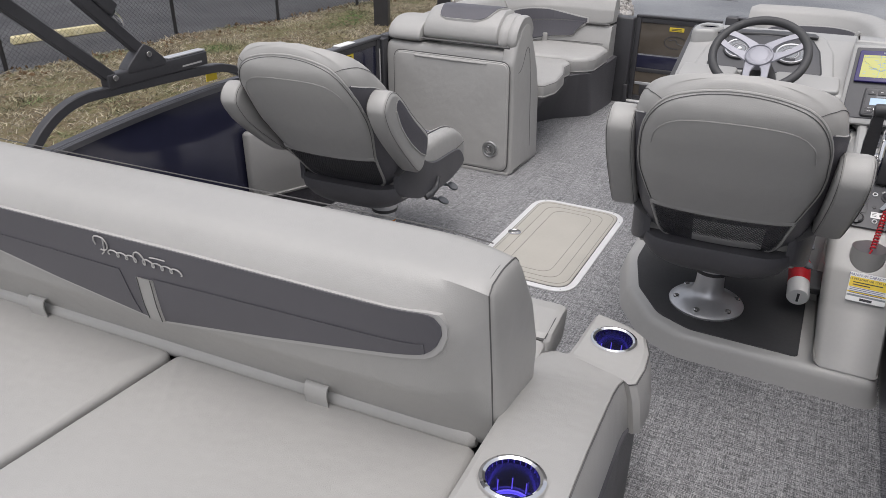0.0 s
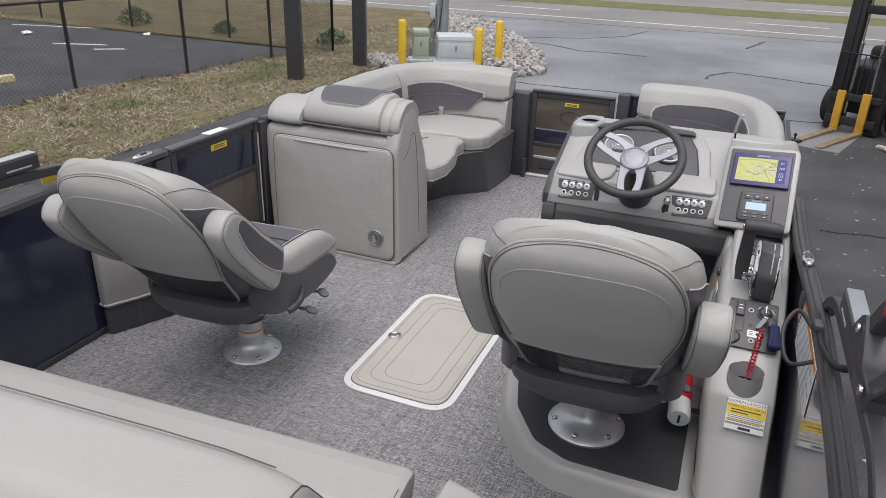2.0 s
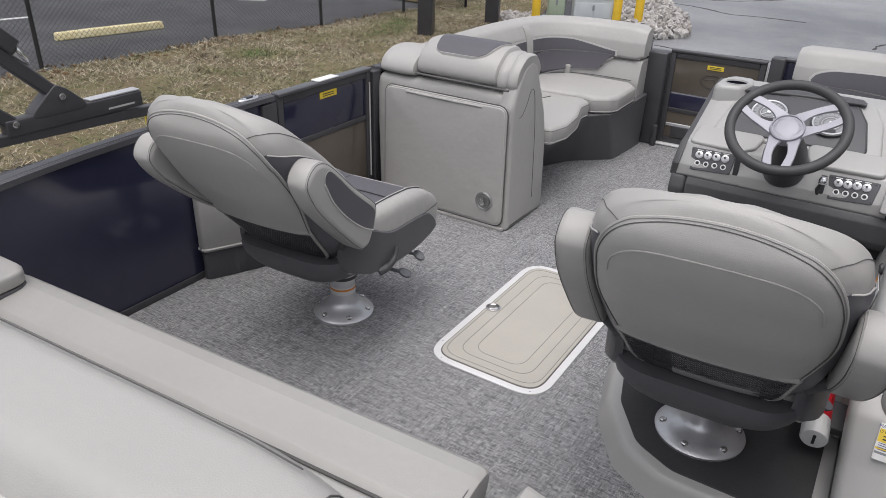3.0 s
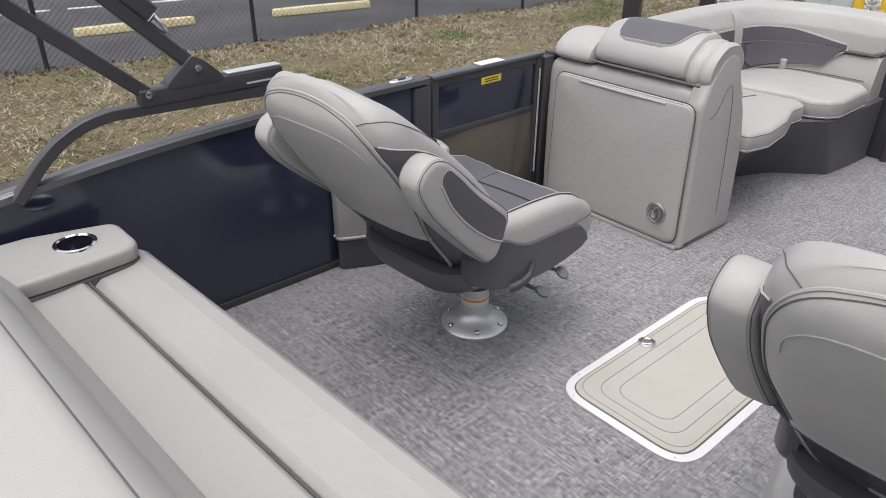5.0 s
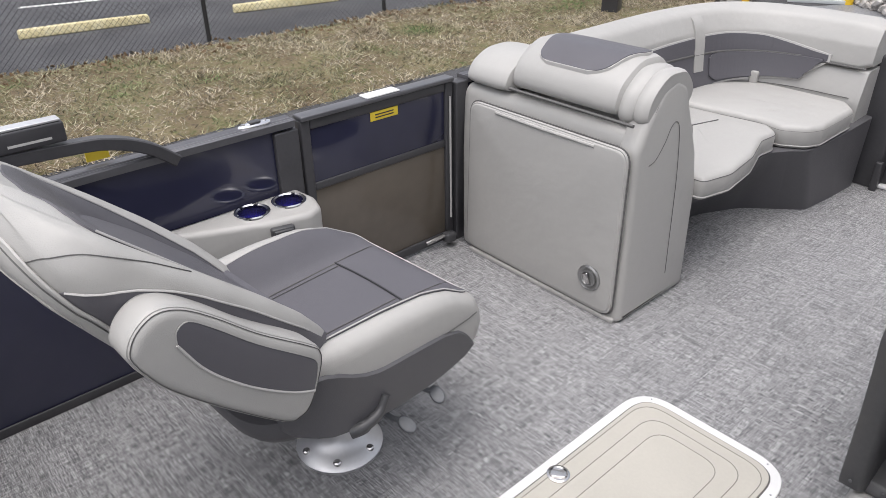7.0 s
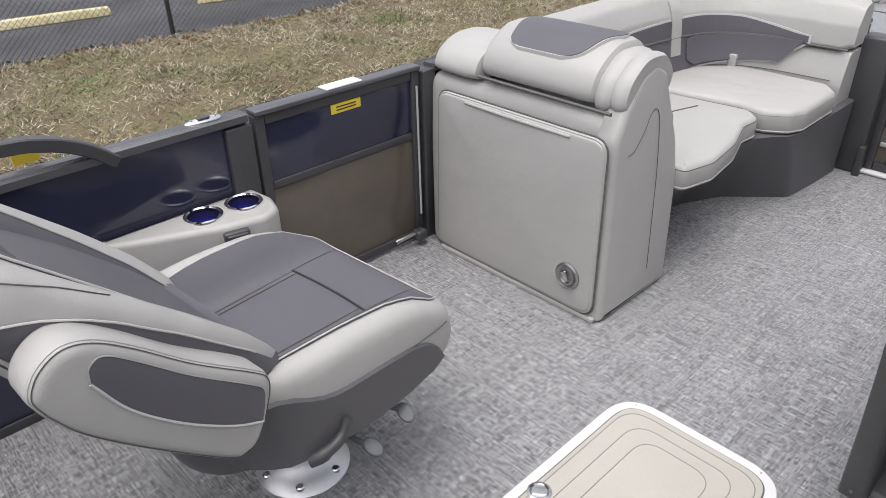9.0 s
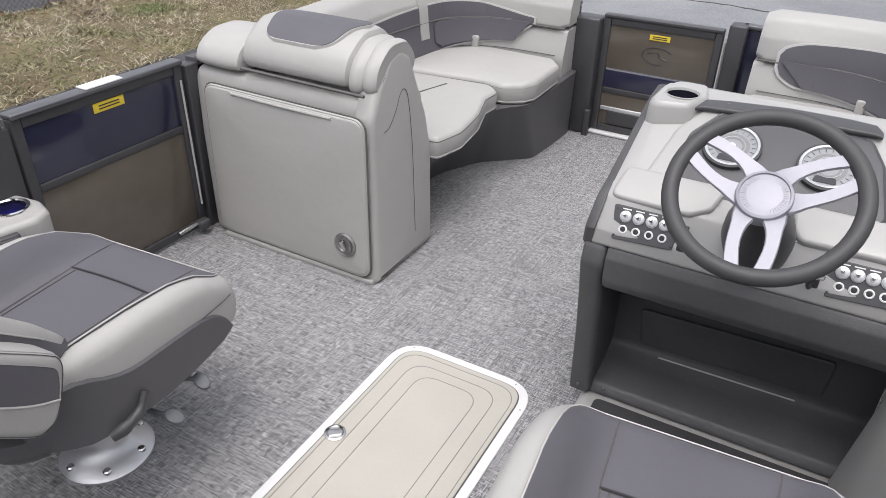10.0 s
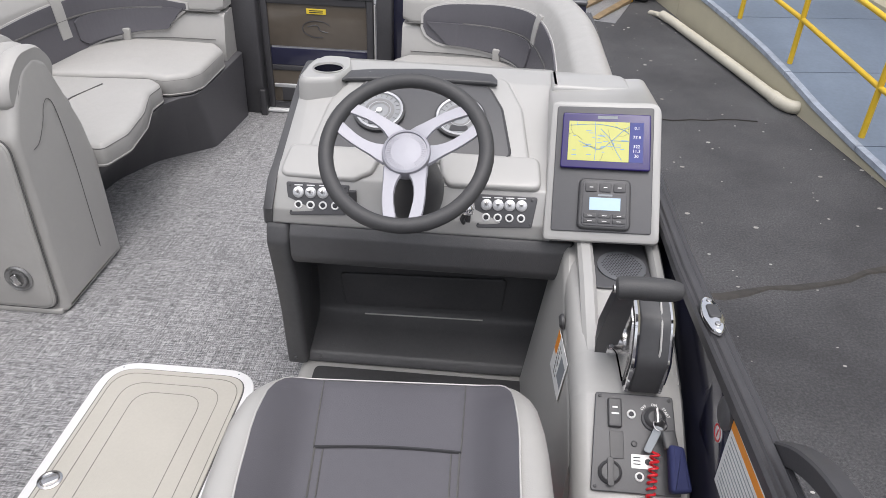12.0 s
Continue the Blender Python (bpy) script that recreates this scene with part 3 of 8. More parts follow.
# ---- chain-link fence ----
def fence(points, height=1.45, mesh_step=0.075):
    ob = thing("chain_link_fence", "black chain-link fence on slender posts round the lot", "fence")
    for x, y in points:
        post = part("post", turned([(0.03, G - 0.05), (0.03, G + height + 0.02), (0.034, G + height + 0.03), (0.02, G + height + 0.06), (0.002, G + height + 0.065)], 10, m=Matrix.Translation((x, y, 0))), WIRE, ob)
    part("top_rail", tube([(x, y, G + height) for x, y in points], 0.021, 8), WIRE, ob)
    verts, faces = [], []
    def strand(p, q, r=0.0028):
        d = (q - p).normalized()
        s = Vector((d.z, 0, -d.x)) if abs(d.y) > 0.7 else Vector((0, 0, 1)).cross(d)
        s = d.orthogonal().normalized() * r
        u = d.cross(s)
        i = len(verts)
        for c in (p, q):
            verts.extend([c + s, c + (-s + u * 1.7) * 0.5, c + (-s - u * 1.7) * 0.5])
        faces.extend([(i, i + 1, i + 4, i + 3), (i + 1, i + 2, i + 5, i + 4), (i + 2, i, i + 3, i + 5)])
    for (xa, ya), (xb, yb) in zip(points, points[1:]):
        a, b = Vector((xa, ya, 0)), Vector((xb, yb, 0))
        length = (b - a).length
        way = (b - a) / length
        low, high = G + 0.04, G + height
        n = int((length + high - low) / mesh_step)
        for k in range(n):
            for sign in (1, -1):
                s0 = k * mesh_step - (high - low)
                s1 = s0 + (high - low)
                z0, z1 = low, high
                if s0 < 0:
                    z0 -= s0; s0 = 0
                if s1 > length:
                    z1 -= s1 - length; s1 = length
                if s1 - s0 < 0.02:
                    continue
                if sign < 0:
                    z0, z1 = low + high - z0, low + high - z1
                strand(a + way * s0 + Vector((0, 0, z0)), a + way * s1 + Vector((0, 0, z1)))
    me = bpy.data.meshes.new("wire_mesh")
    me.from_pydata(verts, [], faces)
    me.materials.append(WIRE)
    net = new("wire_mesh", me)
    net.parent = ob


fence([(-9.2, -2.4), (-9.05, 0.4), (-8.86, 3.2), (-8.58, 6.03), (-8.25, 8.25), (-7.82, 10.28), (-7.33, 11.92)])
fence([(-7.33, 11.92), (-10.58, 12.5), (-13.9, 12.76), (-17.2, 12.8), (-21, 12.9)])


# ---- things beyond the bow ----
def bollard(x, y, height):
    ob = thing("bollard", "yellow steel guard bollard beside the utility boxes", "bollard", pose(x, y, G), "bollards round the boxes")
    part("post", turned([(0.085, -0.05), (0.085, height - 0.05), (0.075, height - 0.02), (0.05, height), (0.002, height + 0.005)], 20), YELLOW, ob)


bollard(-5.34, 11.32, 0.93)
bollard(-3.99, 12.2, 0.77)
bollard(-3.6, 12.36, 0.93)


def cabinet_box(name, label, x, y, turn, w, d, h, mat):
    ob = thing(name, label, "utility box", pose(x, y, G, 0, 0, turn))
    part("pad", rbox(-w / 2 - 0.08, w / 2 + 0.08, -d / 2 - 0.08, d / 2 + 0.08, 0, 0.07, 0.01), PALE_GREY, ob)
    part("body", loft([[(px * s, py * s, z) for px, py in rounded([(-w / 2, -d / 2), (w / 2, -d / 2), (w / 2, d / 2), (-w / 2, d / 2)], 0.02, 2)] for z, s in ((0.07, 1), (h - 0.1, 1), (h - 0.09, 1.03), (h - 0.02, 1.0), (h, 0.93))]), mat, ob)
    for k in (-1, 1):
        part("door", rbox(min(0, k * w * 0.46), max(0, k * w * 0.46), -d / 2 - 0.012, -d / 2 + 0.002, 0.16, h - 0.16, 0.004), mat, ob)
    part("latch", rbox(-0.02, 0.02, -d / 2 - 0.03, -d / 2 - 0.01, h * 0.5, h * 0.5 + 0.1, 0.004), POLE_GREY, ob)


cabinet_box("transformer_box", "pale grey transformer cabinet on a concrete pad", -4.55, 12.25, 28, 0.75, 0.6, 0.60, PALE_GREY)
cabinet_box("pedestal_box", "pale green utility pedestal beside a yellow bollard", -5.25, 12.05, 28, 0.34, 0.34, 0.68, PALE_GREEN)
ob = thing("utility_pole", "grey timber utility pole with a meter box and conduit", "utility pole", pose(-5.05, 12.75, G))
part("pole", turned([(0.14, -0.1), (0.13, 4), (0.11, 9), (0.002, 9.02)], 18), POLE_GREY, ob)
part("meter_box", rbox(-0.22, -0.1, -0.2, -0.08, 0.85, 1.15, 0.015), PALE_GREY, ob)
part("conduit", tube([(-0.03, -0.15, 0), (-0.03, -0.15, 2.5), (-0.02, -0.14, 6)], 0.03), POLE_GREY, ob)
part("cable", tube(smooth_path([(-0.12, -0.13, 0.8), (-0.08, -0.17, 0.5), (0.03, -0.16, 0.9), (0.08, -0.15, 2.4), (0.05, -0.14, 6)]), 0.012), WIRE, ob)


def sign_column(x, y):
    ob = thing("sign_column", "tall dark square steel column standing in the grass", "column", pose(x, y, G, 0, 0, 20), "dark columns in the grass")
    part("post", rbox(-0.13, 0.13, -0.13, 0.13, -0.1, 5.5, 0.012), FRAME, ob)


sign_column(-6.3, 8.85)
sign_column(-5.98, 10.7)

# rubble heaps
def rubble(outline, count, seed, name, label, peak):
    rnd = random.Random(seed)
    xs, ys = [p[0] for p in outline], [p[1] for p in outline]
    def inside(x, y):
        hit = False
        for (xa, ya), (xb, yb) in zip(outline, outline[1:] + outline[:1]):
            if (ya > y) != (yb > y) and x < (xb - xa) * (y - ya) / (yb - ya) + xa:
                hit = not hit
        return hit
    shapes = []
    for k in range(8):
        bm = bmesh.new()
        bmesh.ops.create_icosphere(bm, subdivisions=1, radius=1)
        for v in bm.verts:
            v.co *= rnd.uniform(0.7, 1.15)
        shapes.append(([v.co.copy() for v in bm.verts], [[v.index for v in f.verts] for f in bm.faces]))
        bm.free()
    verts, faces = [], []
    made = 0
    cx, cy = sum(xs) / len(xs), sum(ys) / len(ys)
    while made < count:
        x, y = rnd.uniform(min(xs), max(xs)), rnd.uniform(min(ys), max(ys))
        if not inside(x, y):
            continue
        made += 1
        s = rnd.choice((0.03, 0.04, 0.055, 0.08))
        m = pose(x, y, G + 0.02 + peak * rnd.random() ** 2, rnd.uniform(0, 360), rnd.uniform(0, 360), rnd.uniform(0, 360)) @ Matrix.Diagonal((s * 1.3, s, s * 0.75, 1))
        vs, fs = rnd.choice(shapes)
        i = len(verts)
        verts += [m @ v for v in vs]
        faces += [[i + j for j in f] for f in fs]
    me = bpy.data.meshes.new(name)
    me.from_pydata(verts, [], faces)
    me.materials.append(ROCK)
    tagged(new(name, me), label, "rocks", kind="stuff")


rubble([(-8.6, 20.9), (-6.2, 19.3), (-4.5, 16.6), (-2.8, 13.2), (-2.45, 11.9), (-2.9, 11.4), (-4.3, 12.6), (-5.3, 13.2), (-7.8, 19.0)], 6500, 11, "rubble_slope", "pale grey rubble slope beside the boxes", 0.16)
rubble([(-6.3, 11.2), (-5.5, 10.9), (-5.2, 11.5), (-5.7, 12.0), (-6.2, 11.8)], 420, 12, "rubble_heap", "small heap of pale rubble beside a bollard", 0.10)
rubble([(3.6, 13.4), (4.6, 12.4), (5.4, 13.4), (4.4, 14.6)], 600, 13, "rubble_pile", "pale rubble behind the lift truck", 0.5)

# bushes in the far grass
def bush(x, y, r):
    rnd = random.Random(int(x * 10))
    ob = thing("bush", "low ragged green bush by the fence", "bush", pose(x, y, G), "bushes by the fence")
    verts, faces = [], []
    for k in range(420):
        a, e = rnd.uniform(0, math.tau), rnd.uniform(0.1, 1.5)
        d = r * rnd.uniform(0.25, 1.0) ** 0.5
        p = Vector((math.cos(a) * math.cos(e) * d, math.sin(a) * math.cos(e) * d, math.sin(e) * d * 0.9))
        t = Vector((rnd.uniform(-1, 1), rnd.uniform(-1, 1), rnd.uniform(0.2, 1))).normalized() * 0.09
        s = t.orthogonal().normalized() * 0.02
        i = len(verts)
        verts += [p - s, p + s, p + t]
        faces.append((i, i + 1, i + 2))
    me = bpy.data.meshes.new("foliage")
    me.from_pydata(verts, [], faces)
    me.materials.append(GREEN_LEAF)
    o = new("foliage", me)
    o.parent = ob
    part("stem", tube([(0, 0, -0.02), (0.02, 0, r * 0.4), (0.05, 0.03, r * 0.7)], [0.025, 0.02, 0.008], 6), POLE_GREY, ob)


GREEN_LEAF = blended("bush_leaves", [(0.10, 0.13, 0.075), (0.15, 0.19, 0.11)], 6.0, bump=0.0)
bush(-14.2, 13.2, 0.5)
bush(-11.2, 13.1, 0.32)
bush(-7.9, 12.9, 0.42)

# ---- lift truck ----
truck = thing("forklift", "black lift truck with two worn yellow forks on the asphalt", "forklift", pose(2.775, 9.66, G, 0, 0, -29))
for k, tip in ((-0.18, -1.16), (0.18, -1.20)):
    fork = part("fork", loft([[(k - 0.05, y, z0), (k + 0.05, y, z0), (k + 0.05, y, z1), (k - 0.05, y, z1)] for y, z0, z1 in ((tip, 0.015, 0.022), (tip + 0.3, 0.012, 0.04), (-0.02, 0.012, 0.055), (0.03, 0.012, 0.06))]), FORK_STEEL, truck, "scuffed yellow steel fork")
    part("shank", rbox(k - 0.055, k + 0.055, -0.03, 0.025, 0.012, 0.62, 0.006), FORK_YELLOW, fork)
part("tow_ball", turned([(0.012, 0.03), (0.012, 0.07), (0.025, 0.085), (0.025, 0.105), (0.002, 0.125)], 12, m=Matrix.Translation((-0.18, -1.17, 0.02))), FORK_BLACK, truck)
part("ball_plate", rbox(-0.26, -0.10, -1.24, -1.10, 0.01, 0.05, 0.006), FORK_BLACK, truck)
part("carriage", rbox(-0.36, 0.36, 0.025, 0.085, 0.12, 0.24, 0.008), FORK_BLACK, truck)
part("carriage", rbox(-0.36, 0.36, 0.025, 0.085, 0.48, 0.58, 0.008), FORK_BLACK, truck)
for x in (-0.32, 0.32):
    part("mast", rbox(x - 0.07, x + 0.07, 0.1, 0.26, 0.02, 2.2, 0.008), FORK_BLACK, truck)
    part("inner_mast", rbox(x * 0.72 - 0.045, x * 0.72 + 0.045, 0.12, 0.24, 0.05, 2.1, 0.006), FORK_BLACK, truck)
for x in (-0.16, 0.16):
    part("lift_cylinder", turned([(0.035, 0.1), (0.035, 1.3), (0.02, 1.31), (0.02, 1.95)], 14, m=Matrix.Translation((x, 0.2, 0))), STEEL, truck)
part("cross_member", rbox(-0.32, 0.32, 0.14, 0.2, 1.7, 1.82, 0.006), FORK_BLACK, truck)
part("backrest_frame", tube([(-0.36, 0.06, 0.5), (-0.36, 0.06, 1.15), (0.36, 0.06, 1.15), (0.36, 0.06, 0.5)], 0.014), FORK_BLACK, truck)
for x in (-0.24, -0.12, 0.0, 0.12, 0.24):
    part("backrest_bar", tube([(x, 0.06, 0.55), (x, 0.06, 1.15)], 0.009, 6), FORK_BLACK, truck)
part("chassis", rbox(-0.5, 0.5, 0.45, 2.2, 0.22, 0.95, 0.06), FORK_BLACK, truck)
part("bonnet", rbox(-0.46, 0.46, 1.3, 2.25, 0.9, 1.15, 0.08), FORK_BLACK, truck)
part("counterweight", rbox(-0.52, 0.52, 2.1, 2.5, 0.25, 1.05, 0.1), FORK_BLACK, truck)
for x in (-0.48, 0.48):
    for y in (0.55, 1.95):
        wheel = part("wheel", turned([(0.20, -0.09), (0.27, -0.085), (0.29, -0.05), (0.29, 0.05), (0.27, 0.085), (0.20, 0.09)], 22, m=Matrix.Translation((x, y, 0.29)) @ pose(0, 0, 0, 0, 90, 0)), TYRE, truck)
        part("hub", turned([(0.02, -0.095), (0.16, -0.08), (0.16, 0.08), (0.02, 0.095)], 16, m=Matrix.Translation((x, y, 0.29)) @ pose(0, 0, 0, 0, 90, 0)), STEEL, wheel)
for x in (-0.46, 0.46):
    part("guard_post", tube([(x, 0.45, 0.9), (x, 0.6, 2.1), (x, 1.8, 2.15), (x, 2.1, 1.0)], 0.03), FORK_BLACK, truck)
part("overhead_guard", rbox(-0.48, 0.48, 0.58, 1.85, 2.1, 2.16, 0.02), FORK_BLACK, truck)

# ---- ramp, railing and building on the starboard side ----
WALL_A, WALL_B = Vector((3.471, 8.90)), Vector((4.590, 1.08))
way = (WALL_B - WALL_A).normalized()
out = Vector((-way.y, way.x))      # towards the building
def along(s, across, z):
    p = WALL_A + way * s + out * across
    return (p.x, p.y, z)
def ramp_z(s):
    return G + float(np.interp(s, [-0.4, 0.75, 1.6, 2.4, 3.0, 3.65, 4.3, 4.9, 6.2], [0.445, 0.408, 0.373, 0.322, 0.258, 0.165, 0.102, 0.065, 0.012]))
LENGTH = 7.4
STEPS = [0.01, 0.75, 1.6, 2.4, 3.0, 3.65, 4.3, 4.9, 6.2, 7.4]
bm = loft([[along(s, 0, G - 0.1), along(s, 0.14, G - 0.1), along(s, 0.14, ramp_z(s)), along(s, 0, ramp_z(s))] for s in STEPS])
structure("ramp_wall", bm, BEIGE, "beige painted concrete side of the ramp")
ramp = structure("ramp", loft([[along(s, 0.0, ramp_z(s) - 0.03), along(s, 1.9, ramp_z(s) - 0.03), along(s, 1.9, ramp_z(s) + 0.003), along(s, 0.0, ramp_z(s) + 0.003)] for s in STEPS]), RAMP_BLUE, "blue-grey painted concrete ramp with joints")
edges = (0.01, 1.50, 3.02, 4.38, 5.8, LENGTH)
for a, b in zip(edges, edges[1:]):
    bm = loft([[along(s, 0.0 - 0.012, ramp_z(s) + 0.004), along(s, 1.9, ramp_z(s) + 0.004), along(s, 1.9, ramp_z(s) + 0.03), along(s, -0.012, ramp_z(s) + 0.03)] for s in [a + 0.006] + [q for q in STEPS if a + 0.01 < q < b - 0.01] + [b - 0.006]])
    part("slab", bm, RAMP_BLUE, ramp)
    bm = loft([[along(s, -0.016, ramp_z(s) - 0.012), along(s, 0.052, ramp_z(s) + 0.026), along(s, 0.050, ramp_z(s) + 0.034), along(s, -0.016, ramp_z(s) + 0.034)] for s in [a + 0.006] + [q for q in STEPS if a + 0.01 < q < b - 0.01] + [b - 0.006]])
    part("edging", bm, RAMP_EDGE, ramp, "pale worn edge of the ramp")
structure("ramp_kerb", loft([[along(s, 1.9, G - 0.1), along(s, 2.25, G - 0.1), along(s, 2.25, G + 0.62), along(s, 1.9, ramp_z(s) + 0.14)] for s in (-3, 0.75, 2.4, 3.65, 4.9, LENGTH)]), BEIGE, "beige kerb below the shop windows")
structure("landing", loft([[along(s, 0.0, G - 0.1), along(s, 2.0, G - 0.1), along(s, 2.0, ramp_z(0.0) + 0.028), along(s, 0.0, ramp_z(0.0) + 0.028)] for s in (-3, 0.0)]), BEIGE, "concrete landing at the head of the ramp")
railing = thing("handrail", "yellow pipe handrail along the ramp", "handrail")
stations = (-0.75, 0.05, 0.70, 1.55, 2.82, 4.22, 5.6, 6.9)
for s in stations:
    part("post", tube([along(s, 0.12, ramp_z(s)), along(s, 0.12, ramp_z(s) + 0.93)], 0.026, 10), YELLOW, railing)
for h in (0.46, 0.93):
    part("rail", tube([along(s, 0.12, ramp_z(s) + h) for s in (-2.5, *stations)], 0.024, 10), YELLOW, railing)
pipe = thing("drain_pipe", "off-white plastic drain pipe with an elbow by the ramp wall", "pipe")
run = [(0.12, -0.235), (0.52, -0.205), (1.45, -0.160), (2.2, -0.125), (3.18, -0.095)]
part("pipe", tube([along(a, b, G + 0.058) for a, b in run], 0.055, 16), PIPE_WHITE, pipe)
part("elbow", tube(smooth_path([along(3.16, -0.095, G + 0.060), along(3.28, -0.085, G + 0.062), along(3.36, -0.05, G + 0.064), along(3.38, 0.01, G + 0.066)], 4), 0.062, 16), PIPE_WHITE, pipe)
part("collar", tube([along(3.08, -0.098, G + 0.060), along(3.20, -0.095, G + 0.060)], 0.063, 16), PIPE_WHITE, pipe)
part("broken_end", loft([[Vector(along(0.30 - 0.42 * k / 6, -0.222 - 0.10 * (k / 6) ** 2, G + 0.05 - 0.025 * k / 6)) + Vector((0.058 * (1 - 0.5 * k / 6) * math.cos(a) * (1 + 0.25 * math.sin(3 * a + k * 1.7)), 0, 0.05 * (1 - 0.4 * k / 6) * math.sin(a))) for a in (math.tau * j / 12 for j in range(12))] for k in range(7)]), PIPE_WHITE, pipe, "torn end of the pipe")
shop = thing("shop_front", "shop front with dark windows above the ramp", "building")
part("wall", loft([[along(s, 2.26, G), along(s, 2.6, G), along(s, 2.6, 3.4), along(s, 2.26, 3.4)] for s in (-6, 12)]), BEIGE, shop)
for k in range(9):
    s = -2.5 + k * 1.25
    part("window", loft([[along(q, 2.21, G + 0.75), along(q, 2.255, G + 0.75), along(q, 2.255, 1.9), along(q, 2.21, 1.9)] for q in (s + 0.03, s + 1.2)]), GLASS_DARK, shop, "dark shop window pane")
    part("mullion", loft([[along(q, 2.16, G + 0.7), along(q, 2.255, G + 0.7), along(q, 2.255, 1.95), along(q, 2.16, 1.95)] for q in (s - 0.03, s + 0.03)]), ALU_PALE, shop)
part("sill", loft([[along(q, 2.10, G + 0.66), along(q, 2.26, G + 0.66), along(q, 2.26, G + 0.74), along(q, 2.10, G + 0.72)] for q in (-3, 9)]), ALU_PALE, shop)


# ---- deck, hull and fences of the boat ----
structure("floor", slab([(-1.15, -3.5), (1.49, -3.5), (1.49, 2.56), (-1.15, 2.56)], -0.05, 0.0, 0.002, seg=1), FLOOR, "grey woven vinyl deck floor")
structure("deck_edge", loft([[(x * s + 0.17, y * s - 0.47, z) for x, y in ((-1.36, -3.06), (1.36, -3.06), (1.36, 3.06), (-1.36, 3.06))] for z, s in ((-0.16, 0.99), (-0.06, 1.0))]), ALU_PALE, "aluminium edge of the deck")
for x in (-0.65, 1.0):
    structure("pontoon", moved(turned([(0.02, -3.1), (0.3, -2.9), (0.42, -2.4), (0.42, 2.9), (0.38, 3.0)], 28), Matrix.Translation((x, -0.4, -0.585)) @ pose(0, 0, 0, 90, 0, 0)), ALU, "plain aluminium pontoon under the deck")


def port_top(y):
    return 0.658 + (0.012 if -1.0 < y < 0.03 else 0.0) * min(1, (y + 1.0) * 3) - 0.085 * max(0.0, -0.95 - y) ** 1.35 * 1.25


def span(a, b, n):
    return [a + (b - a) * k / n for k in range(n + 1)]


def fence_panel(name, x0, x1, ys, top, mat, label):
    return structure(name, loft([[(x0, y, 0.012), (x1, y, 0.012), (x1, y, top(y)), (x0, y, top(y))] for y in ys]), mat, label)


def top_rail(name, x, ys, top, label, wide=1.0, veer=lambda y: 0.0, mat=RAIL):
    prof = ((-0.030, -0.006), (-0.030, 0.014), (-0.024, 0.019), (-0.014, 0.016), (-0.010, 0.020), (-0.003, 0.017), (0.003, 0.017), (0.010, 0.020), (0.014, 0.016), (0.024, 0.019), (0.030, 0.014), (0.030, -0.006))
    return structure(name, loft([[(x + veer(y) + u * wide, y, top(y) + v) for u, v in prof] for y in ys]), mat, label)


fence_panel("wall_port", -1.165, -1.137, span(-3.4, -0.01, 34), lambda y: port_top(y) - 0.008, NAVY, "gloss navy fence panel on the port side")
top_rail("rail_port", -1.148, span(-3.4, -0.012, 34), lambda y: port_top(y) - 0.002, "grey ridged aluminium top rail")
# shade along the foot of the port wall, laid as a black strip
structure("rail_shadow_port", rbox(-1.136, -1.128, -3.2, -0.012, 0.0, 0.03, 0.003), FRAME, "black strip for the shade at the foot of the port wall")
structure("fence_post_port", rbox(-1.168, -1.120, -0.085, 0.0, 0.0, 0.652, 0.006), FRAME, "black fence post")
fence_panel("wall_port_bow", -1.165, -1.137, [0.735, 1.3, 1.9, 2.54], lambda y: 0.648, NAVY, "gloss navy fence panel behind the bow lounge")
top_rail("rail_port_bow", -1.148, [0.735, 1.3, 1.9, 2.54], lambda y: 0.654, "grey ridged aluminium top rail")
structure("fence_post_gate", rbox(-1.168, -1.115, 0.675, 0.735, 0.0, 0.66, 0.006), FRAME, "black fence post beside the lounge")


def gate(name, label, m, w, h, bands):
    """A fence gate in its own plane: x along, z up; bands of (z0, z1, material)."""
    ob = thing(name, label, "gate", m)
    for x in (0.0, w - 0.035):
        part("stile", rbox(x, x + 0.035, -0.018, 0.018, 0.0, h, 0.005), FRAME, ob)
    for z in (0.0, h - 0.035):
        part("gate_rail", rbox(0.036, w - 0.036, -0.016, 0.016, z, z + 0.035, 0.005), FRAME, ob)
    for z0, z1, mat in bands:
        part("panel", rbox(0.034, w - 0.034, -0.007, 0.007, z0, z1, 0.002), mat, ob, "gloss navy panel" if mat is NAVY else "taupe tinted panel")
    return ob


side_gate = gate("side_gate", "closed side gate with navy and taupe panels", pose(-1.146, 0.012, 0.012, 0, 0, 90), 0.655, 0.655, ((0.035, 0.405, TAN), (0.43, 0.62, NAVY)))
part("mid_rail", rbox(0.036, 0.62, -0.013, 0.013, 0.404, 0.431, 0.004), FRAME, side_gate)
part("cap_rail", rbox(0.0, 0.655, -0.028, 0.024, 0.655, 0.672, 0.005), RAIL, side_gate, "grey aluminium cap rail")
part("seal_strip", tube([(0.640, -0.022, 0.10), (0.638, -0.022, 0.60)], 0.004), PIPING, side_gate, "white seal strip")
part("white_plate", rbox(0.26, 0.40, -0.026, 0.022, 0.673, 0.678, 0.001), PAPER, side_gate, "white plate on the cap rail")
sticker = part("warning_label", rbox(0.28, 0.40, -0.0105, -0.0075, 0.585, 0.617, 0.001), YELLOW_LABEL, side_gate, "small yellow warning label")
for k in range(2):
    part("text_line", rbox(0.30, 0.38, -0.0115, -0.0105, 0.594 + 0.010 * k, 0.598 + 0.010 * k), INK, sticker)
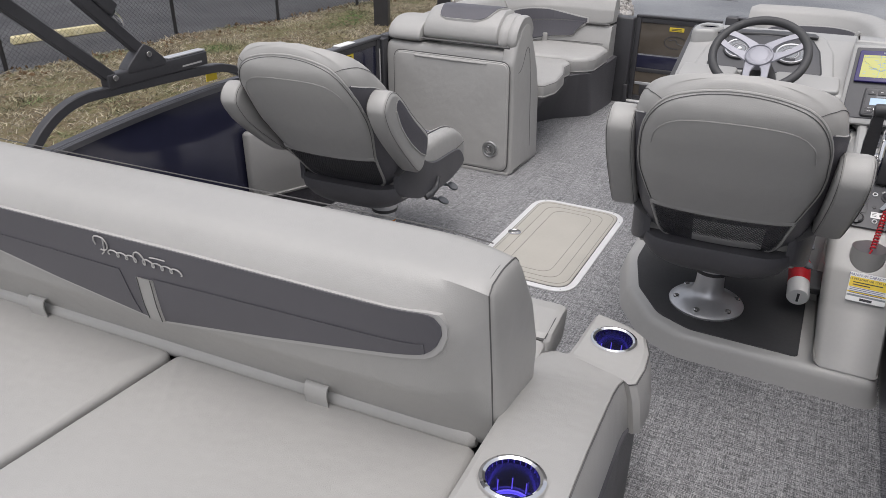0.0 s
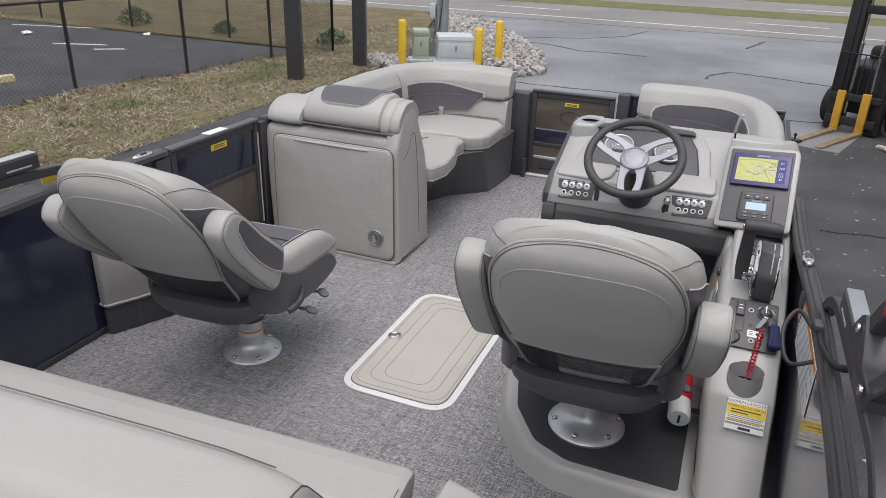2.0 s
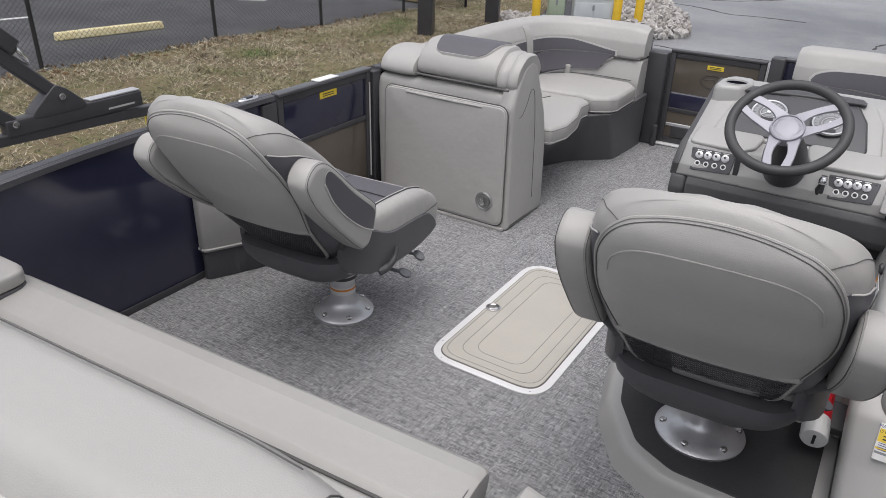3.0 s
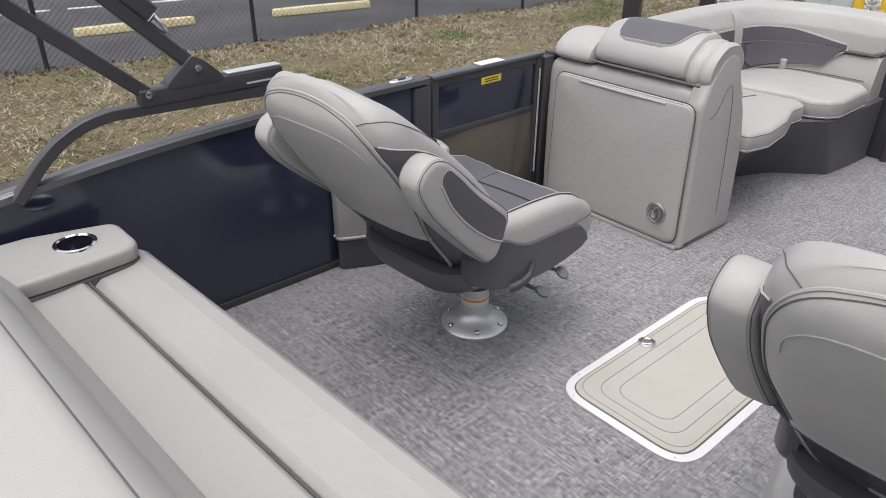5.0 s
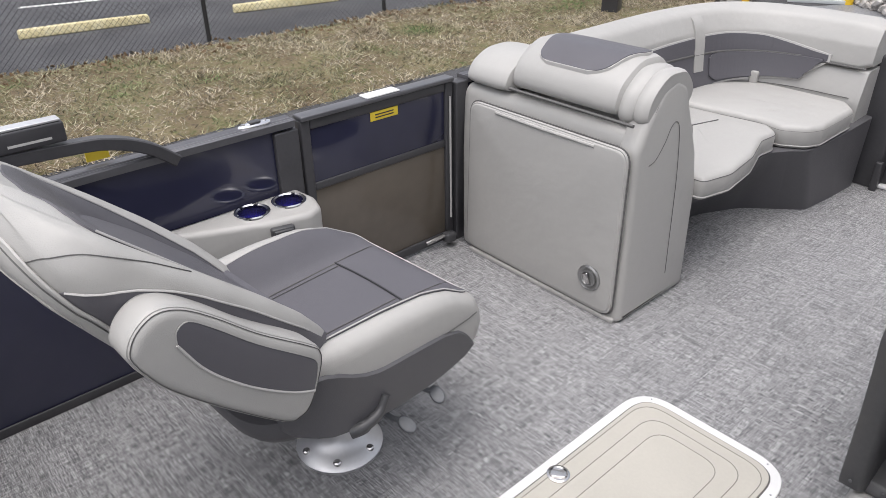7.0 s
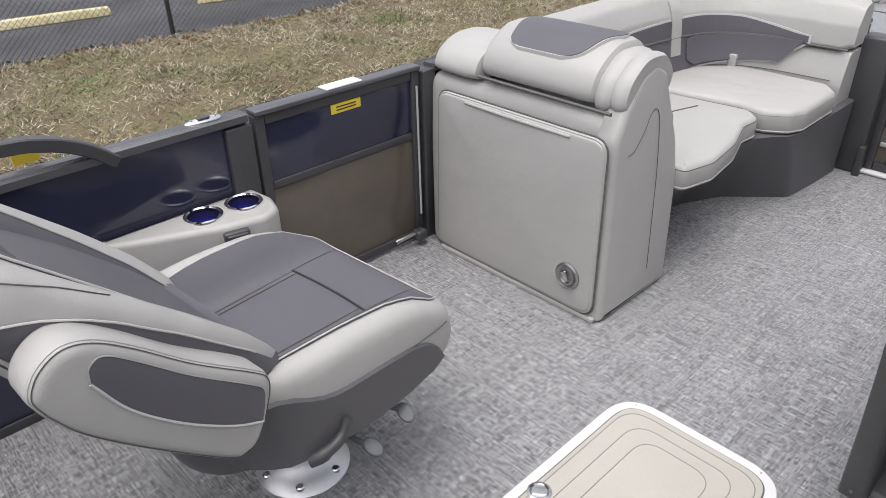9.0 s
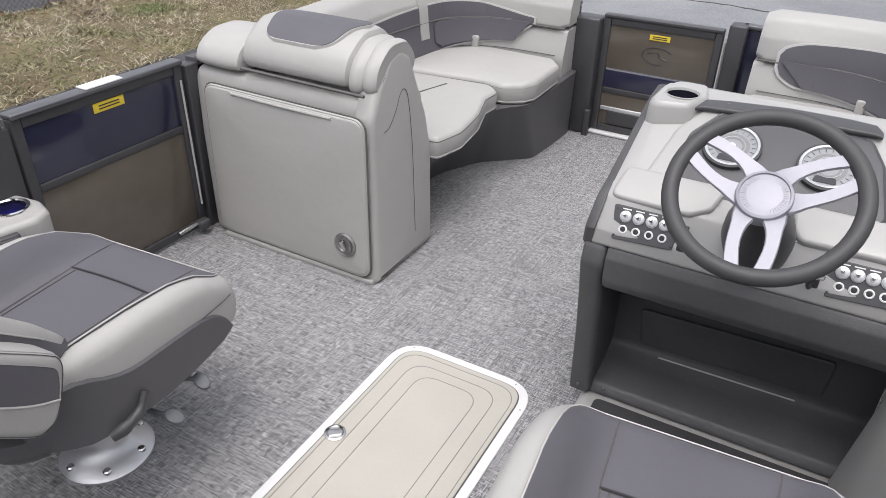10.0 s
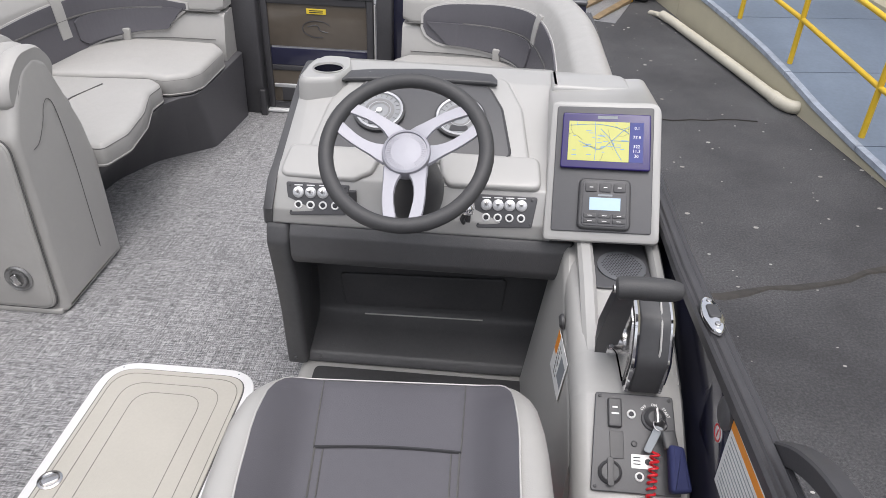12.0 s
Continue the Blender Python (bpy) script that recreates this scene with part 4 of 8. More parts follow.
part("latch_rod", tube([(0.50, -0.03, 0.03), (0.575, -0.045, 0.045), (0.60, -0.05, 0.035)], 0.008), STEEL, side_gate)
part("latch_knob", slab(rounded([(-0.02, -0.02), (0.03, -0.02), (0.03, 0.02), (-0.02, 0.02)], 0.012, 3), 0, 0.04, 0.012, m=Matrix.Translation((0.60, -0.05, 0.015))), BLACK, side_gate)


def cleat(x, y, z, turn):
    ob = thing("rail_cleat", "polished oval cleat on the fence rail", "cleat", pose(x, y, z, 0, 0, turn), "cleats on the rails")
    part("base", slab([(0.020 * math.cos(t), 0.056 * math.sin(t)) for t in (math.tau * k / 24 for k in range(24))], 0, 0.012, 0.006, crown=0.006), CHROME, ob)
    part("bar", slab(rounded([(-0.012, -0.02), (0.012, -0.02), (0.012, 0.02), (-0.012, 0.02)], 0.008, 3), 0.014, 0.019, 0.003), BLACK, ob)
    for s in (-1, 1):
        part("screw", disc(0.006, 0.013, 0.017, 12, m=Matrix.Translation((0, s * 0.036, 0))), STEEL, ob)


cleat(-1.146, -0.135, 0.684, 0)

# bow end
structure("wall_bow_port", rbox(-1.137, -0.285, 2.505, 2.535, 0.012, 0.63, 0.002), NAVY, "gloss navy fence panel at the bow")
structure("wall_bow_starboard", rbox(0.50, 1.477, 2.505, 2.535, 0.012, 0.63, 0.002), NAVY, "gloss navy fence panel at the bow")
structure("rail_bow_port", rbox(-1.13, -0.285, 2.495, 2.545, 0.632, 0.655, 0.008), RAIL, "grey rail at the bow")
structure("rail_bow_starboard", rbox(0.50, 1.48, 2.495, 2.545, 0.632, 0.655, 0.008), RAIL, "grey rail at the bow")
structure("bow_post_port", rbox(-0.285, -0.150, 2.43, 2.54, 0.0, 0.60, 0.012), FRAME, "broad black post beside the bow gate")
structure("bow_post_foot", rbox(-0.165, -0.135, 2.40, 2.43, 0.0, 0.14, 0.005), FRAME, "black gate stop")
structure("bow_post_starboard", rbox(0.45, 0.53, 2.45, 2.54, 0.0, 0.655, 0.01), FRAME, "black post beside the bow gate")
bow_gate = gate("bow_gate", "closed bow gate with taupe panels and a navy band", pose(-0.145, 2.50, 0.018), 0.575, 0.585, ((0.035, 0.205, TAN), (0.235, 0.325, NAVY), (0.335, 0.55, TAN)))
part("mid_rail", rbox(0.036, 0.54, -0.012, 0.012, 0.206, 0.234, 0.004), FRAME, bow_gate)
part("cap_rail", rbox(0.0, 0.575, -0.024, 0.024, 0.585, 0.602, 0.005), FRAME, bow_gate)
label = part("warning_label", rbox(0.235, 0.335, -0.0105, -0.0075, 0.505, 0.532, 0.001), YELLOW_LABEL, bow_gate, "small yellow warning label")
for k in range(2):
    part("text_line", rbox(0.25, 0.32, -0.0115, -0.0105, 0.512 + 0.009 * k, 0.516 + 0.009 * k), INK, label)
part("emblem", tube([(0.285 + 0.075 * math.cos(t), -0.0085, 0.43 + 0.042 * math.sin(t)) for t in (0.5 + 4.6 * k / 24 for k in range(25))], 0.0025, 5), FRAME, bow_gate, "dark oval emblem")
part("emblem_stroke", tube(smooth_path([(0.235, -0.0085, 0.44), (0.285, -0.0085, 0.45), (0.30, -0.0085, 0.425), (0.34, -0.0085, 0.415)], 5), 0.0025, 5), FRAME, bow_gate)
badge = part("round_sticker", disc(0.048, 0.0, 0.002, m=Matrix.Translation((0.345, -0.0075, 0.165)) @ pose(0, 0, 0, 90, 0, 0)), GOLD, bow_gate, "round gold and white warranty sticker")
part("sticker_face", disc(0.037, 0.0021, 0.003, m=Matrix.Translation((0.345, -0.0075, 0.165)) @ pose(0, 0, 0, 90, 0, 0)), PAPER, badge)
writing("10", 0.036, Matrix.Translation((0.345, -0.0112, 0.172)) @ pose(0, 0, 0, 90, 0, 0), INK_BLUE, badge)
part("text_line", rbox(0.325, 0.365, -0.0115, -0.0105, 0.147, 0.152), INK_BLUE, badge)
part("seal_strip", tube([(0.585, -0.03, 0.15), (0.585, -0.03, 0.57)], 0.004), PIPING, bow_gate, "white seal strip")
part("threshold", rbox(0.0, 0.60, -0.05, 0.02, -0.014, -0.002, 0.003), WHITE_TRIM, bow_gate, "pale threshold strip")
part("door_pad", rbox(0.08, 0.26, -0.02, -0.008, 0.045, 0.115, 0.004), FRAME, bow_gate)
part("ledge", rbox(0.04, 0.27, -0.018, -0.008, 0.115, 0.135, 0.003), ALU_PALE, bow_gate)

# starboard fence
def star_top(y):
    return 0.662 - 0.10 * max(0.0, -1.0 - y) ** 1.35 - 0.085 * min(1.0, max(0.0, (y - 0.62) / 0.35))
fence_panel("wall_starboard", 1.477, 1.505, span(-3.4, 2.54, 40), lambda y: star_top(y) - 0.008, NAVY, "gloss navy fence panel on the starboard side")
top_rail("rail_starboard", 1.486, span(-3.4, 2.54, 40), lambda y: star_top(y) - 0.002, "dark grey ridged top rail", 0.82, lambda y: float(np.interp(y, [-0.40, 0.15, 0.6, 2.5], [0.014, -0.012, -0.012, 0.0])), FRAME)
structure("wall_stern", rbox(-1.13, 1.477, -3.42, -3.39, 0.0, 0.40, 0.002), NAVY, "gloss navy fence panel at the stern")
cleat(1.482, -0.012, 0.680, 0)


# ---- sunshade frame on the rails ----
def sunshade(side, label):
    """One side's bracket, base bar and folded arms; side is -1 to port and 1 to starboard."""
    x = -1.118 if side < 0 else 1.525
    d = -side
    ob = thing("sunshade_frame", label, "sunshade frame", pose(0, 0.08 if side > 0 else 0.0, 0), "sunshade frames")
    base = smooth_path([(x, -0.40, 0.66), (x, -0.47, 0.715), (x, -0.56, 0.753), (x, -0.68, 0.768), (x, -1.13, 0.786), (x, -1.25, 0.785), (x, -1.34, 0.758), (x, -1.42, 0.705), (x, -1.52, 0.60)], 5)
    part("base_bar", bar(base, 0.036, 0.034), FRAME, ob)
    bracket = part("bracket", rbox(x - 0.022, x + 0.022, -1.14, -0.665, 0.792, 0.845, 0.006), FRAME, ob)
    part("ear", slab(rounded([(-1.08, 0.83), (-0.85, 0.83), (-0.93, 0.905), (-0.965, 0.925), (-0.99, 0.905)], [0.02, 0.03, 0.02, 0.02, 0.02], 4), -0.024, 0.024, 0.004, m=Matrix.Translation((x, 0, 0)) @ Matrix(((0, 0, 1, 0), (1, 0, 0, 0), (0, 1, 0, 0), (0, 0, 0, 1)))), FRAME, bracket)
    part("cover_strip", rbox(x - 0.019, x + 0.019, -0.86, -0.67, 0.8455, 0.852, 0.002), ALU_PALE if side < 0 else POLE_GREY, bracket)
    part("maker_strip", rbox(x + d * 0.022 - 0.001, x + d * 0.022 + 0.001, -0.80, -0.70, 0.806, 0.812), PIPING, bracket)
    for y, z in ((-1.115, 0.832), (-0.955, 0.885)):
        part("pivot_bolt", disc(0.011, 0, 0.007, 14, m=Matrix.Translation((x + d * 0.026, y, z)) @ pose(0, 0, 0, 0, 90 * d, 0)), STEEL, bracket)
    part("arm", bar([(x, -1.115, 0.832), (x, -2.5, 2.10)], 0.034, 0.042), FRAME, ob)
    part("arm", bar([(x, -0.955, 0.885), (x, -2.5, 2.447)], 0.034, 0.042), FRAME, ob)
    part("sleeve", bar([(x, -1.06, 1.055), (x, -2.4, 2.41)], 0.05, 0.05), FRAME, ob)
    if side < 0:
        part("strut_end", tube([(x, -1.06, 1.04), (x, -1.035, 1.012), (x, -1.02, 0.995)], [0.02, 0.016, 0.006], 10), CHROME, ob)
        part("safety_tag", rbox(x - 0.05, x - 0.046, -0.62, -0.56, 0.70, 0.735), YELLOW_LABEL, ob, "small yellow tag")
    else:
        part("red_strap", bar([(x, -1.06, 0.99), (x, -1.30, 1.233)], 0.038, 0.047), RED, ob, "red strap on the arm")
        loop = smooth_path([(1.47, -0.60, 0.69), (1.43, -0.57, 0.72), (1.40, -0.62, 0.68), (1.42, -0.70, 0.63), (1.49, -0.70, 0.655)], 6)
        part("cable", tube(loop, 0.006), FORK_BLACK, ob)
        part("cable_plug", rbox(1.468, 1.495, -0.62, -0.58, 0.688, 0.712, 0.006), DASH, ob)
        part("cable_tail", tube(smooth_path([(1.485, -0.63, 0.69), (1.485, -0.72, 0.70), (1.51, -0.80, 0.70), (1.525, -0.95, 0.79)], 6), 0.009), FORK_BLACK, ob)
    return ob


sunshade(-1, "black folded sunshade frame bracketed to the port rail")
sunshade(1, "black folded sunshade frame with a red strap")


# ---- seats ----
def seam(points, parent, r=0.0016, mat=None, name="seam"):
    return part(name, tube(points, r, 5), mat or THREAD_AND_SHADE, parent)


def drilled(ob, cutters):
    """Cut the given solids out of a mesh object, once and for all."""
    bm = bmesh.new()
    for c in cutters:
        me = bpy.data.meshes.new("cutter")
        c.to_mesh(me)
        c.free()
        bm.from_mesh(me)
        bpy.data.meshes.remove(me)
    bmesh.ops.recalc_face_normals(bm, faces=bm.faces)
    me = bpy.data.meshes.new("cutter")
    bm.to_mesh(me)
    bm.free()
    tool = bpy.data.objects.new("cutter", me)
    scene.collection.objects.link(tool)
    if ob.parent:
        tool.parent = ob.parent
    mod = ob.modifiers.new("cut", "BOOLEAN")
    mod.operation, mod.object = "DIFFERENCE", tool
    for solver in ("EXACT", "MANIFOLD", "FAST"):
        mod.solver = solver
        bpy.context.view_layer.update()
        cut = bpy.data.meshes.new_from_object(ob.evaluated_get(bpy.context.evaluated_depsgraph_get()))
        if len(cut.polygons) > len(ob.data.polygons) * 0.6:
            break
    ob.modifiers.clear()
    ob.data = cut
    cut.polygons.foreach_set("use_smooth", [True] * len(cut.polygons))
    cut.set_sharp_from_angle(angle=radians(38))
    for f in cut.polygons:
        if abs(f.normal.z) > 0.995:
            f.use_smooth = False
    bpy.data.objects.remove(tool)


def cup_hole(x, y, z, r=0.042, deep=0.07):
    return turned([(r, -deep), (r, 0.05)], 32, m=Matrix.Translation((x, y, z)))


def cup_holder(parent, x, y, z, r=0.042, deep=0.068, lit=True, lean=None):
    """A chrome-rimmed well with a ring of blue light at its foot."""
    m = Matrix.Translation((x, y, z)) @ (lean or Matrix())
    cup = part("cup_holder", turned([(r + 0.011, 0.0005), (r + 0.010, 0.005), (r + 0.004, 0.007), (r - 0.001, 0.004), (r - 0.002, -0.004), (r - 0.001, 0.0)], 36, m=m, close=False), CHROME, parent, "chrome cup holder rim")
    part("well", turned([(r - 0.001, 0.0), (r - 0.002, -0.02), (r - 0.004, -deep + 0.004), (r - 0.012, -deep), (0.001, -deep)], 36, m=m, close=False), STEEL_DARK, cup, "lit steel cup well")
    if lit:
        ring = part("light_ring", turned([(r - 0.010, -deep + 0.003), (r - 0.006, -deep + 0.003), (r - 0.006, -deep + 0.009), (r - 0.010, -deep + 0.009)], 28, m=m, close=False), BLUE_GLOW, cup, "glowing blue ring")
        # the ring's light on the steel wall, built as thin glowing lines
        for k in range(10):
            a = math.tau * k / 10
            part("light_streak", tube([m @ Vector(((r - 0.005) * math.cos(a), (r - 0.005) * math.sin(a), h)) for h in (-deep + 0.01, -0.035)], 0.0012, 4), BLUE_GLOW, cup)
    return cup


# stern lounge, in its own frame: x along the bench, y towards the bow
BENCH = pose(-0.175, -1.212, 0, 0, 0, 3.4)
bench = thing("stern_lounge", "light grey vinyl stern bench with a two-sided backrest", "bench seat", BENCH)
part("base", rbox(-0.76, 0.78, -0.50, -0.045, 0.0, 0.33, 0.02), VINYL_BASE, bench, "charcoal vinyl base")
seat_out = [(0.0, 0.425), (-0.008, 0.395), (-0.03, 0.345), (-0.20, 0.335), (-0.20, 0.40), (-0.19, 0.425), (-0.17, 0.440), (-0.06, 0.446), (-0.02, 0.440)]
def bench_sweep(profile, x0, x1, r=0.02):
    """A profile of (y, z) carried along x, drawn in a little at both ends."""
    cy, cz = sum(p[0] for p in profile) / len(profile), sum(p[1] for p in profile) / len(profile)
    loops = []
    for x, s in ((x0, 0.86), (x0 + r * 0.3, 0.95), (x0 + r, 1.0), ((x0 + x1) / 2, 1.004), (x1 - r, 1.0), (x1 - r * 0.3, 0.95), (x1, 0.86)):
        loops.append([(x, cy + (y - cy) * s, cz + (z - cz) * s) for y, z in profile])
    return loft(loops)
part("front_cushion", bench_sweep(rounded(seat_out, 0.012, 3), -0.775, 0.80), VINYL, bench)
part("rear_cushion", bench_sweep(rounded([(-0.205, 0.34), (-0.205, 0.435), (-0.22, 0.448), (-0.36, 0.440), (-0.42, 0.42), (-0.42, 0.34)], 0.012, 3), -0.70, 0.80), VINYL, bench)
part("seam", tube([(-0.70, -0.203, 0.440), (0.79, -0.203, 0.440)], 0.004, 6), THREAD_AND_SHADE, bench)
seam([(0.775, 0.0, 0.42), (0.79, -0.02, 0.436), (0.79, -0.10, 0.442), (0.79, -0.19, 0.436)], bench)
back_prof = rounded([(-0.335, 0.44), (-0.612, 0.435), (-0.70, 0.60), (-0.745, 0.80), (-0.70, 0.865), (-0.55, 0.872), (-0.505, 0.83), (-0.43, 0.60)], [0.03, 0.03, 0.10, 0.05, 0.05, 0.04, 0.06, 0.1], 5)
end_prof = rounded([(-0.39, 0.44), (-0.62, 0.44), (-0.648, 0.64), (-0.684, 0.846), (-0.617, 0.854), (-0.545, 0.846), (-0.44, 0.70), (-0.378, 0.55)], [0.02, 0.02, 0.1, 0.02, 0.05, 0.04, 0.1, 0.1], 5)
def spokes(profile, n=80, cy=-0.55, cz=0.62):
    """The profile read off along n spokes from a point inside it, so that two profiles can be blended."""
    out = []
    for k in range(n):
        a = math.tau * k / n
        dy, dz, far = math.cos(a), math.sin(a), 0.0
        for (y0, z0), (y1, z1) in zip(profile, profile[1:] + profile[:1]):
            ey, ez = y1 - y0, z1 - z0
            det = ey * dz - ez * dy
            if abs(det) < 1e-12:
                continue
            u = (dy * (z0 - cz) - dz * (y0 - cy)) / det
            q = ((y0 - cy) * -ez + (z0 - cz) * ey) / det
            if -1e-6 <= u <= 1 + 1e-6:
                far = max(far, q)
        out.append((cy + dy * far, cz + dz * far))
    return out
def curl(x):
    """How far the backrest has turned in towards its starboard end."""
    return max(0.0, min(1.0, (x - 0.60) / 0.215)) ** 3
def aft_face(x, w):
    """A point on the aft face of the backrest; w runs from its foot (0) to its top edge (1)."""
    pts = [(-0.630, 0.465), (-0.674, 0.545), (-0.705, 0.64), (-0.728, 0.74), (-0.738, 0.80), (-0.742, 0.824)]
    end = [-0.628, -0.634, -0.648, -0.662, -0.674, -0.678]
    t = max(0.0, min(1.24, w)) * 4
    k = min(4, int(t))
    (y0, z0), (y1, z1) = pts[k], pts[k + 1]
    b = curl(x)
    y0, y1 = y0 + (end[k] - y0) * b, y1 + (end[k + 1] - y1) * b
    return Vector((x, y0 + (y1 - y0) * (t - k), z0 + (z1 - z0) * (t - k)))
main, tip = spokes(back_prof), spokes(end_prof)
loops = []
for x, k in ((-0.74, 0.86), (-0.725, 0.95), (-0.69, 1.0)):
    loops.append([(x, -0.55 + (y + 0.55) * k, 0.65 + (z - 0.65) * k) for y, z in main])
for x in [-0.2, 0.2, 0.60] + span(0.64, 0.815, 10):
    b = curl(x)
    loops.append([(x, y + (v - y) * b, z + (w - z) * b) for (y, z), (v, w) in zip(main, tip)])
for x, k in ((0.8185, 0.985), (0.824, 0.93), (0.829, 0.80), (0.832, 0.5), (0.833, 0.15)):
    loops.append([(x, -0.53 + (y + 0.53) * k, 0.65 + (z - 0.65) * k) for y, z in tip])
part("backrest", loft(loops), VINYL, bench)
def aft_patch(edge_low, edge_high, x0, x1, n, lift, mat, name, label=""):
    bm = bmesh.new()
    loops = []
    for k in range(n + 1):
        x = x0 + (x1 - x0) * k / n
        lo, hi = edge_low(k / n), edge_high(k / n)
        row = [aft_face(x, lo + (hi - lo) * j / 8) + Vector((0, -lift, lift * 0.3)) for j in range(9)]
        back_row = [p + Vector((0, 0.02, -0.006)) for p in row]
        loops.append(row + back_row[::-1])
    return part(name, loft(loops, bm), mat, bench, label)
corner = lambda t: 1 - math.sqrt(max(0.0, 1 - (max(0.0, t - 0.968) / 0.032) ** 2))
insert_x = lambda t: -0.68 + 1.434 * t
low = lambda t: 0.338 + 0.46 * max(0.0, insert_x(t) - 0.06) + 0.54 * max(0.0, 0.03 - insert_x(t)) + 0.13 * corner(t)
high = lambda t: 1.12 - 0.07 * max(0.0, t - 0.6) / 0.4 - 0.13 * corner(t)
aft_patch(low, high, -0.68, 0.754, 140, 0.010, PIPING, "insert_piping", "pale piping round the insert")
aft_patch(lambda t: low(t) + 0.024, lambda t: high(t) - 0.024, -0.67, 0.746, 140, 0.0135, VINYL_DARK, "insert", "charcoal vinyl insert")
aft_patch(lambda t: low(0.54 + 0.43 * t) + 0.035, lambda t: 0.70 + 0.03 * t, 0.10, 0.715, 40, 0.0155, VINYL_DARK, "insert_fold", "padded lower fold of the insert")
aft_patch(lambda t: low(0.10 + 0.38 * t) + 0.035, lambda t: 0.74 - 0.03 * t, -0.53, 0.010, 40, 0.0155, VINYL_DARK, "insert_fold", "padded lower fold of the insert")
rows = []
for k in range(9):
    w, lean = 0.36 + 0.325 * k / 8, 0.026 * k / 8
    row = [aft_face(0.026 + lean + dx, w) + Vector((0, -lift, lift * 0.3)) for dx, lift in ((0.0, 0.012), (0.002, 0.0175), (0.024, 0.0185), (0.044, 0.0175), (0.046, 0.012))]
    rows.append(row)
part("insert_strap", loft(rows), VINYL, bench, "light strap across the insert")
for dx in (0.005, 0.041):
    seam([aft_face(0.026 + 0.026 * k / 8 + dx, 0.36 + 0.325 * k / 8) + Vector((0, -0.0185, 0.0055)) for k in range(9)], bench, 0.0011)
# stitched name on the insert, drawn as one plain flowing stroke
def on_insert(points, r, bm):
    tube([aft_face(x, w) + Vector((0, -0.0165, 0.005)) for x, w in points], r, 5, bm)
bm = bmesh.new()
flow = []
for k in range(181):
    u = k / 180
    tall = 0.055 + 0.065 * max(0.0, math.sin(u * 9.4 + 3.6)) ** 3
    flow.append((0.004 + 0.186 * u - 0.008 * math.sin(math.tau * 8 * u), 0.835 - 0.035 * u + tall * (1 - math.cos(math.tau * 8 * u)) / 2 * (1 if u < 0.96 else (1 - u) / 0.04)))
on_insert(flow, 0.0016, bm)
on_insert([(-0.012 + 0.030 * math.cos(a) * 0.6, 0.94 + 0.075 * math.sin(a)) for a in span(-1.9, 3.6, 24)], 0.0016, bm)
on_insert([(0.000, 1.00), (-0.004, 0.93), (-0.010, 0.85), (-0.020, 0.815)], 0.0016, bm)
on_insert([(0.118, 0.915), (0.136, 0.922), (0.158, 0.918)], 0.0014, bm)
part("stitched_emblem", bm, PIPING, bench, "pale stitched script emblem")
lip = [(y, z) for y, z in tip if z > 0.455]
start = max(range(len(lip)), key=lambda k: (lip[k][0] - lip[k - 1][0]) ** 2 + (lip[k][1] - lip[k - 1][1]) ** 2)
lip = lip[start:] + lip[:start]
seam([(0.8155, -0.55 + (y + 0.55) * 1.004, 0.65 + (z - 0.65) * 1.004) for y, z in lip], bench, 0.0015)
seam([(0.806, -0.55 + (y + 0.55) * 1.006, 0.65 + (z - 0.65) * 1.006) for y, z in lip], bench, 0.0009)
seam([(-0.70, -0.545, 0.8735), (0.56, -0.545, 0.8735), (0.68, -0.545, 0.871), (0.77, -0.545, 0.862)], bench, 0.0014)
for x in (-0.42, 0.425):
    rows = []
    for p in smooth_path([(0, -0.632, 0.490), (0, -0.648, 0.503), (0, -0.660, 0.498), (0, -0.664, 0.480), (0, -0.660, 0.452)], 5):
        y, z = p.y, p.z
        rows.append([(x - 0.028, y, z), (x + 0.028, y, z), (x + 0.028, y + 0.003, z - 0.002), (x - 0.028, y + 0.003, z - 0.002)])
    part("pull_loop", loft(rows), VINYL, bench, "vinyl pull loop")
part("foot_roll", tube([(-0.70, -0.618, 0.452), (0.765, -0.614, 0.452), (0.778, -0.613, 0.452)], [0.027, 0.027, 0.018], 14), VINYL, bench)

# stern sun pad, in the same frame
pad = thing("sun_pad", "light grey vinyl sun pad in two cushions behind the bench", "sun pad", BENCH)
part("base", rbox(-0.72, 0.80, -1.75, -0.60, 0.0, 0.37, 0.02), VINYL_BASE, pad, "charcoal vinyl base")
for x0, x1, v0, v1 in ((-0.74, 0.002, -0.74, -0.120), (0.018, 0.790, -0.100, 0.790)):
    part("cushion", slab(rounded([(v0, -1.75), (v1, -1.75), (x1, -0.632), (x0, -0.632)], 0.03, 4), 0.365, 0.452, 0.018, crown=0.012), VINYL, pad)
    seam([(v0 + 0.014, -1.73, 0.440), (x0 + 0.014, -0.65, 0.440)], pad)

# arm on the starboard end, with two cup holders
arm = thing("stern_side_console", "light grey vinyl side console with two lit cup holders", "side console")
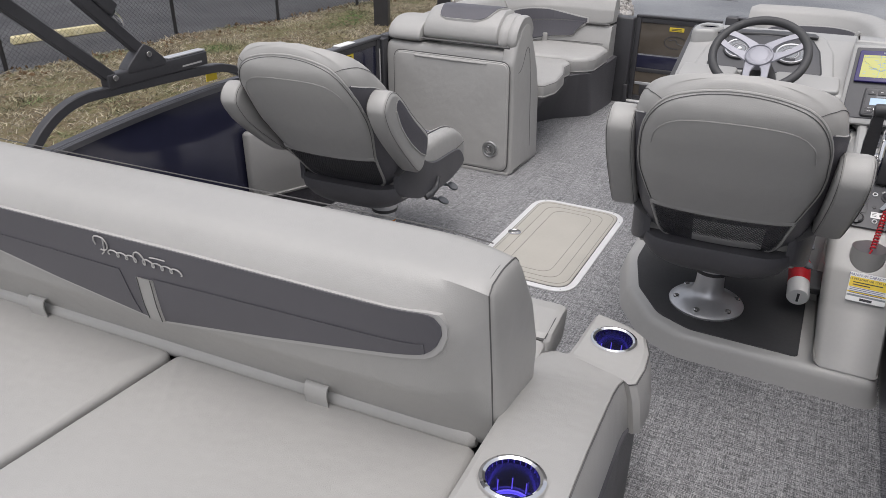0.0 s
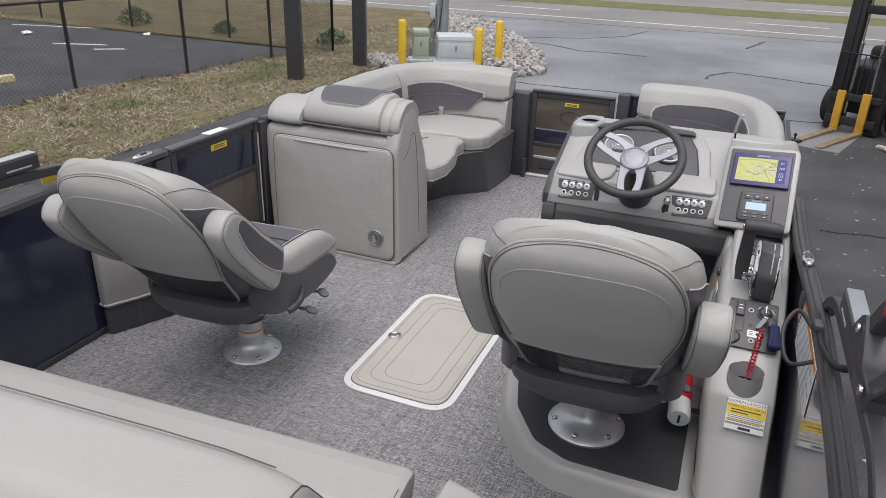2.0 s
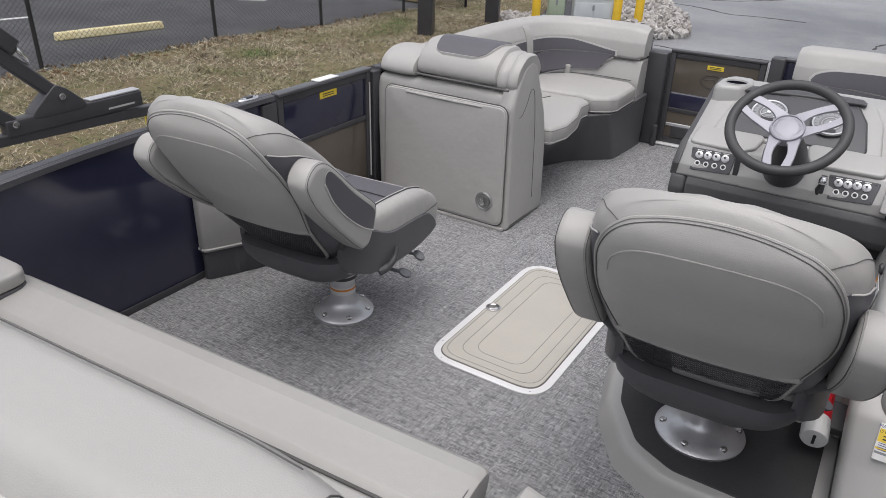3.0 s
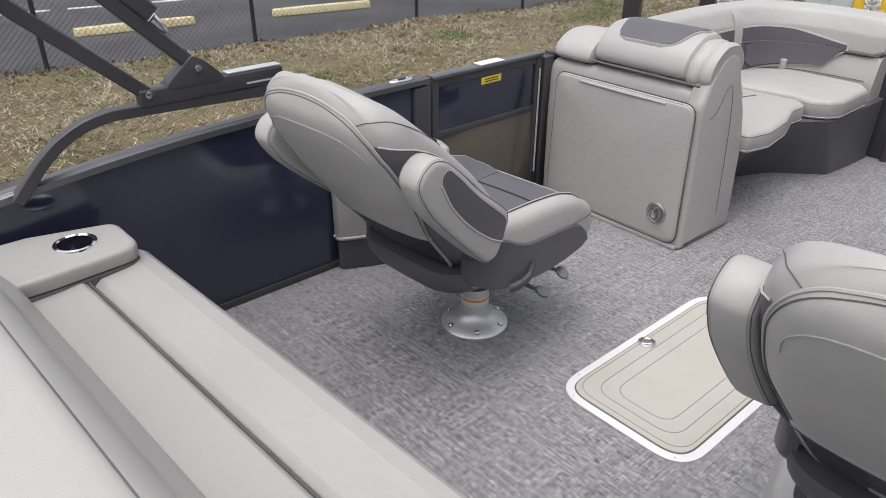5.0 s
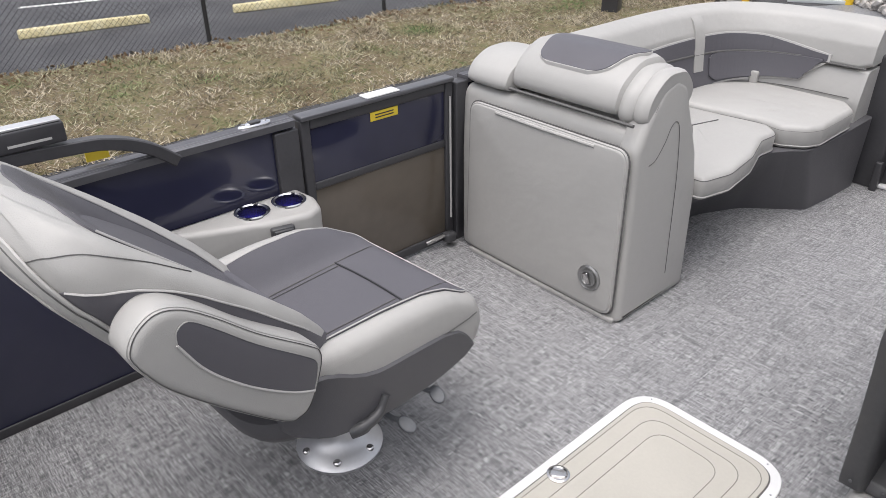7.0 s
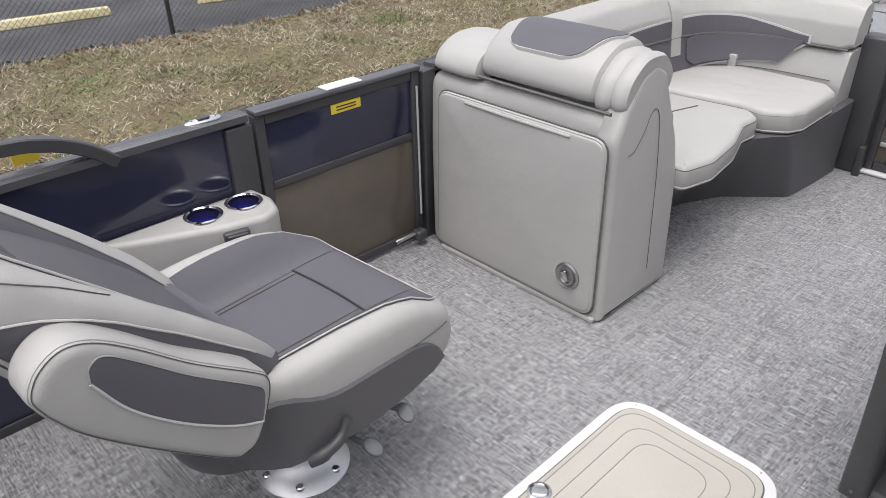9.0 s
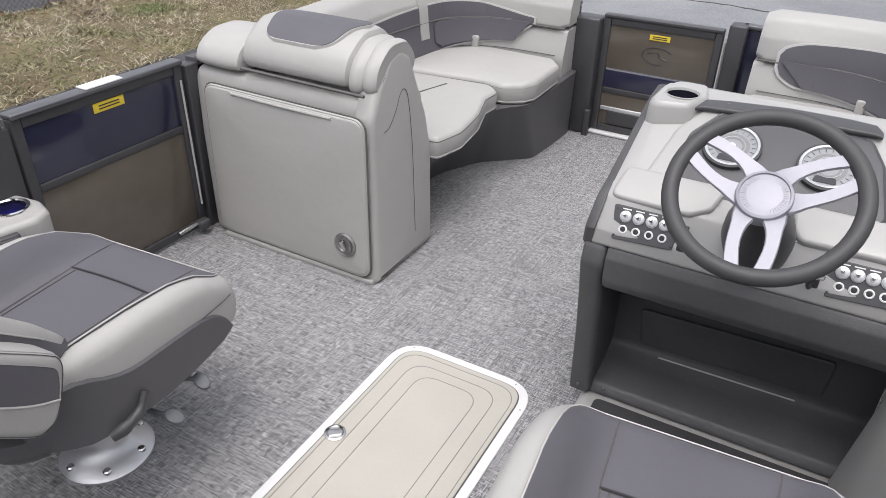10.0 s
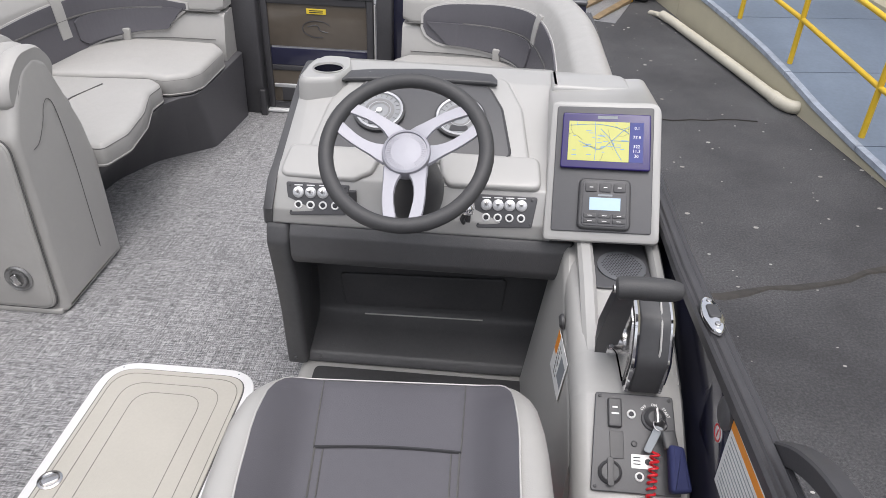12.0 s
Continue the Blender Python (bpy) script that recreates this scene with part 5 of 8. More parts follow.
# stations from its rounded nose to the aft end: inner edge, outer edge, height
STATIONS = [
    (0.712, -1.164, 0.755, -1.178, 0.428), (0.702, -1.168, 0.780, -1.186, 0.430), (0.699, -1.18, 0.815, -1.200, 0.430), (0.697, -1.21, 0.850, -1.224, 0.430),
    (0.695, -1.26, 0.872, -1.282, 0.430), (0.694, -1.32, 0.878, -1.350, 0.430), (0.692, -1.372, 0.874, -1.415, 0.430), (0.680, -1.382, 0.860, -1.428, 0.431),
    (0.650, -1.388, 0.846, -1.422, 0.433), (0.634, -1.415, 0.841, -1.45, 0.438), (0.638, -1.50, 0.844, -1.51, 0.457), (0.652, -1.60, 0.853, -1.60, 0.489),
    (0.668, -1.70, 0.862, -1.70, 0.517), (0.682, -1.80, 0.870, -1.80, 0.540), (0.692, -1.90, 0.878, -1.90, 0.556), (0.703, -2.05, 0.889, -2.05, 0.568), (0.735, -2.55, 0.915, -2.55, 0.572)]
loops, edge = [], []
for k, (xl, yl, xr, yr, z) in enumerate(STATIONS):
    dip = 0.010 if k == 0 else 0.003 if k == 1 else 0.0
    flare = 0.024 * min(1.0, k / 5)
    def across(u, h):
        return (xl + (xr - xl) * u, yl + (yr - yl) * u, h - dip)
    top = [across(u, z + 0.004 * (1 - (2 * u - 1) ** 4)) for u in (0.08, 0.2, 0.35, 0.5, 0.65, 0.8, 0.92)]
    side = [(xr - 0.004, yr, z - 0.002 - dip), (xr, yr, z - 0.010 - dip), (xr + flare * 0.5, yr, z - 0.05), (xr + flare, yr, z - 0.13), (xr + flare * 0.9, yr, z - 0.14)]
    loops.append([(xl + 0.008, yl, z - 0.14), (xl, yl, z - 0.13), (xl, yl, z - 0.014 - dip), (xl + 0.004, yl, z - 0.004 - dip)] + top + side)
    if k > 2:
        edge.append((xr - 0.001, yr, z - 0.004))
arm_top = part("arm_top", loft(loops), VINYL, arm)
drilled(arm_top, [cup_hole(0.779, -1.278, 0.43, 0.050), cup_hole(0.784, -1.957, 0.562, 0.050)])
cup_holder(arm, 0.779, -1.278, 0.434, 0.0475)
cup_holder(arm, 0.784, -1.957, 0.567, 0.0475, lean=pose(0, 0, 0, -4, 0, 0))
seam(edge, arm, 0.0018)
part("side_panel", slab(rounded([(0.72, -1.185), (0.79, -1.20), (0.86, -1.25), (0.875, -1.34), (0.872, -1.50), (0.92, -2.54), (0.74, -2.54), (0.70, -1.90), (0.655, -1.43), (0.71, -1.39)], 0.02, 4), 0.0, 0.305, 0.01), VINYL_BASE, arm, "charcoal vinyl side")

arm = thing("stern_side_console", "light grey vinyl side console with one dark cup holder", "side console")
out_p = rounded([(-1.035, -1.30), (-0.845, -1.295), (-0.825, -1.54), (-0.84, -2.55), (-1.09, -2.55), (-1.10, -1.53)], [0.05, 0.06, 0.04, 0.04, 0.04, 0.06], 5)
port_top_ob = part("arm_top", slab(out_p, 0.455, 0.50, 0.014), VINYL, arm)
drilled(port_top_ob, [cup_hole(-0.962, -1.436, 0.499, 0.050)])
cup_holder(arm, -0.962, -1.436, 0.50, 0.0475, lit=False)
side_ob = part("side_panel", slab(out_p, 0.0, 0.454, 0.01), VINYL_BASE, arm, "charcoal vinyl side")
drilled(side_ob, [cup_hole(-0.962, -1.436, 0.46, 0.052, 0.10)])


# ---- port lounge with its tall back cabinet ----
XZ = Matrix(((0, 0, 1, 0), (1, 0, 0, 0), (0, 1, 0, 0), (0, 0, 0, 1)))     # draws in (y, z), thickens along x
cab = thing("lounge_cabinet", "light grey vinyl lounge back with a latched storage door", "cabinet")
side = rounded([(0.672, 0.0), (0.99, 0.0), (1.02, 0.42), (1.03, 0.64), (0.72, 0.655), (0.695, 0.40)], [0.03, 0.03, 0.05, 0.05, 0.05, 0.3], 5)
body_loops = []
for t, grow in ((0.0, 0.955), (0.012, 0.985), (0.04, 1.0), (0.5, 1.0), (0.96, 1.0), (0.988, 0.985), (1.0, 0.955)):
    body_loops.append([(-1.108 + (0.768 + 0.022 * (0.65 - z) / 0.65) * t - 0.042 * (z / 0.65) * (1 - t) + 0.03 * (1 - t), 0.85 + (y - 0.85) * grow, max(0.0, 0.33 + (z - 0.33) * grow)) for y, z in side])
part("body", loft(body_loops), VINYL, cab)
wing_out = rounded([(0.662, 0.0), (1.055, 0.0), (1.078, 0.38), (1.055, 0.52), (0.96, 0.765), (0.895, 0.802), (0.82, 0.775), (0.745, 0.685), (0.70, 0.60), (0.685, 0.35)], [0.02, 0.03, 0.10, 0.10, 0.05, 0.05, 0.07, 0.08, 0.1, 0.2], 5)
wing_m = Matrix.Translation((-0.30, 0, 0)) @ pose(0, 0, 0, 0, -3.2, 0) @ XZ
part("wing", slab(wing_out, -0.075, 0.0, 0.026, m=wing_m), VINYL, cab, "padded end wing")
bm = bmesh.new()
tube([wing_m @ Vector((y, z, 0.0015)) for y, z in [(p.x, p.y) for p in smooth_path([(0.765, 0.545, 0), (0.80, 0.555, 0), (0.845, 0.60, 0), (0.875, 0.645, 0), (0.905, 0.655, 0), (0.925, 0.61, 0), (0.935, 0.45, 0), (0.93, 0.25, 0), (0.925, 0.10, 0)], 6)]], 0.0011, 5, bm)
part("seam", bm, THREAD_AND_SHADE, cab)
bm = bmesh.new()
tube([wing_m @ Vector((y, z, -0.004)) for y, z in [(p.x, p.y) for p in smooth_path([(0.700, 0.05, 0), (0.715, 0.30, 0), (0.722, 0.55, 0), (0.77, 0.685, 0), (0.835, 0.758, 0), (0.895, 0.778, 0)], 6)]], 0.0018, 5, bm)
part("seam", bm, THREAD_AND_SHADE, cab)
door_m = quad_frame((-1.035, 0.668, 0.028), (-0.325, 0.658, 0.028), (-1.035, 0.693, 0.60))
door_out = rounded([(0.0, 0.0), (0.702, 0.0), (0.682, 0.578), (-0.012, 0.578)], 0.045, 6)
door = part("storage_door", slab(door_out, -0.01, 0.013, 0.009, crown=0.006, m=door_m), VINYL, cab, "padded storage door")
part("door_piping", ribbon(door_out, 0.0055, door_m @ Matrix.Translation((0, 0, 0.004))), VINYL, door)
# dark cord round the door draws the shade of its inset
part("door_shadow_gap", ribbon(inset(door_out if area(door_out) > 0 else door_out[::-1], -0.008), 0.003, door_m @ Matrix.Translation((0, 0, 0.001))), THREAD_AND_SHADE, door)
part("pull_strip", tube([door_m @ Vector(p) for p in ((0.12, 0.566, 0.012), (0.35, 0.566, 0.016), (0.56, 0.566, 0.012))], 0.0055, 8), VINYL, door, "pale pull strip")
latch = part("latch", turned([(0.046, 0.0), (0.046, 0.004), (0.040, 0.008), (0.034, 0.004), (0.001, 0.002)], 32, m=door_m @ Matrix.Translation((0.608, 0.112, 0.0155))), LATCH, door, "round steel twist latch")
part("latch_bezel", turned([(0.030, 0.0), (0.030, 0.007), (0.024, 0.009), (0.020, 0.004), (0.001, 0.004)], 28, m=door_m @ Matrix.Translation((0.608, 0.112, 0.0165))), LATCH, latch)
part("latch_lever", slab(rounded([(-0.008, -0.02), (0.008, -0.02), (0.012, 0.02), (-0.012, 0.02)], 0.006, 3), 0, 0.008, 0.003, m=door_m @ Matrix.Translation((0.605, 0.112, 0.022)) @ pose(0, 0, 0, 0, 0, 25)), STEEL, latch)
part("plinth_strip", rbox(-1.02, -0.32, 0.652, 0.672, 0.0, 0.018, 0.004), VINYL, cab)
# head roll, corner pillow and rolled pads on top
def soft(points, per=5):
    """A closed, evenly curved line through the given points."""
    n = len(points)
    out = []
    for k in range(n):
        a, b, c, d = (Vector(points[(k + q) % n]) for q in (-1, 0, 1, 2))
        for j in range(per):
            t = j / per
            p = 0.5 * ((2 * b) + (c - a) * t + (2 * a - 5 * b + 4 * c - d) * t * t + (3 * b - a - 3 * c + d) * t ** 3)
            out.append((p.x, p.y))
    return out
part("head_roll", loft([[(x, 0.86 + (y - 0.86) * s, 0.72 + (z - 0.72) * s) for y, z in soft([(0.728, 0.690), (0.85, 0.682), (0.985, 0.695), (1.022, 0.762), (0.968, 0.828), (0.90, 0.842), (0.83, 0.833), (0.742, 0.772)])] for x, s in ((-0.895, 0.78), (-0.885, 0.92), (-0.86, 1.0), (-0.62, 1.0), (-0.475, 1.0), (-0.452, 0.95), (-0.440, 0.80))]), VINYL, cab)
crest = [(p.x, p.y) for p in smooth_path([(0.757, 0.793, 0), (0.79, 0.818, 0), (0.84, 0.8435, 0), (0.90, 0.8460, 0), (0.968, 0.8345, 0)], 6)]
def head_patch(grow, lift, mat, name, label=""):
    loops = []
    last = len(crest) - 1
    for k, (y, z) in enumerate(crest):
        u = k / last
        e0, e1 = max(0.0, 1 - u / 0.22), max(0.0, (u - 0.75) / 0.25)
        ends = 0.045 * (1 - math.sqrt(1 - e0 * e0)) + 0.06 * (1 - math.sqrt(max(0.0, 1 - e1 * e1)))
        x0, x1 = -0.800 - 0.035 * u + ends - grow, -0.545 + 0.075 * min(1.0, u * 1.4) - ends + grow
        dy, dz = -lift * 0.6 * (1 - u), lift
        if k in (0, last):
            dy += grow * (1 if k else -1)
        top = [(x0 + (x1 - x0) * j / 10, y + dy, z + dz) for j in range(11)]
        loops.append(top + [(x, yy + 0.002, zz - 0.02) for x, yy, zz in top[::-1]])
    return part(name, loft(loops), mat, cab, label)
head_patch(0.004, 0.003, PIPING, "insert_piping")
head_patch(0.0, 0.0055, VINYL_DARK, "head_insert", "charcoal head insert")
# shade under the overhanging head roll, laid as a dark cord
part("shadow_gap", tube([(-0.88, 0.708, 0.684), (-0.36, 0.70, 0.682)], 0.006, 6), THREAD_AND_SHADE, cab)
part("corner_pillow", loft([[(x, 0.86 + (y - 0.86) * s, 0.70 + (z - 0.70) * s) for y, z in soft([(0.722, 0.664), (0.86, 0.658), (0.995, 0.665), (1.016, 0.72), (0.955, 0.768), (0.88, 0.776), (0.80, 0.766), (0.728, 0.722)])] for x, s in ((-1.115, 0.82), (-1.10, 0.95), (-1.06, 1.0), (-0.95, 1.02), (-0.905, 0.97), (-0.897, 0.85))]), VINYL, cab)
for x0, x1, size in ((-0.452, -0.394, 1.02), (-0.402, -0.345, 0.97)):
    part("end_roll", loft([[(x, 0.88 + (y - 0.88) * s * size, 0.74 + (z - 0.74) * s * size) for y, z in soft([(0.738, 0.675), (0.85, 0.668), (0.968, 0.685), (1.002, 0.742), (0.952, 0.808), (0.885, 0.822), (0.82, 0.812), (0.748, 0.752)])] for x, s in ((x0, 0.88), (x0 + 0.012, 0.97), ((x0 + x1) / 2, 1.0), (x1 - 0.012, 0.98), (x1, 0.90))]), VINYL, cab)


def bow_lounge(name, label, flip):
    """A corner lounge: swept backrest with a charcoal insert over two seat cushions; flip mirrors it to starboard."""
    ob = thing(name, label, "lounge seat")
    fx = (lambda x: 0.335 - x) if flip else (lambda x: x)
    def plan(points):
        return [(fx(x), y) for x, y in points]
    start = 0.98 if not flip else 0.95
    line = [(-1.10, start), (-1.10, 1.35), (-1.09, 1.80), (-1.02, 2.16), (-0.86, 2.36), (-0.62, 2.455), (-0.27, 2.47)]
    path = [Vector((fx(p.x), p.y, 0)) for p in smooth_path([(x, y, 0) for x, y in line], 8)]
    sign = -1 if flip else 1
    def top_at(t):
        return 0.755 + 0.012 * math.sin(t * 3.1)
    # profiles run from the wall (0) into the boat
    def bolster(t):
        z = top_at(t)
        end = min(1.0, (1 - t) / 0.02 + 0.82, t / 0.02 + 0.82)
        pts = rounded([(0.0, 0.55), (0.0, z - 0.02), (0.05, z + 0.005), (0.125, z - 0.02), (0.165, z - 0.10), (0.175, 0.565), (0.15, 0.55)], [0.01, 0.05, 0.05, 0.05, 0.05, 0.02, 0.02], 3)
        return [(sign * (0.08 + (u - 0.08) * end), 0.66 + (v - 0.66) * end) for u, v in pts]
    def lower(t):
        pts = rounded([(0.0, 0.30), (0.0, 0.552), (0.165, 0.552), (0.20, 0.42), (0.205, 0.30)], [0.01, 0.01, 0.03, 0.1, 0.01], 3)
        return [(sign * u, v) for u, v in pts]
    part("bolster", swept(path, bolster), VINYL, ob, "padded top bolster")
    part("back_pad", swept(path, lower), VINYL, ob)
    n = len(path) - 1
    def face(t, v, lift):
        k = t * n
        i = min(int(k), n - 1)
        p = path[i].lerp(path[i + 1], k - i)
        way = (path[min(i + 2, n)] - path[max(i - 1, 0)]).normalized()
        side_way = Vector((way.y, -way.x, 0)) * sign
        z = top_at(t)
        prof = [(0.205, 0.34), (0.203, 0.42), (0.185, 0.50), (0.176, 0.562), (0.174, 0.60), (0.165, z - 0.10), (0.142, z - 0.05), (0.105, z - 0.018)]
        q = v * (len(prof) - 1)
        j = min(int(q), len(prof) - 2)
        u = prof[j][0] + (prof[j + 1][0] - prof[j][0]) * (q - j)
        h = prof[j][1] + (prof[j + 1][1] - prof[j][1]) * (q - j)
        return p + side_way * (u + lift) + Vector((0, 0, h))
    def patch(t0, t1, lo, hi, lift, mat, part_name, text=""):
        loops = []
        m = 120
        for k in range(m + 1):
            s = k / m
            t = t0 + (t1 - t0) * s
            a, b = lo(s), hi(s)
            row = [face(t, a + (b - a) * j / 6, lift) for j in range(7)]
            under = [face(t, a + (b - a) * j / 6, -0.015) for j in range(7)]
            loops.append(row + under[::-1])
        return part(part_name, loft(loops), mat, ob, text)
    # charcoal band that tapers to the bow end
    tip = lambda s: 1 - math.sqrt(max(0.0, 1 - max(0.0, (s - 0.93) / 0.07) ** 2))
    band_lo = lambda s: (0.02 if s < 0.40 else 0.02 + 0.15 * min(1.0, (s - 0.40) / 0.08) + 0.07 * min(1.0, max(0.0, (s - 0.48) / 0.44))) + (0.16 * tip(s) if flip else 0.22 * max(0.0, (s - 0.93) / 0.07))
    band_hi = lambda s: 0.52 + 0.16 * math.sin(math.pi * (0.16 + 0.62 * s)) + (0.07 - 0.12 * tip(s) if flip else -0.07 * max(0.0, (s - 0.75) / 0.25) ** 1.5)
    reach = 0.955 if flip else 0.92
    patch(0.06, reach + 0.005, lambda s: band_lo(s) - 0.015, lambda s: band_hi(s) + 0.015, 0.003, PIPING, "insert_piping", "pale piping round the insert")
    patch(0.065, reach, band_lo, band_hi, 0.006, VINYL_DARK, "insert", "charcoal vinyl insert")
    patch(0.46, reach - 0.008, lambda s: 0.19 + 0.06 * s + 0.20 * max(0.0, (s - 0.90) / 0.10) ** 1.2 + 0.05 * max(0.0, (0.06 - s) / 0.06) ** 2, lambda s: 0.455 + 0.02 * s - 0.05 * max(0.0, (0.06 - s) / 0.06) ** 2, 0.0155, VINYL_DARK, "lumbar_pad", "padded lower half of the insert")
    # dark cord draws the shade in the groove across the insert
    part("insert_fold", tube([face(0.12 + 0.74 * k / 30, 0.47, 0.006) for k in range(31)], 0.005, 6), THREAD_AND_SHADE, ob)
    strap = (0.44, 0.468, 0.45, 0.80) if flip else (0.405, 0.435, 0.28, 0.98)
    patch(strap[0], strap[1], lambda s: strap[2], lambda s: strap[3], 0.010, VINYL, "strap", "light strap over the insert")
    part("seam", tube([face(0.02 + 0.96 * k / 40, 0.17, 0.001) for k in range(41)], 0.002, 5), THREAD_AND_SHADE, ob)
    part("shoulder_gap", tube([face(0.88 + 0.115 * k / 6, 0.43, 0.0) for k in range(7)], 0.005, 6), THREAD_AND_SHADE, ob)
    part("grab_clip", slab(rounded([(-0.018, -0.035), (0.018, -0.035), (0.02, 0.035), (-0.02, 0.035)], 0.012, 3), 0.0, 0.02, 0.006, m=Matrix.Translation(face(0.70, 0.20, 0.0)) @ Vector((0, 1, 0)).to_track_quat("-Z", "Y").to_matrix().to_4x4()), VINYL, ob, "small vinyl grab loop")
    # cushions and base
    chaise = rounded(plan([(-0.93, 1.05), (-0.292, 1.065), (-0.262, 1.20), (-0.288, 1.40), (-0.345, 1.58), (-0.338, 1.685), (-0.40, 1.742), (-0.90, 1.70)]), [0.03, 0.03, 0.12, 0.15, 0.08, 0.05, 0.04, 0.03], 5)
    corner = rounded(plan([(-0.90, 1.715), (-0.46, 1.768), (-0.35, 1.742), (-0.262, 1.80), (-0.234, 1.87), (-0.236, 2.16), (-0.30, 2.245), (-0.40, 2.25), (-0.70, 2.26), (-0.86, 2.10)]), [0.03, 0.06, 0.06, 0.05, 0.05, 0.04, 0.04, 0.05, 0.1, 0.1], 5)
    part("seat_cushion", slab(chaise, 0.335, 0.425, 0.028, crown=0.008), VINYL, ob)
    part("corner_cushion", slab(corner, 0.335, 0.432, 0.028, crown=0.010), VINYL, ob)
    for outline in (chaise, corner):
        o = outline if area(outline) > 0 else outline[::-1]
        part("cushion_piping", tube([(x, y, 0.347) for x, y in inset(o, 0.002)], 0.0035, 6, closed=True), VINYL, ob)
        part("seam", tube([(x, y, 0.408) for x, y in inset(o, 0.002)], 0.0016, 5, closed=True), THREAD_AND_SHADE, ob)
    part("seam", tube([(fx(-0.62), 1.06, 0.434), (fx(-0.60), 1.45, 0.434), (fx(-0.56), 1.62, 0.43)], 0.003, 5), THREAD_AND_SHADE, ob)
    foot = plan([(-1.10, 0.99), (-0.62, 1.0), (-0.60, 1.35), (-0.565, 1.60), (-0.475, 1.795), (-0.36, 1.90), (-0.268, 1.985), (-0.247, 2.20), (-0.236, 2.42), (-1.05, 2.43)])
    brim = plan([(-1.10, 0.99), (-0.335, 1.0), (-0.305, 1.22), (-0.330, 1.45), (-0.352, 1.66), (-0.30, 1.745), (-0.248, 1.80), (-0.232, 2.05), (-0.232, 2.42), (-1.05, 2.43)])
    radii = [0.02, 0.05, 0.2, 0.2, 0.15, 0.12, 0.06, 0.2, 0.03, 0.05]
    low_ring, high_ring = rounded(foot, radii, 6), rounded(brim, radii, 6)
    rings = []
    for z, t in ((0.0, -0.012), (0.012, 0.0), (0.10, 0.20), (0.20, 0.52), (0.29, 0.88), (0.334, 1.0)):
        rings.append([(a[0] + (b[0] - a[0]) * t, a[1] + (b[1] - a[1]) * t, z) for a, b in zip(low_ring, high_ring)])
    part("base", loft(rings), VINYL_BASE, ob, "charcoal vinyl base", angle=60)
    return ob


bow_lounge("port_bow_lounge", "light grey vinyl bow lounge with a charcoal insert", False)
bow_lounge("starboard_bow_lounge", "light grey vinyl bow lounge behind the helm console", True)


# ---- side pod with cup holders by the port chair ----
pod = thing("side_pod", "light grey side pod with two lit cup holders", "side pod")
pod_out = rounded([(-1.128, -0.50), (-1.128, -0.03), (-1.03, -0.02), (-0.955, -0.045), (-0.93, -0.10), (-0.96, -0.22), (-1.03, -0.38), (-1.09, -0.50)], [0.01, 0.02, 0.05, 0.04, 0.04, 0.1, 0.1, 0.02], 5)
o = pod_out if area(pod_out) > 0 else pod_out[::-1]
pod_top = part("pod_body", slab(o, 0.13, 0.455, 0.018), VINYL, pod)
drilled(pod_top, [cup_hole(-1.058, -0.227, 0.454, 0.047), cup_hole(-1.052, -0.102, 0.454, 0.047)])
cup_holder(pod, -1.058, -0.227, 0.455, 0.045)
cup_holder(pod, -1.052, -0.102, 0.455, 0.045)
part("kick_panel", slab(inset(o, 0.012), 0.0, 0.128, 0.006), VINYL_BASE, pod, "charcoal kick panel")
seam([(x, y, 0.145) for x, y in inset(o, -0.001)], pod, 0.004, PIPING, "piping")
bm = bmesh.new()
edge = [Vector((x, y, 0)) for x, y in inset(o, 0.008)]
runs = [p for p in edge if p.x > -1.118 and p.y < -0.03]
for k in range(len(runs) - 1):
    a, b = runs[k], runs[k + 1]
    for j in range(max(1, int((b - a).length / 0.006))):
        t = j / max(1, int((b - a).length / 0.006))
        p = a.lerp(b, t)
        q = a.lerp(b, min(1, t + 0.3))
        tube([(p.x, p.y, 0.01), (q.x, q.y, 0.12)], 0.0009, 3, bm)
        tube([(q.x, q.y, 0.01), (p.x, p.y, 0.12)], 0.0009, 3, bm)
part("mesh_pocket", bm, VINYL_DARK, pod, "dark mesh pocket")
sock_m = Matrix.Translation((-0.950, -0.190, 0.402)) @ pose(0, 0, 0, 0, 0, -14)
sock = part("socket", rbox(-0.014, 0.016, -0.036, 0.036, -0.036, 0.036, 0.007, m=sock_m), BLACK, pod, "black capped socket")
part("socket_cap", rbox(0.014, 0.024, -0.030, 0.030, -0.004, 0.031, 0.004, m=sock_m), BLACK, sock)

# ---- floor hatch ----
hatch = thing("floor_hatch", "beige foam-topped floor hatch in a white frame", "floor hatch")
hx0, hx1, hy0, hy1 = -0.057, 0.408, -0.415, 0.452
ring_out = rounded([(hx0, hy0), (hx1, hy0), (hx1, hy1), (hx0, hy1)], 0.11, 8)
part("frame", slab(ring_out, 0.0005, 0.006, 0.003), WHITE_TRIM, hatch, "white aluminium frame")
lid_out = inset(ring_out, 0.031)
part("gap", slab(inset(ring_out, 0.027), 0.0055, 0.0068, 0.0005, seg=1), THREAD_AND_SHADE, hatch)
for x, y in inset(ring_out, 0.012)[::6]:
    part("rivet", turned([(0.0028, 0.0), (0.0022, 0.0012), (0.0005, 0.0014)], 8, m=Matrix.Translation((x, y, 0.006)), close=False), POLE_GREY, hatch)
lid = part("lid", slab(lid_out, 0.0066, 0.0098, 0.002), EVA, hatch, "beige foam lid")
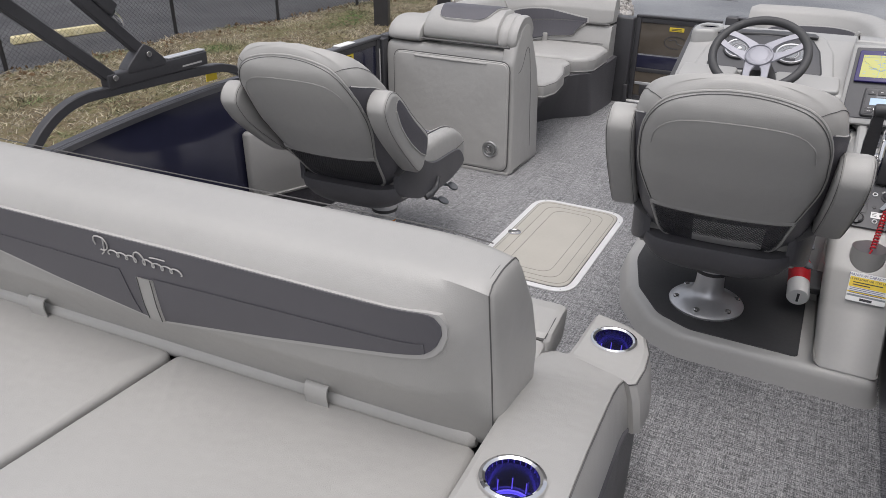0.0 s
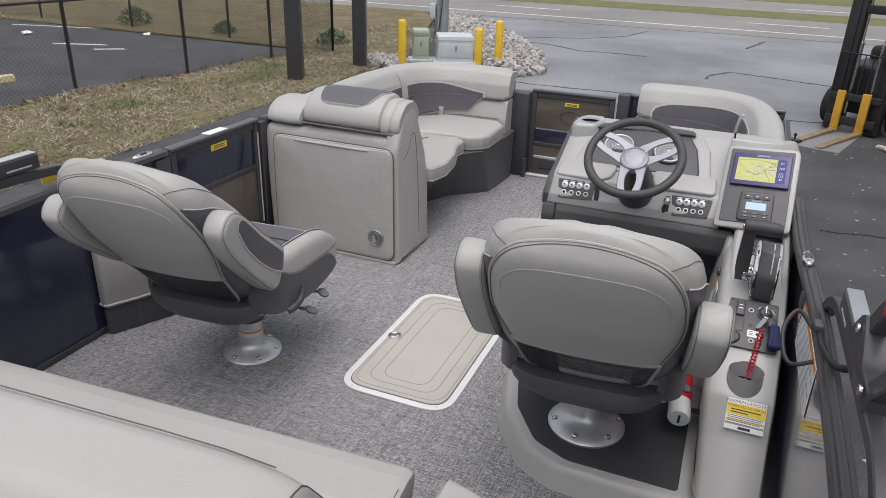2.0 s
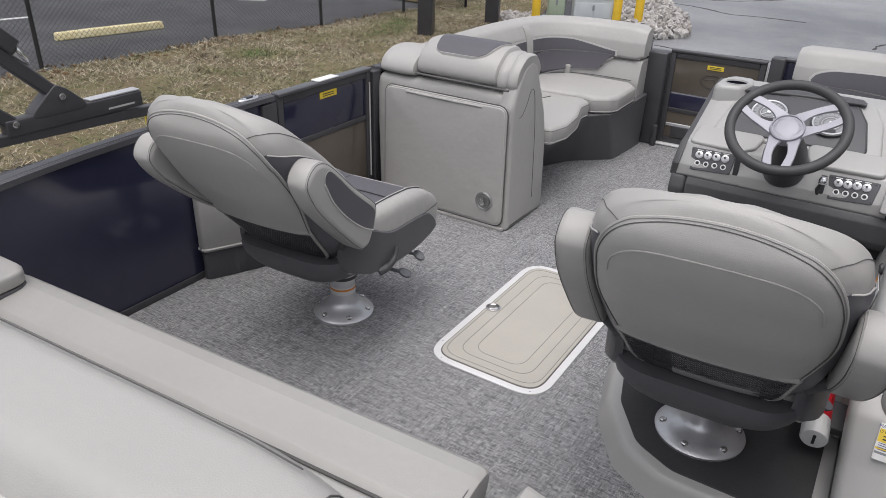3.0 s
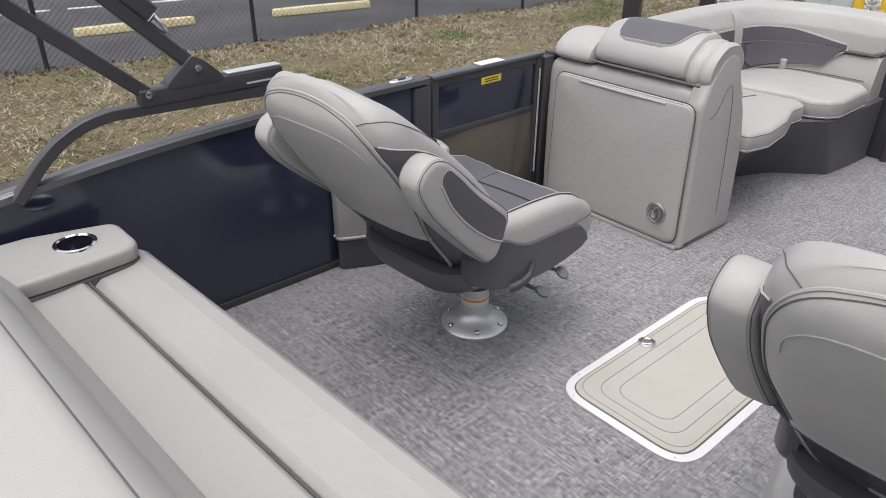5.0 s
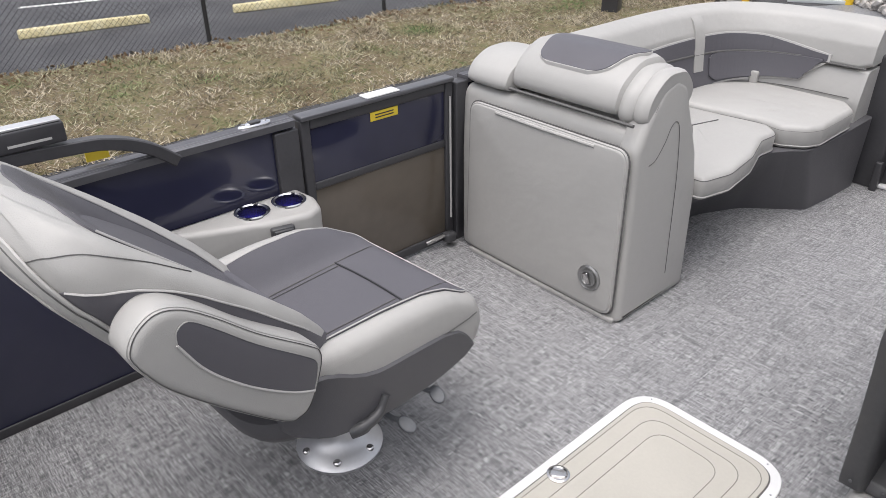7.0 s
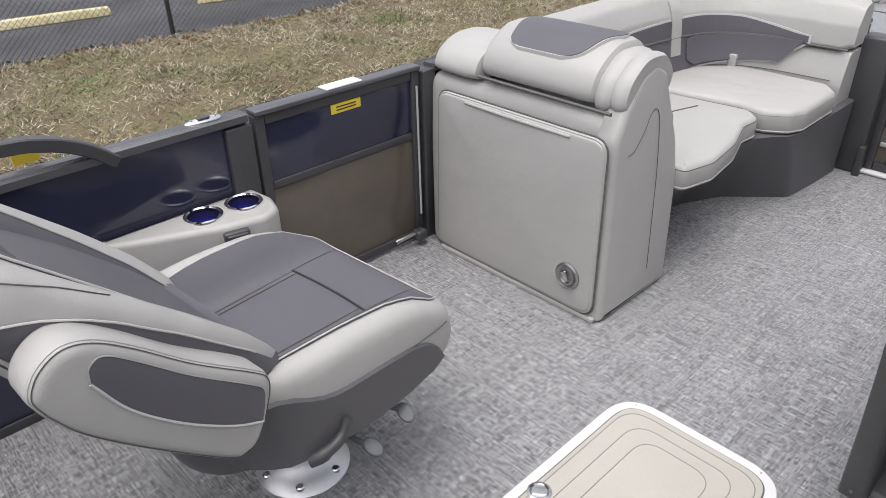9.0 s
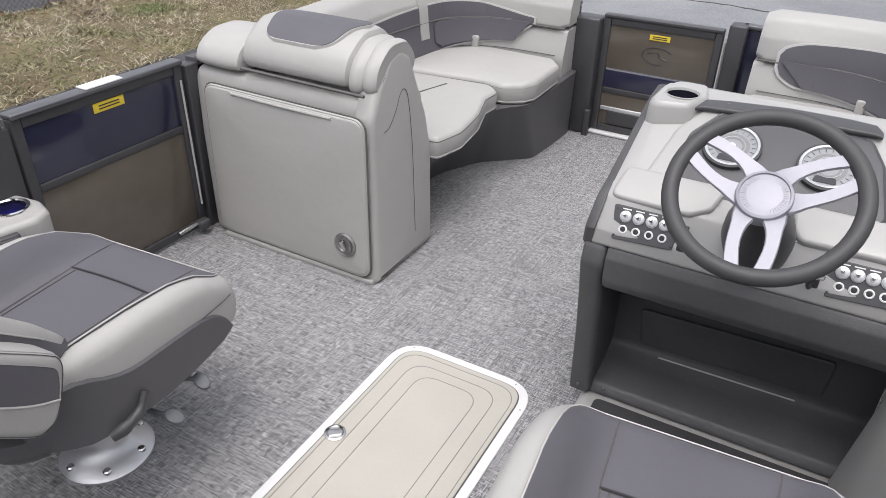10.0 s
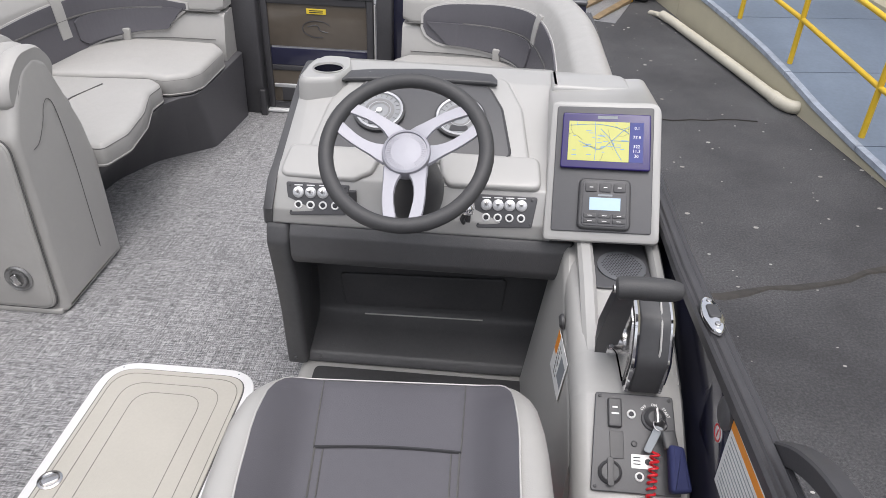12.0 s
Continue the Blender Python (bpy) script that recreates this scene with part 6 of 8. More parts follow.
for d in (0.012, 0.058, 0.104):
    x0, x1 = hx0 + 0.031 + d, hx1 - 0.031 - d
    y0, y1 = hy0 + 0.04 + d * 0.8, hy1 - 0.04 - d * 0.8
    bm = bmesh.new()
    tube([(x, y, 0.0098) for x, y in rounded([(x0, y0), (x1, y0), (x1, y1), (x0, y1)], 0.075 - 0.15 * d, 6)], 0.0013, 5, bm, closed=True)
    part("groove", bm, GROOVE, lid)
m = Matrix.Translation((-0.002, 0.0, 0.0098))
ring = part("latch", turned([(0.030, 0.0), (0.030, 0.003), (0.024, 0.005), (0.021, 0.002), (0.001, 0.001)], 28, m=m), STEEL, hatch, "round steel lift latch")
part("latch_flap", slab(rounded([(-0.012, -0.02), (0.012, -0.02), (0.012, 0.02), (-0.012, 0.02)], 0.008, 3), 0, 0.004, 0.002, m=m @ pose(0, 0, 0.0015, 0, 0, -50)), STEEL, ring)


# ---- captain's chairs ----
def captain_chair(m, recline, label, sticker=False, foot=0.0, booklet=False, flange=0.118, arm_tips=(0, 0), split=0.155):
    ob = thing("captain_chair", label, "chair", m, "captain's chairs")
    # pedestal
    stand = part("pedestal", turned([(0.002, foot), (flange - 0.002, foot), (flange, 0.008 + foot), (flange - 0.008, 0.016 + foot), (flange * 0.73, 0.028 + foot), (0.066, 0.042 + foot), (0.052, 0.062 + foot), (0.048, 0.09 + foot), (0.047, 0.165), (0.056, 0.172), (0.056, 0.28), (0.002, 0.28)], 40, m=Matrix.Translation((0, 0.02, 0))), ALU_PALE, ob, "cast aluminium pedestal")
    for k in range(6):
        a = math.tau * (k + 0.3) / 6
        bolt = turned([(0.011, -0.004), (0.011, 0.003), (0.008, 0.006), (0.002, 0.006)], 12, m=Matrix.Translation((flange * 0.82 * math.cos(a), flange * 0.82 * math.sin(a) + 0.02, 0.022 + foot)))
        part("bolt", bolt, STEEL, stand)
    part("collar", turned([(0.053, 0.158), (0.058, 0.16), (0.058, 0.172), (0.053, 0.174)], 28, m=Matrix.Translation((0, 0.02, 0))), BLACK, stand)
    if sticker:
        part("pedestal_label", turned([(0.0488, 0.092), (0.0486, 0.124)], 28, close=False, m=Matrix.Translation((0, 0.02, 0))), PAPER, stand, "white and orange pedestal label")
        part("label_band", turned([(0.0493, 0.110), (0.0493, 0.118)], 28, close=False, m=Matrix.Translation((0, 0.02, 0))), ORANGE_LABEL, stand)
    part("swivel_plate", slab(rounded([(-0.12, -0.12), (0.12, -0.12), (0.12, 0.12), (-0.12, 0.12)], 0.02, 3), 0.272, 0.290, 0.003), BLACK, ob)
    # seat shell
    def ring(hw, y0, y1, r):
        return rounded([(-hw * 0.80, y0), (hw * 0.80, y0), (hw, (y0 + y1) / 2), (hw * 0.93, y1), (-hw * 0.93, y1), (-hw, (y0 + y1) / 2)], [r * 1.1, r * 1.1, 0.2, r * 0.6, r * 0.6, 0.2], 6)
    shell = []
    for z, hw, y0, y1 in ((0.282, 0.12, -0.20, 0.11), (0.287, 0.165, -0.24, 0.17), (0.300, 0.205, -0.275, 0.23), (0.322, 0.240, -0.295, 0.275), (0.355, 0.262, -0.315, 0.298), (0.385, 0.266, -0.322, 0.302), (0.40, 0.262, -0.32, 0.298)):
        shell.append([(x, y, z + 0.02 * max(0, y) / 0.35 * (1 if z < 0.34 else 0)) for x, y in ring(hw, y0, y1, 0.11)])
    part("seat_shell", loft(shell), VINYL_BASE, ob, "charcoal seat shell")
    # cushion with bolsters that rise towards the back
    def half_width(y):
        hw = float(np.interp(y, [-0.24, -0.20, -0.15, -0.05, 0.10, 0.25, 0.328], [0.232, 0.252, 0.266, 0.276, 0.279, 0.272, 0.258]))
        u = max(0.0, (y - 0.258) / 0.07)
        return hw - 0.05 * (1 - math.sqrt(max(0.0, 1 - u * u)))
    def seat_top(x, y):
        rise = float(np.interp(y, [-0.20, 0.0, 0.12, 0.20, 0.27, 0.33], [0.088, 0.086, 0.078, 0.058, 0.020, 0.0]))
        t = min(1.0, max(0.0, (abs(x) - 0.125) / 0.105))
        return 0.456 + rise * t * t * (3 - 2 * t) - 0.010 * max(0.0, (y - 0.12) / 0.2) ** 2
    def rolled(x, y):
        edge = max(0.0, (abs(x) - half_width(y) + 0.040) / 0.040)
        nose = max(0.0, (y - 0.328 + 0.045) / 0.045)
        d = min(1.0, math.hypot(edge, nose))
        return seat_top(x, y) - 0.040 * (1 - math.sqrt(1 - d * d))
    cushion = []
    rows = span(-0.24, 0.25, 12) + [0.264, 0.279, 0.294, 0.306, 0.316, 0.323, 0.328]
    for y in rows:
        hw = half_width(y)
        across = [hw * k for k in (-1, -0.985, -0.96, -0.93, -0.89, -0.84, -0.76, -0.66, -0.54, -0.42, -0.2, 0, 0.2, 0.42, 0.54, 0.66, 0.76, 0.84, 0.89, 0.93, 0.96, 0.985, 1)]
        cushion.append([(x, y, rolled(x, y)) for x in across] + [(hw + 0.004, y, 0.385), (hw - 0.004, y, 0.350), (-hw + 0.004, y, 0.350), (-hw - 0.004, y, 0.385)])
    part("seat", loft(cushion), VINYL, ob, "light grey seat cushion with raised bolsters")
    def insert_half(y):
        u = max(0.0, (y - 0.254) / 0.058)
        return half_width(min(y, 0.24)) - float(np.interp(y, [-0.22, 0.05, 0.25], [0.064, 0.056, 0.046])) - 0.05 * (1 - math.sqrt(max(0.0, 1 - u * u)))
    loops, rim = [], []
    for y in span(-0.225, 0.244, 12) + [0.259, 0.274, 0.289, 0.301, 0.309, 0.312]:
        w = insert_half(y)
        top = [(w * k, y, rolled(w * k, y) + 0.0045) for k in (-1, -0.9, -0.8, -0.7, -0.6, -0.5, -0.25, 0, 0.25, 0.5, 0.6, 0.7, 0.8, 0.9, 1)]
        loops.append(top + [(x, yy, z - 0.012) for x, yy, z in top[::-1]])
        rim.append(top[-1])
    part("seat_insert", loft(loops), VINYL_DARK, ob, "charcoal seat insert")
    part("insert_piping", tube(rim + [(-x, y, z) for x, y, z in rim[::-1]], 0.0017, 5), PIPING, ob)
    def on_seat(points, r, mat=THREAD_AND_SHADE):
        seam([(x, y, rolled(x, y) + 0.0058) for x, y in points], ob, r, mat)
    for s in (-1, 1):
        on_seat([(s * (0.140 - 0.010 * k / 6), 0.300 - (0.300 - split) * k / 6) for k in range(7)], 0.0015)
        on_seat([(s * (0.128 - 0.014 * k / 8), split - (0.195 + split) * k / 8) for k in range(9)], 0.0020)
        on_seat([(s * (0.113 - 0.012 * k / 8), split - 0.004 - (0.195 + split) * k / 8) for k in range(9)], 0.0014)
        seam([(s * (half_width(y) + 0.004), y, 0.436) for y in span(-0.2, 0.27, 14)], ob, 0.0013)
        skirt = []
        for y in [-0.268, -0.262, -0.25] + span(-0.235, 0.12, 12) + [0.15, 0.18, 0.20, 0.215, 0.23, 0.24, 0.248, 0.253]:
            low = float(np.interp(y, [-0.268, -0.25, -0.18, 0.02, 0.16, 0.22, 0.253], [0.385, 0.362, 0.332, 0.318, 0.326, 0.334, 0.350]))
            high = float(np.interp(y, [-0.268, -0.24, -0.19, -0.15, -0.10, -0.05, 0.10, 0.16, 0.20, 0.225, 0.242, 0.253], [0.455, 0.490, 0.502, 0.490, 0.462, 0.450, 0.444, 0.436, 0.420, 0.400, 0.378, 0.356]))
            w = half_width(max(y, -0.24)) - 0.02 * max(0.0, (-0.24 - y) / 0.028) ** 1.2
            skirt.append([(s * (w + dx), y, z) for dx, z in ((-0.012, low), (0.004, low), (0.009, low + 0.004), (0.010, (low + high) / 2), (0.009, high - 0.004), (0.004, high), (-0.012, high + 0.004))][::s])
        part("side_skirt", loft(skirt), VINYL_BASE, ob, "charcoal side skirt")
    on_seat([(x, split + 0.006 * (1 - (x / 0.128) ** 2)) for x in span(-0.130, 0.130, 8)], 0.0030, MESH_THREAD)
    # hand levers on the starboard side
    for y, z, turn in ((0.10, 0.290, -10), (0.0, 0.262, 15)):
        lever = part("lever", tube([(0.17, y - 0.02, z + 0.02), (0.25, y, z), (0.272, y + 0.01, z - 0.005)], [0.007, 0.007, 0.006], 8), LEVER, ob, "dark grey adjustment lever")
        part("paddle", slab([(0.025 * math.cos(t), 0.017 * math.sin(t)) for t in (math.tau * k / 20 for k in range(20))], -0.005, 0.005, 0.004, m=Matrix.Translation((0.286, y + 0.015, z - 0.008)) @ pose(0, 0, 0, 20, 25, turn)), LEVER, lever)
    if not booklet:
        part("recline_handle", tube(smooth_path([(0.272, -0.135, 0.325), (0.288, -0.11, 0.335), (0.292, -0.07, 0.35), (0.29, -0.045, 0.385)], 4), [0.016] * 5 + [0.013] * 4 + [0.010] * 4, 10), BLACK, ob, "black recline handle")
    # back, in its own leaning frame: x across, y up the back, z to the rear
    turned_up = Matrix(((1, 0, 0, 0), (0, 0, -1, 0), (0, 1, 0, 0), (0, 0, 0, 1)))
    lean = Matrix.Translation((0, -0.205, 0.40)) @ pose(0, 0, 0, recline, 0, 0) @ turned_up
    TOP = 0.703
    def width(h):
        if h > 0.54:
            u = (h - 0.54) / (TOP - 0.54)
            return 0.2415 * max(0.0, 1 - u ** 2.6) ** (1 / 2.4) + 0.002
        return float(np.interp(h, [-0.02, 0.04, 0.10, 0.18, 0.28, 0.40, 0.48, 0.54], [0.186, 0.206, 0.221, 0.235, 0.246, 0.2505, 0.2485, 0.2435]))
    def control(h):
        w = width(h)
        deep = float(np.interp(h, [-0.02, 0.08, 0.18, 0.30, 0.43, 0.56, 0.66, 0.71], [0.120, 0.155, 0.150, 0.130, 0.102, 0.070, 0.046, 0.030]))
        mid = float(np.interp(h, [0.30, 0.45, 0.58, 0.70], [-0.046, -0.050, -0.056, -0.046]))
        k = min(1.0, w / 0.16)
        flare = float(np.interp(h, [-0.02, 0.10, 0.50, 0.62], [0.0, 0.014, 0.014, 0.0]))
        bulge = float(np.interp(h, [-0.02, 0.06, 0.20, 0.40, 0.56, 0.66, 0.71], [0.034, 0.056, 0.068, 0.078, 0.072, 0.056, 0.036]))
        q = math.sqrt(max(0.02, 1 - (max(0.0, h - 0.61) / 0.095) ** 2))
        core = float(np.interp(h, [0.56, 0.68], [0.010, -0.016]))
        row = [(0.0, bulge), (w * 0.42, bulge - 0.003), (w * 0.76, bulge - 0.012), (w * 0.94, bulge - 0.034), (w + flare * 0.45, 0.006), (w + flare, -deep * 0.45), (w - 0.006 * k + flare, -deep * 0.82), (w - 0.026 * k + flare * 0.5, -deep), (w - 0.052 * k, -deep * 0.93), (w - 0.076 * k, (mid - deep) * 0.52), (w - 0.105 * k, mid - 0.006), (w * 0.28, mid), (0.0, mid)]
        return [(x, core + (c - core) * q) for x, c in row]
    def on_back(h, s, lift=0.0):
        """A point of the back's skin: s runs from the rear's middle (0) round the starboard side to the front's middle (12)."""
        row = control(h)
        at = lambda k: row[k] if 0 <= k <= 12 else ((-row[-k][0], row[-k][1]) if k < 0 else (-row[24 - k][0], row[24 - k][1]))
        i = min(int(s), 11)
        t = s - i
        a, b, c, d = (Vector((*at(k), 0)) for k in (i - 1, i, i + 1, i + 2))
        p = 0.5 * ((2 * b) + (c - a) * t + (2 * a - 5 * b + 4 * c - d) * t * t + (3 * b - a - 3 * c + d) * t ** 3)
        g = 0.5 * ((c - a) + 2 * (2 * a - 5 * b + 4 * c - d) * t + 3 * (3 * b - a - 3 * c + d) * t * t)
        n = Vector((-g.y, g.x, 0))
        n = -n.normalized() if n.length > 1e-9 else Vector((0, 1, 0))
        if n.dot(p - Vector((0, 0.0, 0))) < 0 and s < 7:
            n = -n
        if s >= 7 and n.y > 0:
            n = -n
        return Vector((p.x + n.x * lift, h, p.y + n.y * lift))
    def side_of(x, h):
        """The s at which the rear skin lies x from the middle."""
        lo, hi = 0.0, 4.0
        for k in range(22):
            m_ = (lo + hi) / 2
            lo, hi = (m_, hi) if on_back(h, m_).x < x else (lo, m_)
        return lo
    def rear_at(x, h, lift):
        p = on_back(h, side_of(abs(x), h), lift)
        return lean @ Vector((math.copysign(p.x, x) if x else 0.0, p.y, p.z))
    flip = lambda p: Vector((-p.x, p.y, p.z))
    heights = span(-0.02, 0.60, 26) + [0.615, 0.63, 0.645, 0.658, 0.670, 0.680, 0.688, 0.694, 0.698, 0.701, 0.7028]
    half_row = span(0.0, 12.0, 48)
    sections = []
    for h in heights:
        right = [on_back(h, s) for s in half_row]
        sections.append([lean @ p for p in right] + [lean @ flip(p) for p in right[-2:0:-1]])
    part("backrest", loft(sections), VINYL, ob, "light grey padded backrest with side bolsters", angle=60)
    # charcoal lining between the bolsters
    lining = []
    for h in span(0.07, 0.60, 18) + [0.62, 0.635, 0.648, 0.657]:
        edge_s = 8.25 + 2.3 * max(0.0, (h - 0.60) / 0.057) ** 2
        top = [on_back(h, edge_s + (12.0 - edge_s) * k / 12, 0.0035) for k in range(13)]
        low_row = [on_back(h, edge_s + (12.0 - edge_s) * k / 12, -0.010) for k in range(13)]
        lining.append([lean @ p for p in top] + [lean @ flip(p) for p in top[-2::-1]] + [lean @ flip(p) for p in low_row] + [lean @ p for p in low_row[-2::-1]])
    part("bolster_lining", loft(lining), VINYL_DARK, ob, "charcoal lining between the bolsters", angle=60)
    for s in (1, -1):
        rim_line = [on_back(h, 8.25, 0.004) for h in span(0.08, 0.60, 20)]
        part("lining_piping", tube([lean @ (p if s > 0 else flip(p)) for p in rim_line], 0.0022, 5), PIPING, ob)
        mark = smooth_path([(0.030, 0.560, 0), (0.045, 0.575, 0), (0.055, 0.552, 0), (0.070, 0.570, 0), (0.085, 0.556, 0), (0.105, 0.565, 0)], 4)
        if s > 0:
            part("stitched_emblem", tube([lean @ on_back(p.y, 12.0 - p.x * 14, 0.0042) for p in mark], 0.0014, 4), PIPING, ob, "pale stitched emblem")
    PANEL = [(0.014, 0.02), (0.016, 0.085), (0.025, 0.130), (0.045, 0.158), (0.085, 0.172), (0.15, 0.181), (0.235, 0.193), (0.31, 0.211), (0.38, 0.226), (0.44, 0.231), (0.50, 0.2275), (0.545, 0.223), (0.58, 0.216), (0.61, 0.205), (0.635, 0.190), (0.655, 0.170), (0.669, 0.146), (0.680, 0.112), (0.687, 0.075), (0.691, 0.035), (0.692, 0.010)]
    def panel_half(h):
        return float(np.interp(h, [a for a, b in PANEL], [b for a, b in PANEL]))
    # charcoal side gusset that wraps the lower back
    def front_seam(h):
        return float(np.interp(h, [-0.02, 0.05, 0.10, 0.20, 0.34, 0.44, 0.49, 0.54, 0.576, 0.598], [8.2, 7.6, 6.3, 6.1, 5.9, 5.6, 5.3, 4.6, 3.7, 2.9]))
    gusset = []
    for h in span(-0.018, 0.46, 20) + [0.48, 0.50, 0.52, 0.54, 0.56, 0.576, 0.588, 0.598]:
        last = front_seam(h)
        row = [on_back(h, last * k / 22, 0.0022) for k in range(23)] + [on_back(h, last, -0.006)]
        gusset.append([lean @ p for p in row] + [lean @ flip(p) for p in row[:0:-1]])
    part("back_gusset", loft(gusset), VINYL_DARK, ob, "charcoal side gusset", angle=60)
    for s in (1, -1):
        line = [on_back(h, front_seam(h), 0.0028) for h in span(0.16, 0.598, 26)]
        part("gusset_piping", tube([lean @ (p if s > 0 else flip(p)) for p in line], 0.0019, 6), PIPING, ob)
        join = smooth_path([(0.650, side_of(panel_half(0.650), 0.650), 0), (0.648, 3.6, 0), (0.632, 4.6, 0), (0.595, 5.5, 0), (0.535, 6.3, 0), (0.46, 6.8, 0)], 5)
        path = [on_back(p.x, p.y, 0.0008) for p in join]
        part("bolster_seam", tube([lean @ (p if s > 0 else flip(p)) for p in path], 0.0010, 5), THREAD_AND_SHADE, ob)
    # padded rear panel, narrowing to the pocket at its foot
    pad_rows = []
    for h in span(0.235, 0.58, 16) + [0.595, 0.61, 0.623, 0.635, 0.646, 0.655, 0.663, 0.669, 0.675, 0.680, 0.684, 0.687, 0.690, 0.692]:
        w = panel_half(h)
        xs = [w * k for k in (-1, -0.99, -0.97, -0.93, -0.86, -0.75, -0.6, -0.4, -0.2, 0, 0.2, 0.4, 0.6, 0.75, 0.86, 0.93, 0.97, 0.99, 1)]
        puff = lambda x: 0.0035 + 0.0075 * min(1.0, max(0.0, (w - abs(x)) / 0.035)) ** 0.5 * min(1.0, max(0.0, (0.696 - h) / 0.035)) ** 0.5
        pad_rows.append([rear_at(x, h, puff(x)) for x in xs] + [rear_at(x, h, -0.004) for x in xs[::-1]])
    rear_pad = part("rear_panel", loft(pad_rows), VINYL, ob, "light grey rear panel", angle=60)
    rim = [(w, h) for h, w in PANEL if h >= 0.235]
    loop = [(p.x, p.y) for p in smooth_path([(x, h, 0) for x, h in rim], 4)]
    across_rim = loop + [(-x, h) for x, h in loop[::-1]]
    part("panel_piping", tube([rear_at(x, h, 0.0045) for x, h in across_rim], 0.0034, 6), VINYL, rear_pad)
    part("panel_seam", tube([rear_at(x * 0.978, h - 0.004 * (h > 0.55), 0.0074) for x, h in across_rim], 0.0013, 5), THREAD_AND_SHADE, rear_pad)
    arc = smooth_path([(-0.194, 0.520, 0), (-0.180, 0.580, 0), (-0.125, 0.622, 0), (0.0, 0.634, 0), (0.125, 0.622, 0), (0.180, 0.580, 0), (0.194, 0.520, 0)], 6)
    part("stitch_line", tube([rear_at(p.x, p.y, 0.0112) for p in arc], 0.0016, 5), VINYL, rear_pad)
    # mesh pocket across the foot of the rear panel
    pocket_rows = []
    for h in (0.014, 0.016, 0.025, 0.035, 0.045, 0.065, 0.085, 0.115, 0.15, 0.18, 0.21, 0.235):
        w = panel_half(h) - 0.006
        xs = [w * k / 8 for k in range(-8, 9)]
        pocket_rows.append([rear_at(x, h, 0.0045) for x in xs] + [rear_at(x, h, -0.002) for x in xs[::-1]])
    part("pocket_lining", loft(pocket_rows), VINYL_BASE, rear_pad, "dark pocket lining", angle=60)
    foot_line = [(w, h) for h, w in PANEL if h <= 0.24][::-1]
    u_line = [(p.x, p.y) for p in smooth_path([(x, h, 0) for x, h in foot_line] + [(-x, h, 0) for x, h in foot_line[::-1]], 3)]
    part("pocket_rim", tube([rear_at(x, h, 0.0055) for x, h in u_line], 0.0052, 7), VINYL, rear_pad, "light grey pocket rim")
    part("pocket_band", loft([[rear_at(x, 0.235 + dz, lift) for dz, lift in ((-0.012, 0.001), (-0.012, 0.009), (-0.006, 0.0125), (0.006, 0.0125), (0.013, 0.010), (0.013, 0.001))] for x in span(-0.191, 0.191, 16)]), VINYL, rear_pad)
    part("band_seam", tube([rear_at(x, 0.230, 0.0128) for x in span(-0.186, 0.186, 16)], 0.0012, 4), THREAD_AND_SHADE, rear_pad)
    bm = bmesh.new()
    for k in range(-46, 47):
        for s in (-1, 1):
            pts = []
            for j in range(0, 44):
                z = 0.018 + j * 0.005
                x = k * 0.0088 + s * (z - 0.12) * 0.60
                if z < 0.226 and abs(x) < panel_half(z) - 0.005:
                    pts.append((x, z))
            if len(pts) > 1:
                tube([rear_at(*pts[0], 0.0075), rear_at(*pts[len(pts) // 2], 0.0085), rear_at(*pts[-1], 0.0075)], 0.0012, 3, bm)
    if booklet:
        rows = [[rear_at(x, h, 0.0062) for x in span(-0.070, 0.128, 8)] + [rear_at(x, h, 0.0048) for x in span(0.128, -0.070, 8)] for h in span(0.045, 0.190, 6)]
        part("booklet", loft(rows), PIPING, rear_pad, "pale booklet in the mesh pocket")
    part("pocket_mesh", bm, VINYL_BASE, rear_pad, "open mesh netting")
    # front of the backrest
    for h in (0.26, 0.46):
        line = [on_back(h, 10.9 + 1.1 * k / 4, 0.0045) for k in range(5)]
        seam([lean @ p for p in line] + [lean @ flip(p) for p in line[-2::-1]], ob, 0.002)
    # arms: padded loops that slope forward, with a charcoal insert in the outer face
    leaf = [(p.x, p.y) for p in smooth_path([(-0.540, 0.755, 0), (-0.550, 0.790, 0), (-0.532, 0.824, 0), (-0.496, 0.843, 0), (-0.455, 0.832, 0), (-0.405, 0.792, 0), (-0.333, 0.722, 0), (-0.240, 0.646, 0), (-0.217, 0.618, 0), (-0.220, 0.580, 0), (-0.250, 0.512, 0), (-0.280, 0.493, 0), (-0.318, 0.506, 0), (-0.428, 0.612, 0), (-0.505, 0.698, 0), (-0.540, 0.755, 0)], 5)][:-1]
    crown_edge = [(p.x, p.y) for p in smooth_path([(-0.478, 0.776, 0), (-0.474, 0.800, 0), (-0.453, 0.808, 0), (-0.415, 0.776, 0), (-0.345, 0.706, 0), (-0.256, 0.630, 0), (-0.236, 0.606, 0), (-0.238, 0.578, 0), (-0.248, 0.546, 0)], 4)]
    lower_edge = [(p.x, p.y) for p in smooth_path([(-0.248, 0.546, 0), (-0.300, 0.574, 0), (-0.375, 0.634, 0), (-0.440, 0.706, 0), (-0.478, 0.776, 0)], 5)]
    pad = crown_edge + lower_edge[1:-1]
    leaf_way = leaf if area(leaf) > 0 else leaf[::-1]
    for s, tip in ((-1, arm_tips[0]), (1, arm_tips[1])):
        spin = Matrix.Translation((0, -0.27, 0.55)) @ pose(0, 0, 0, tip, 0, 0) @ Matrix.Translation((0, 0.27, -0.55))
        arm_m = spin @ Matrix(((0, 0, s, s * 0.288), (1, 0, 0, 0), (0, 1, 0, 0), (0, 0, 0, 1)))
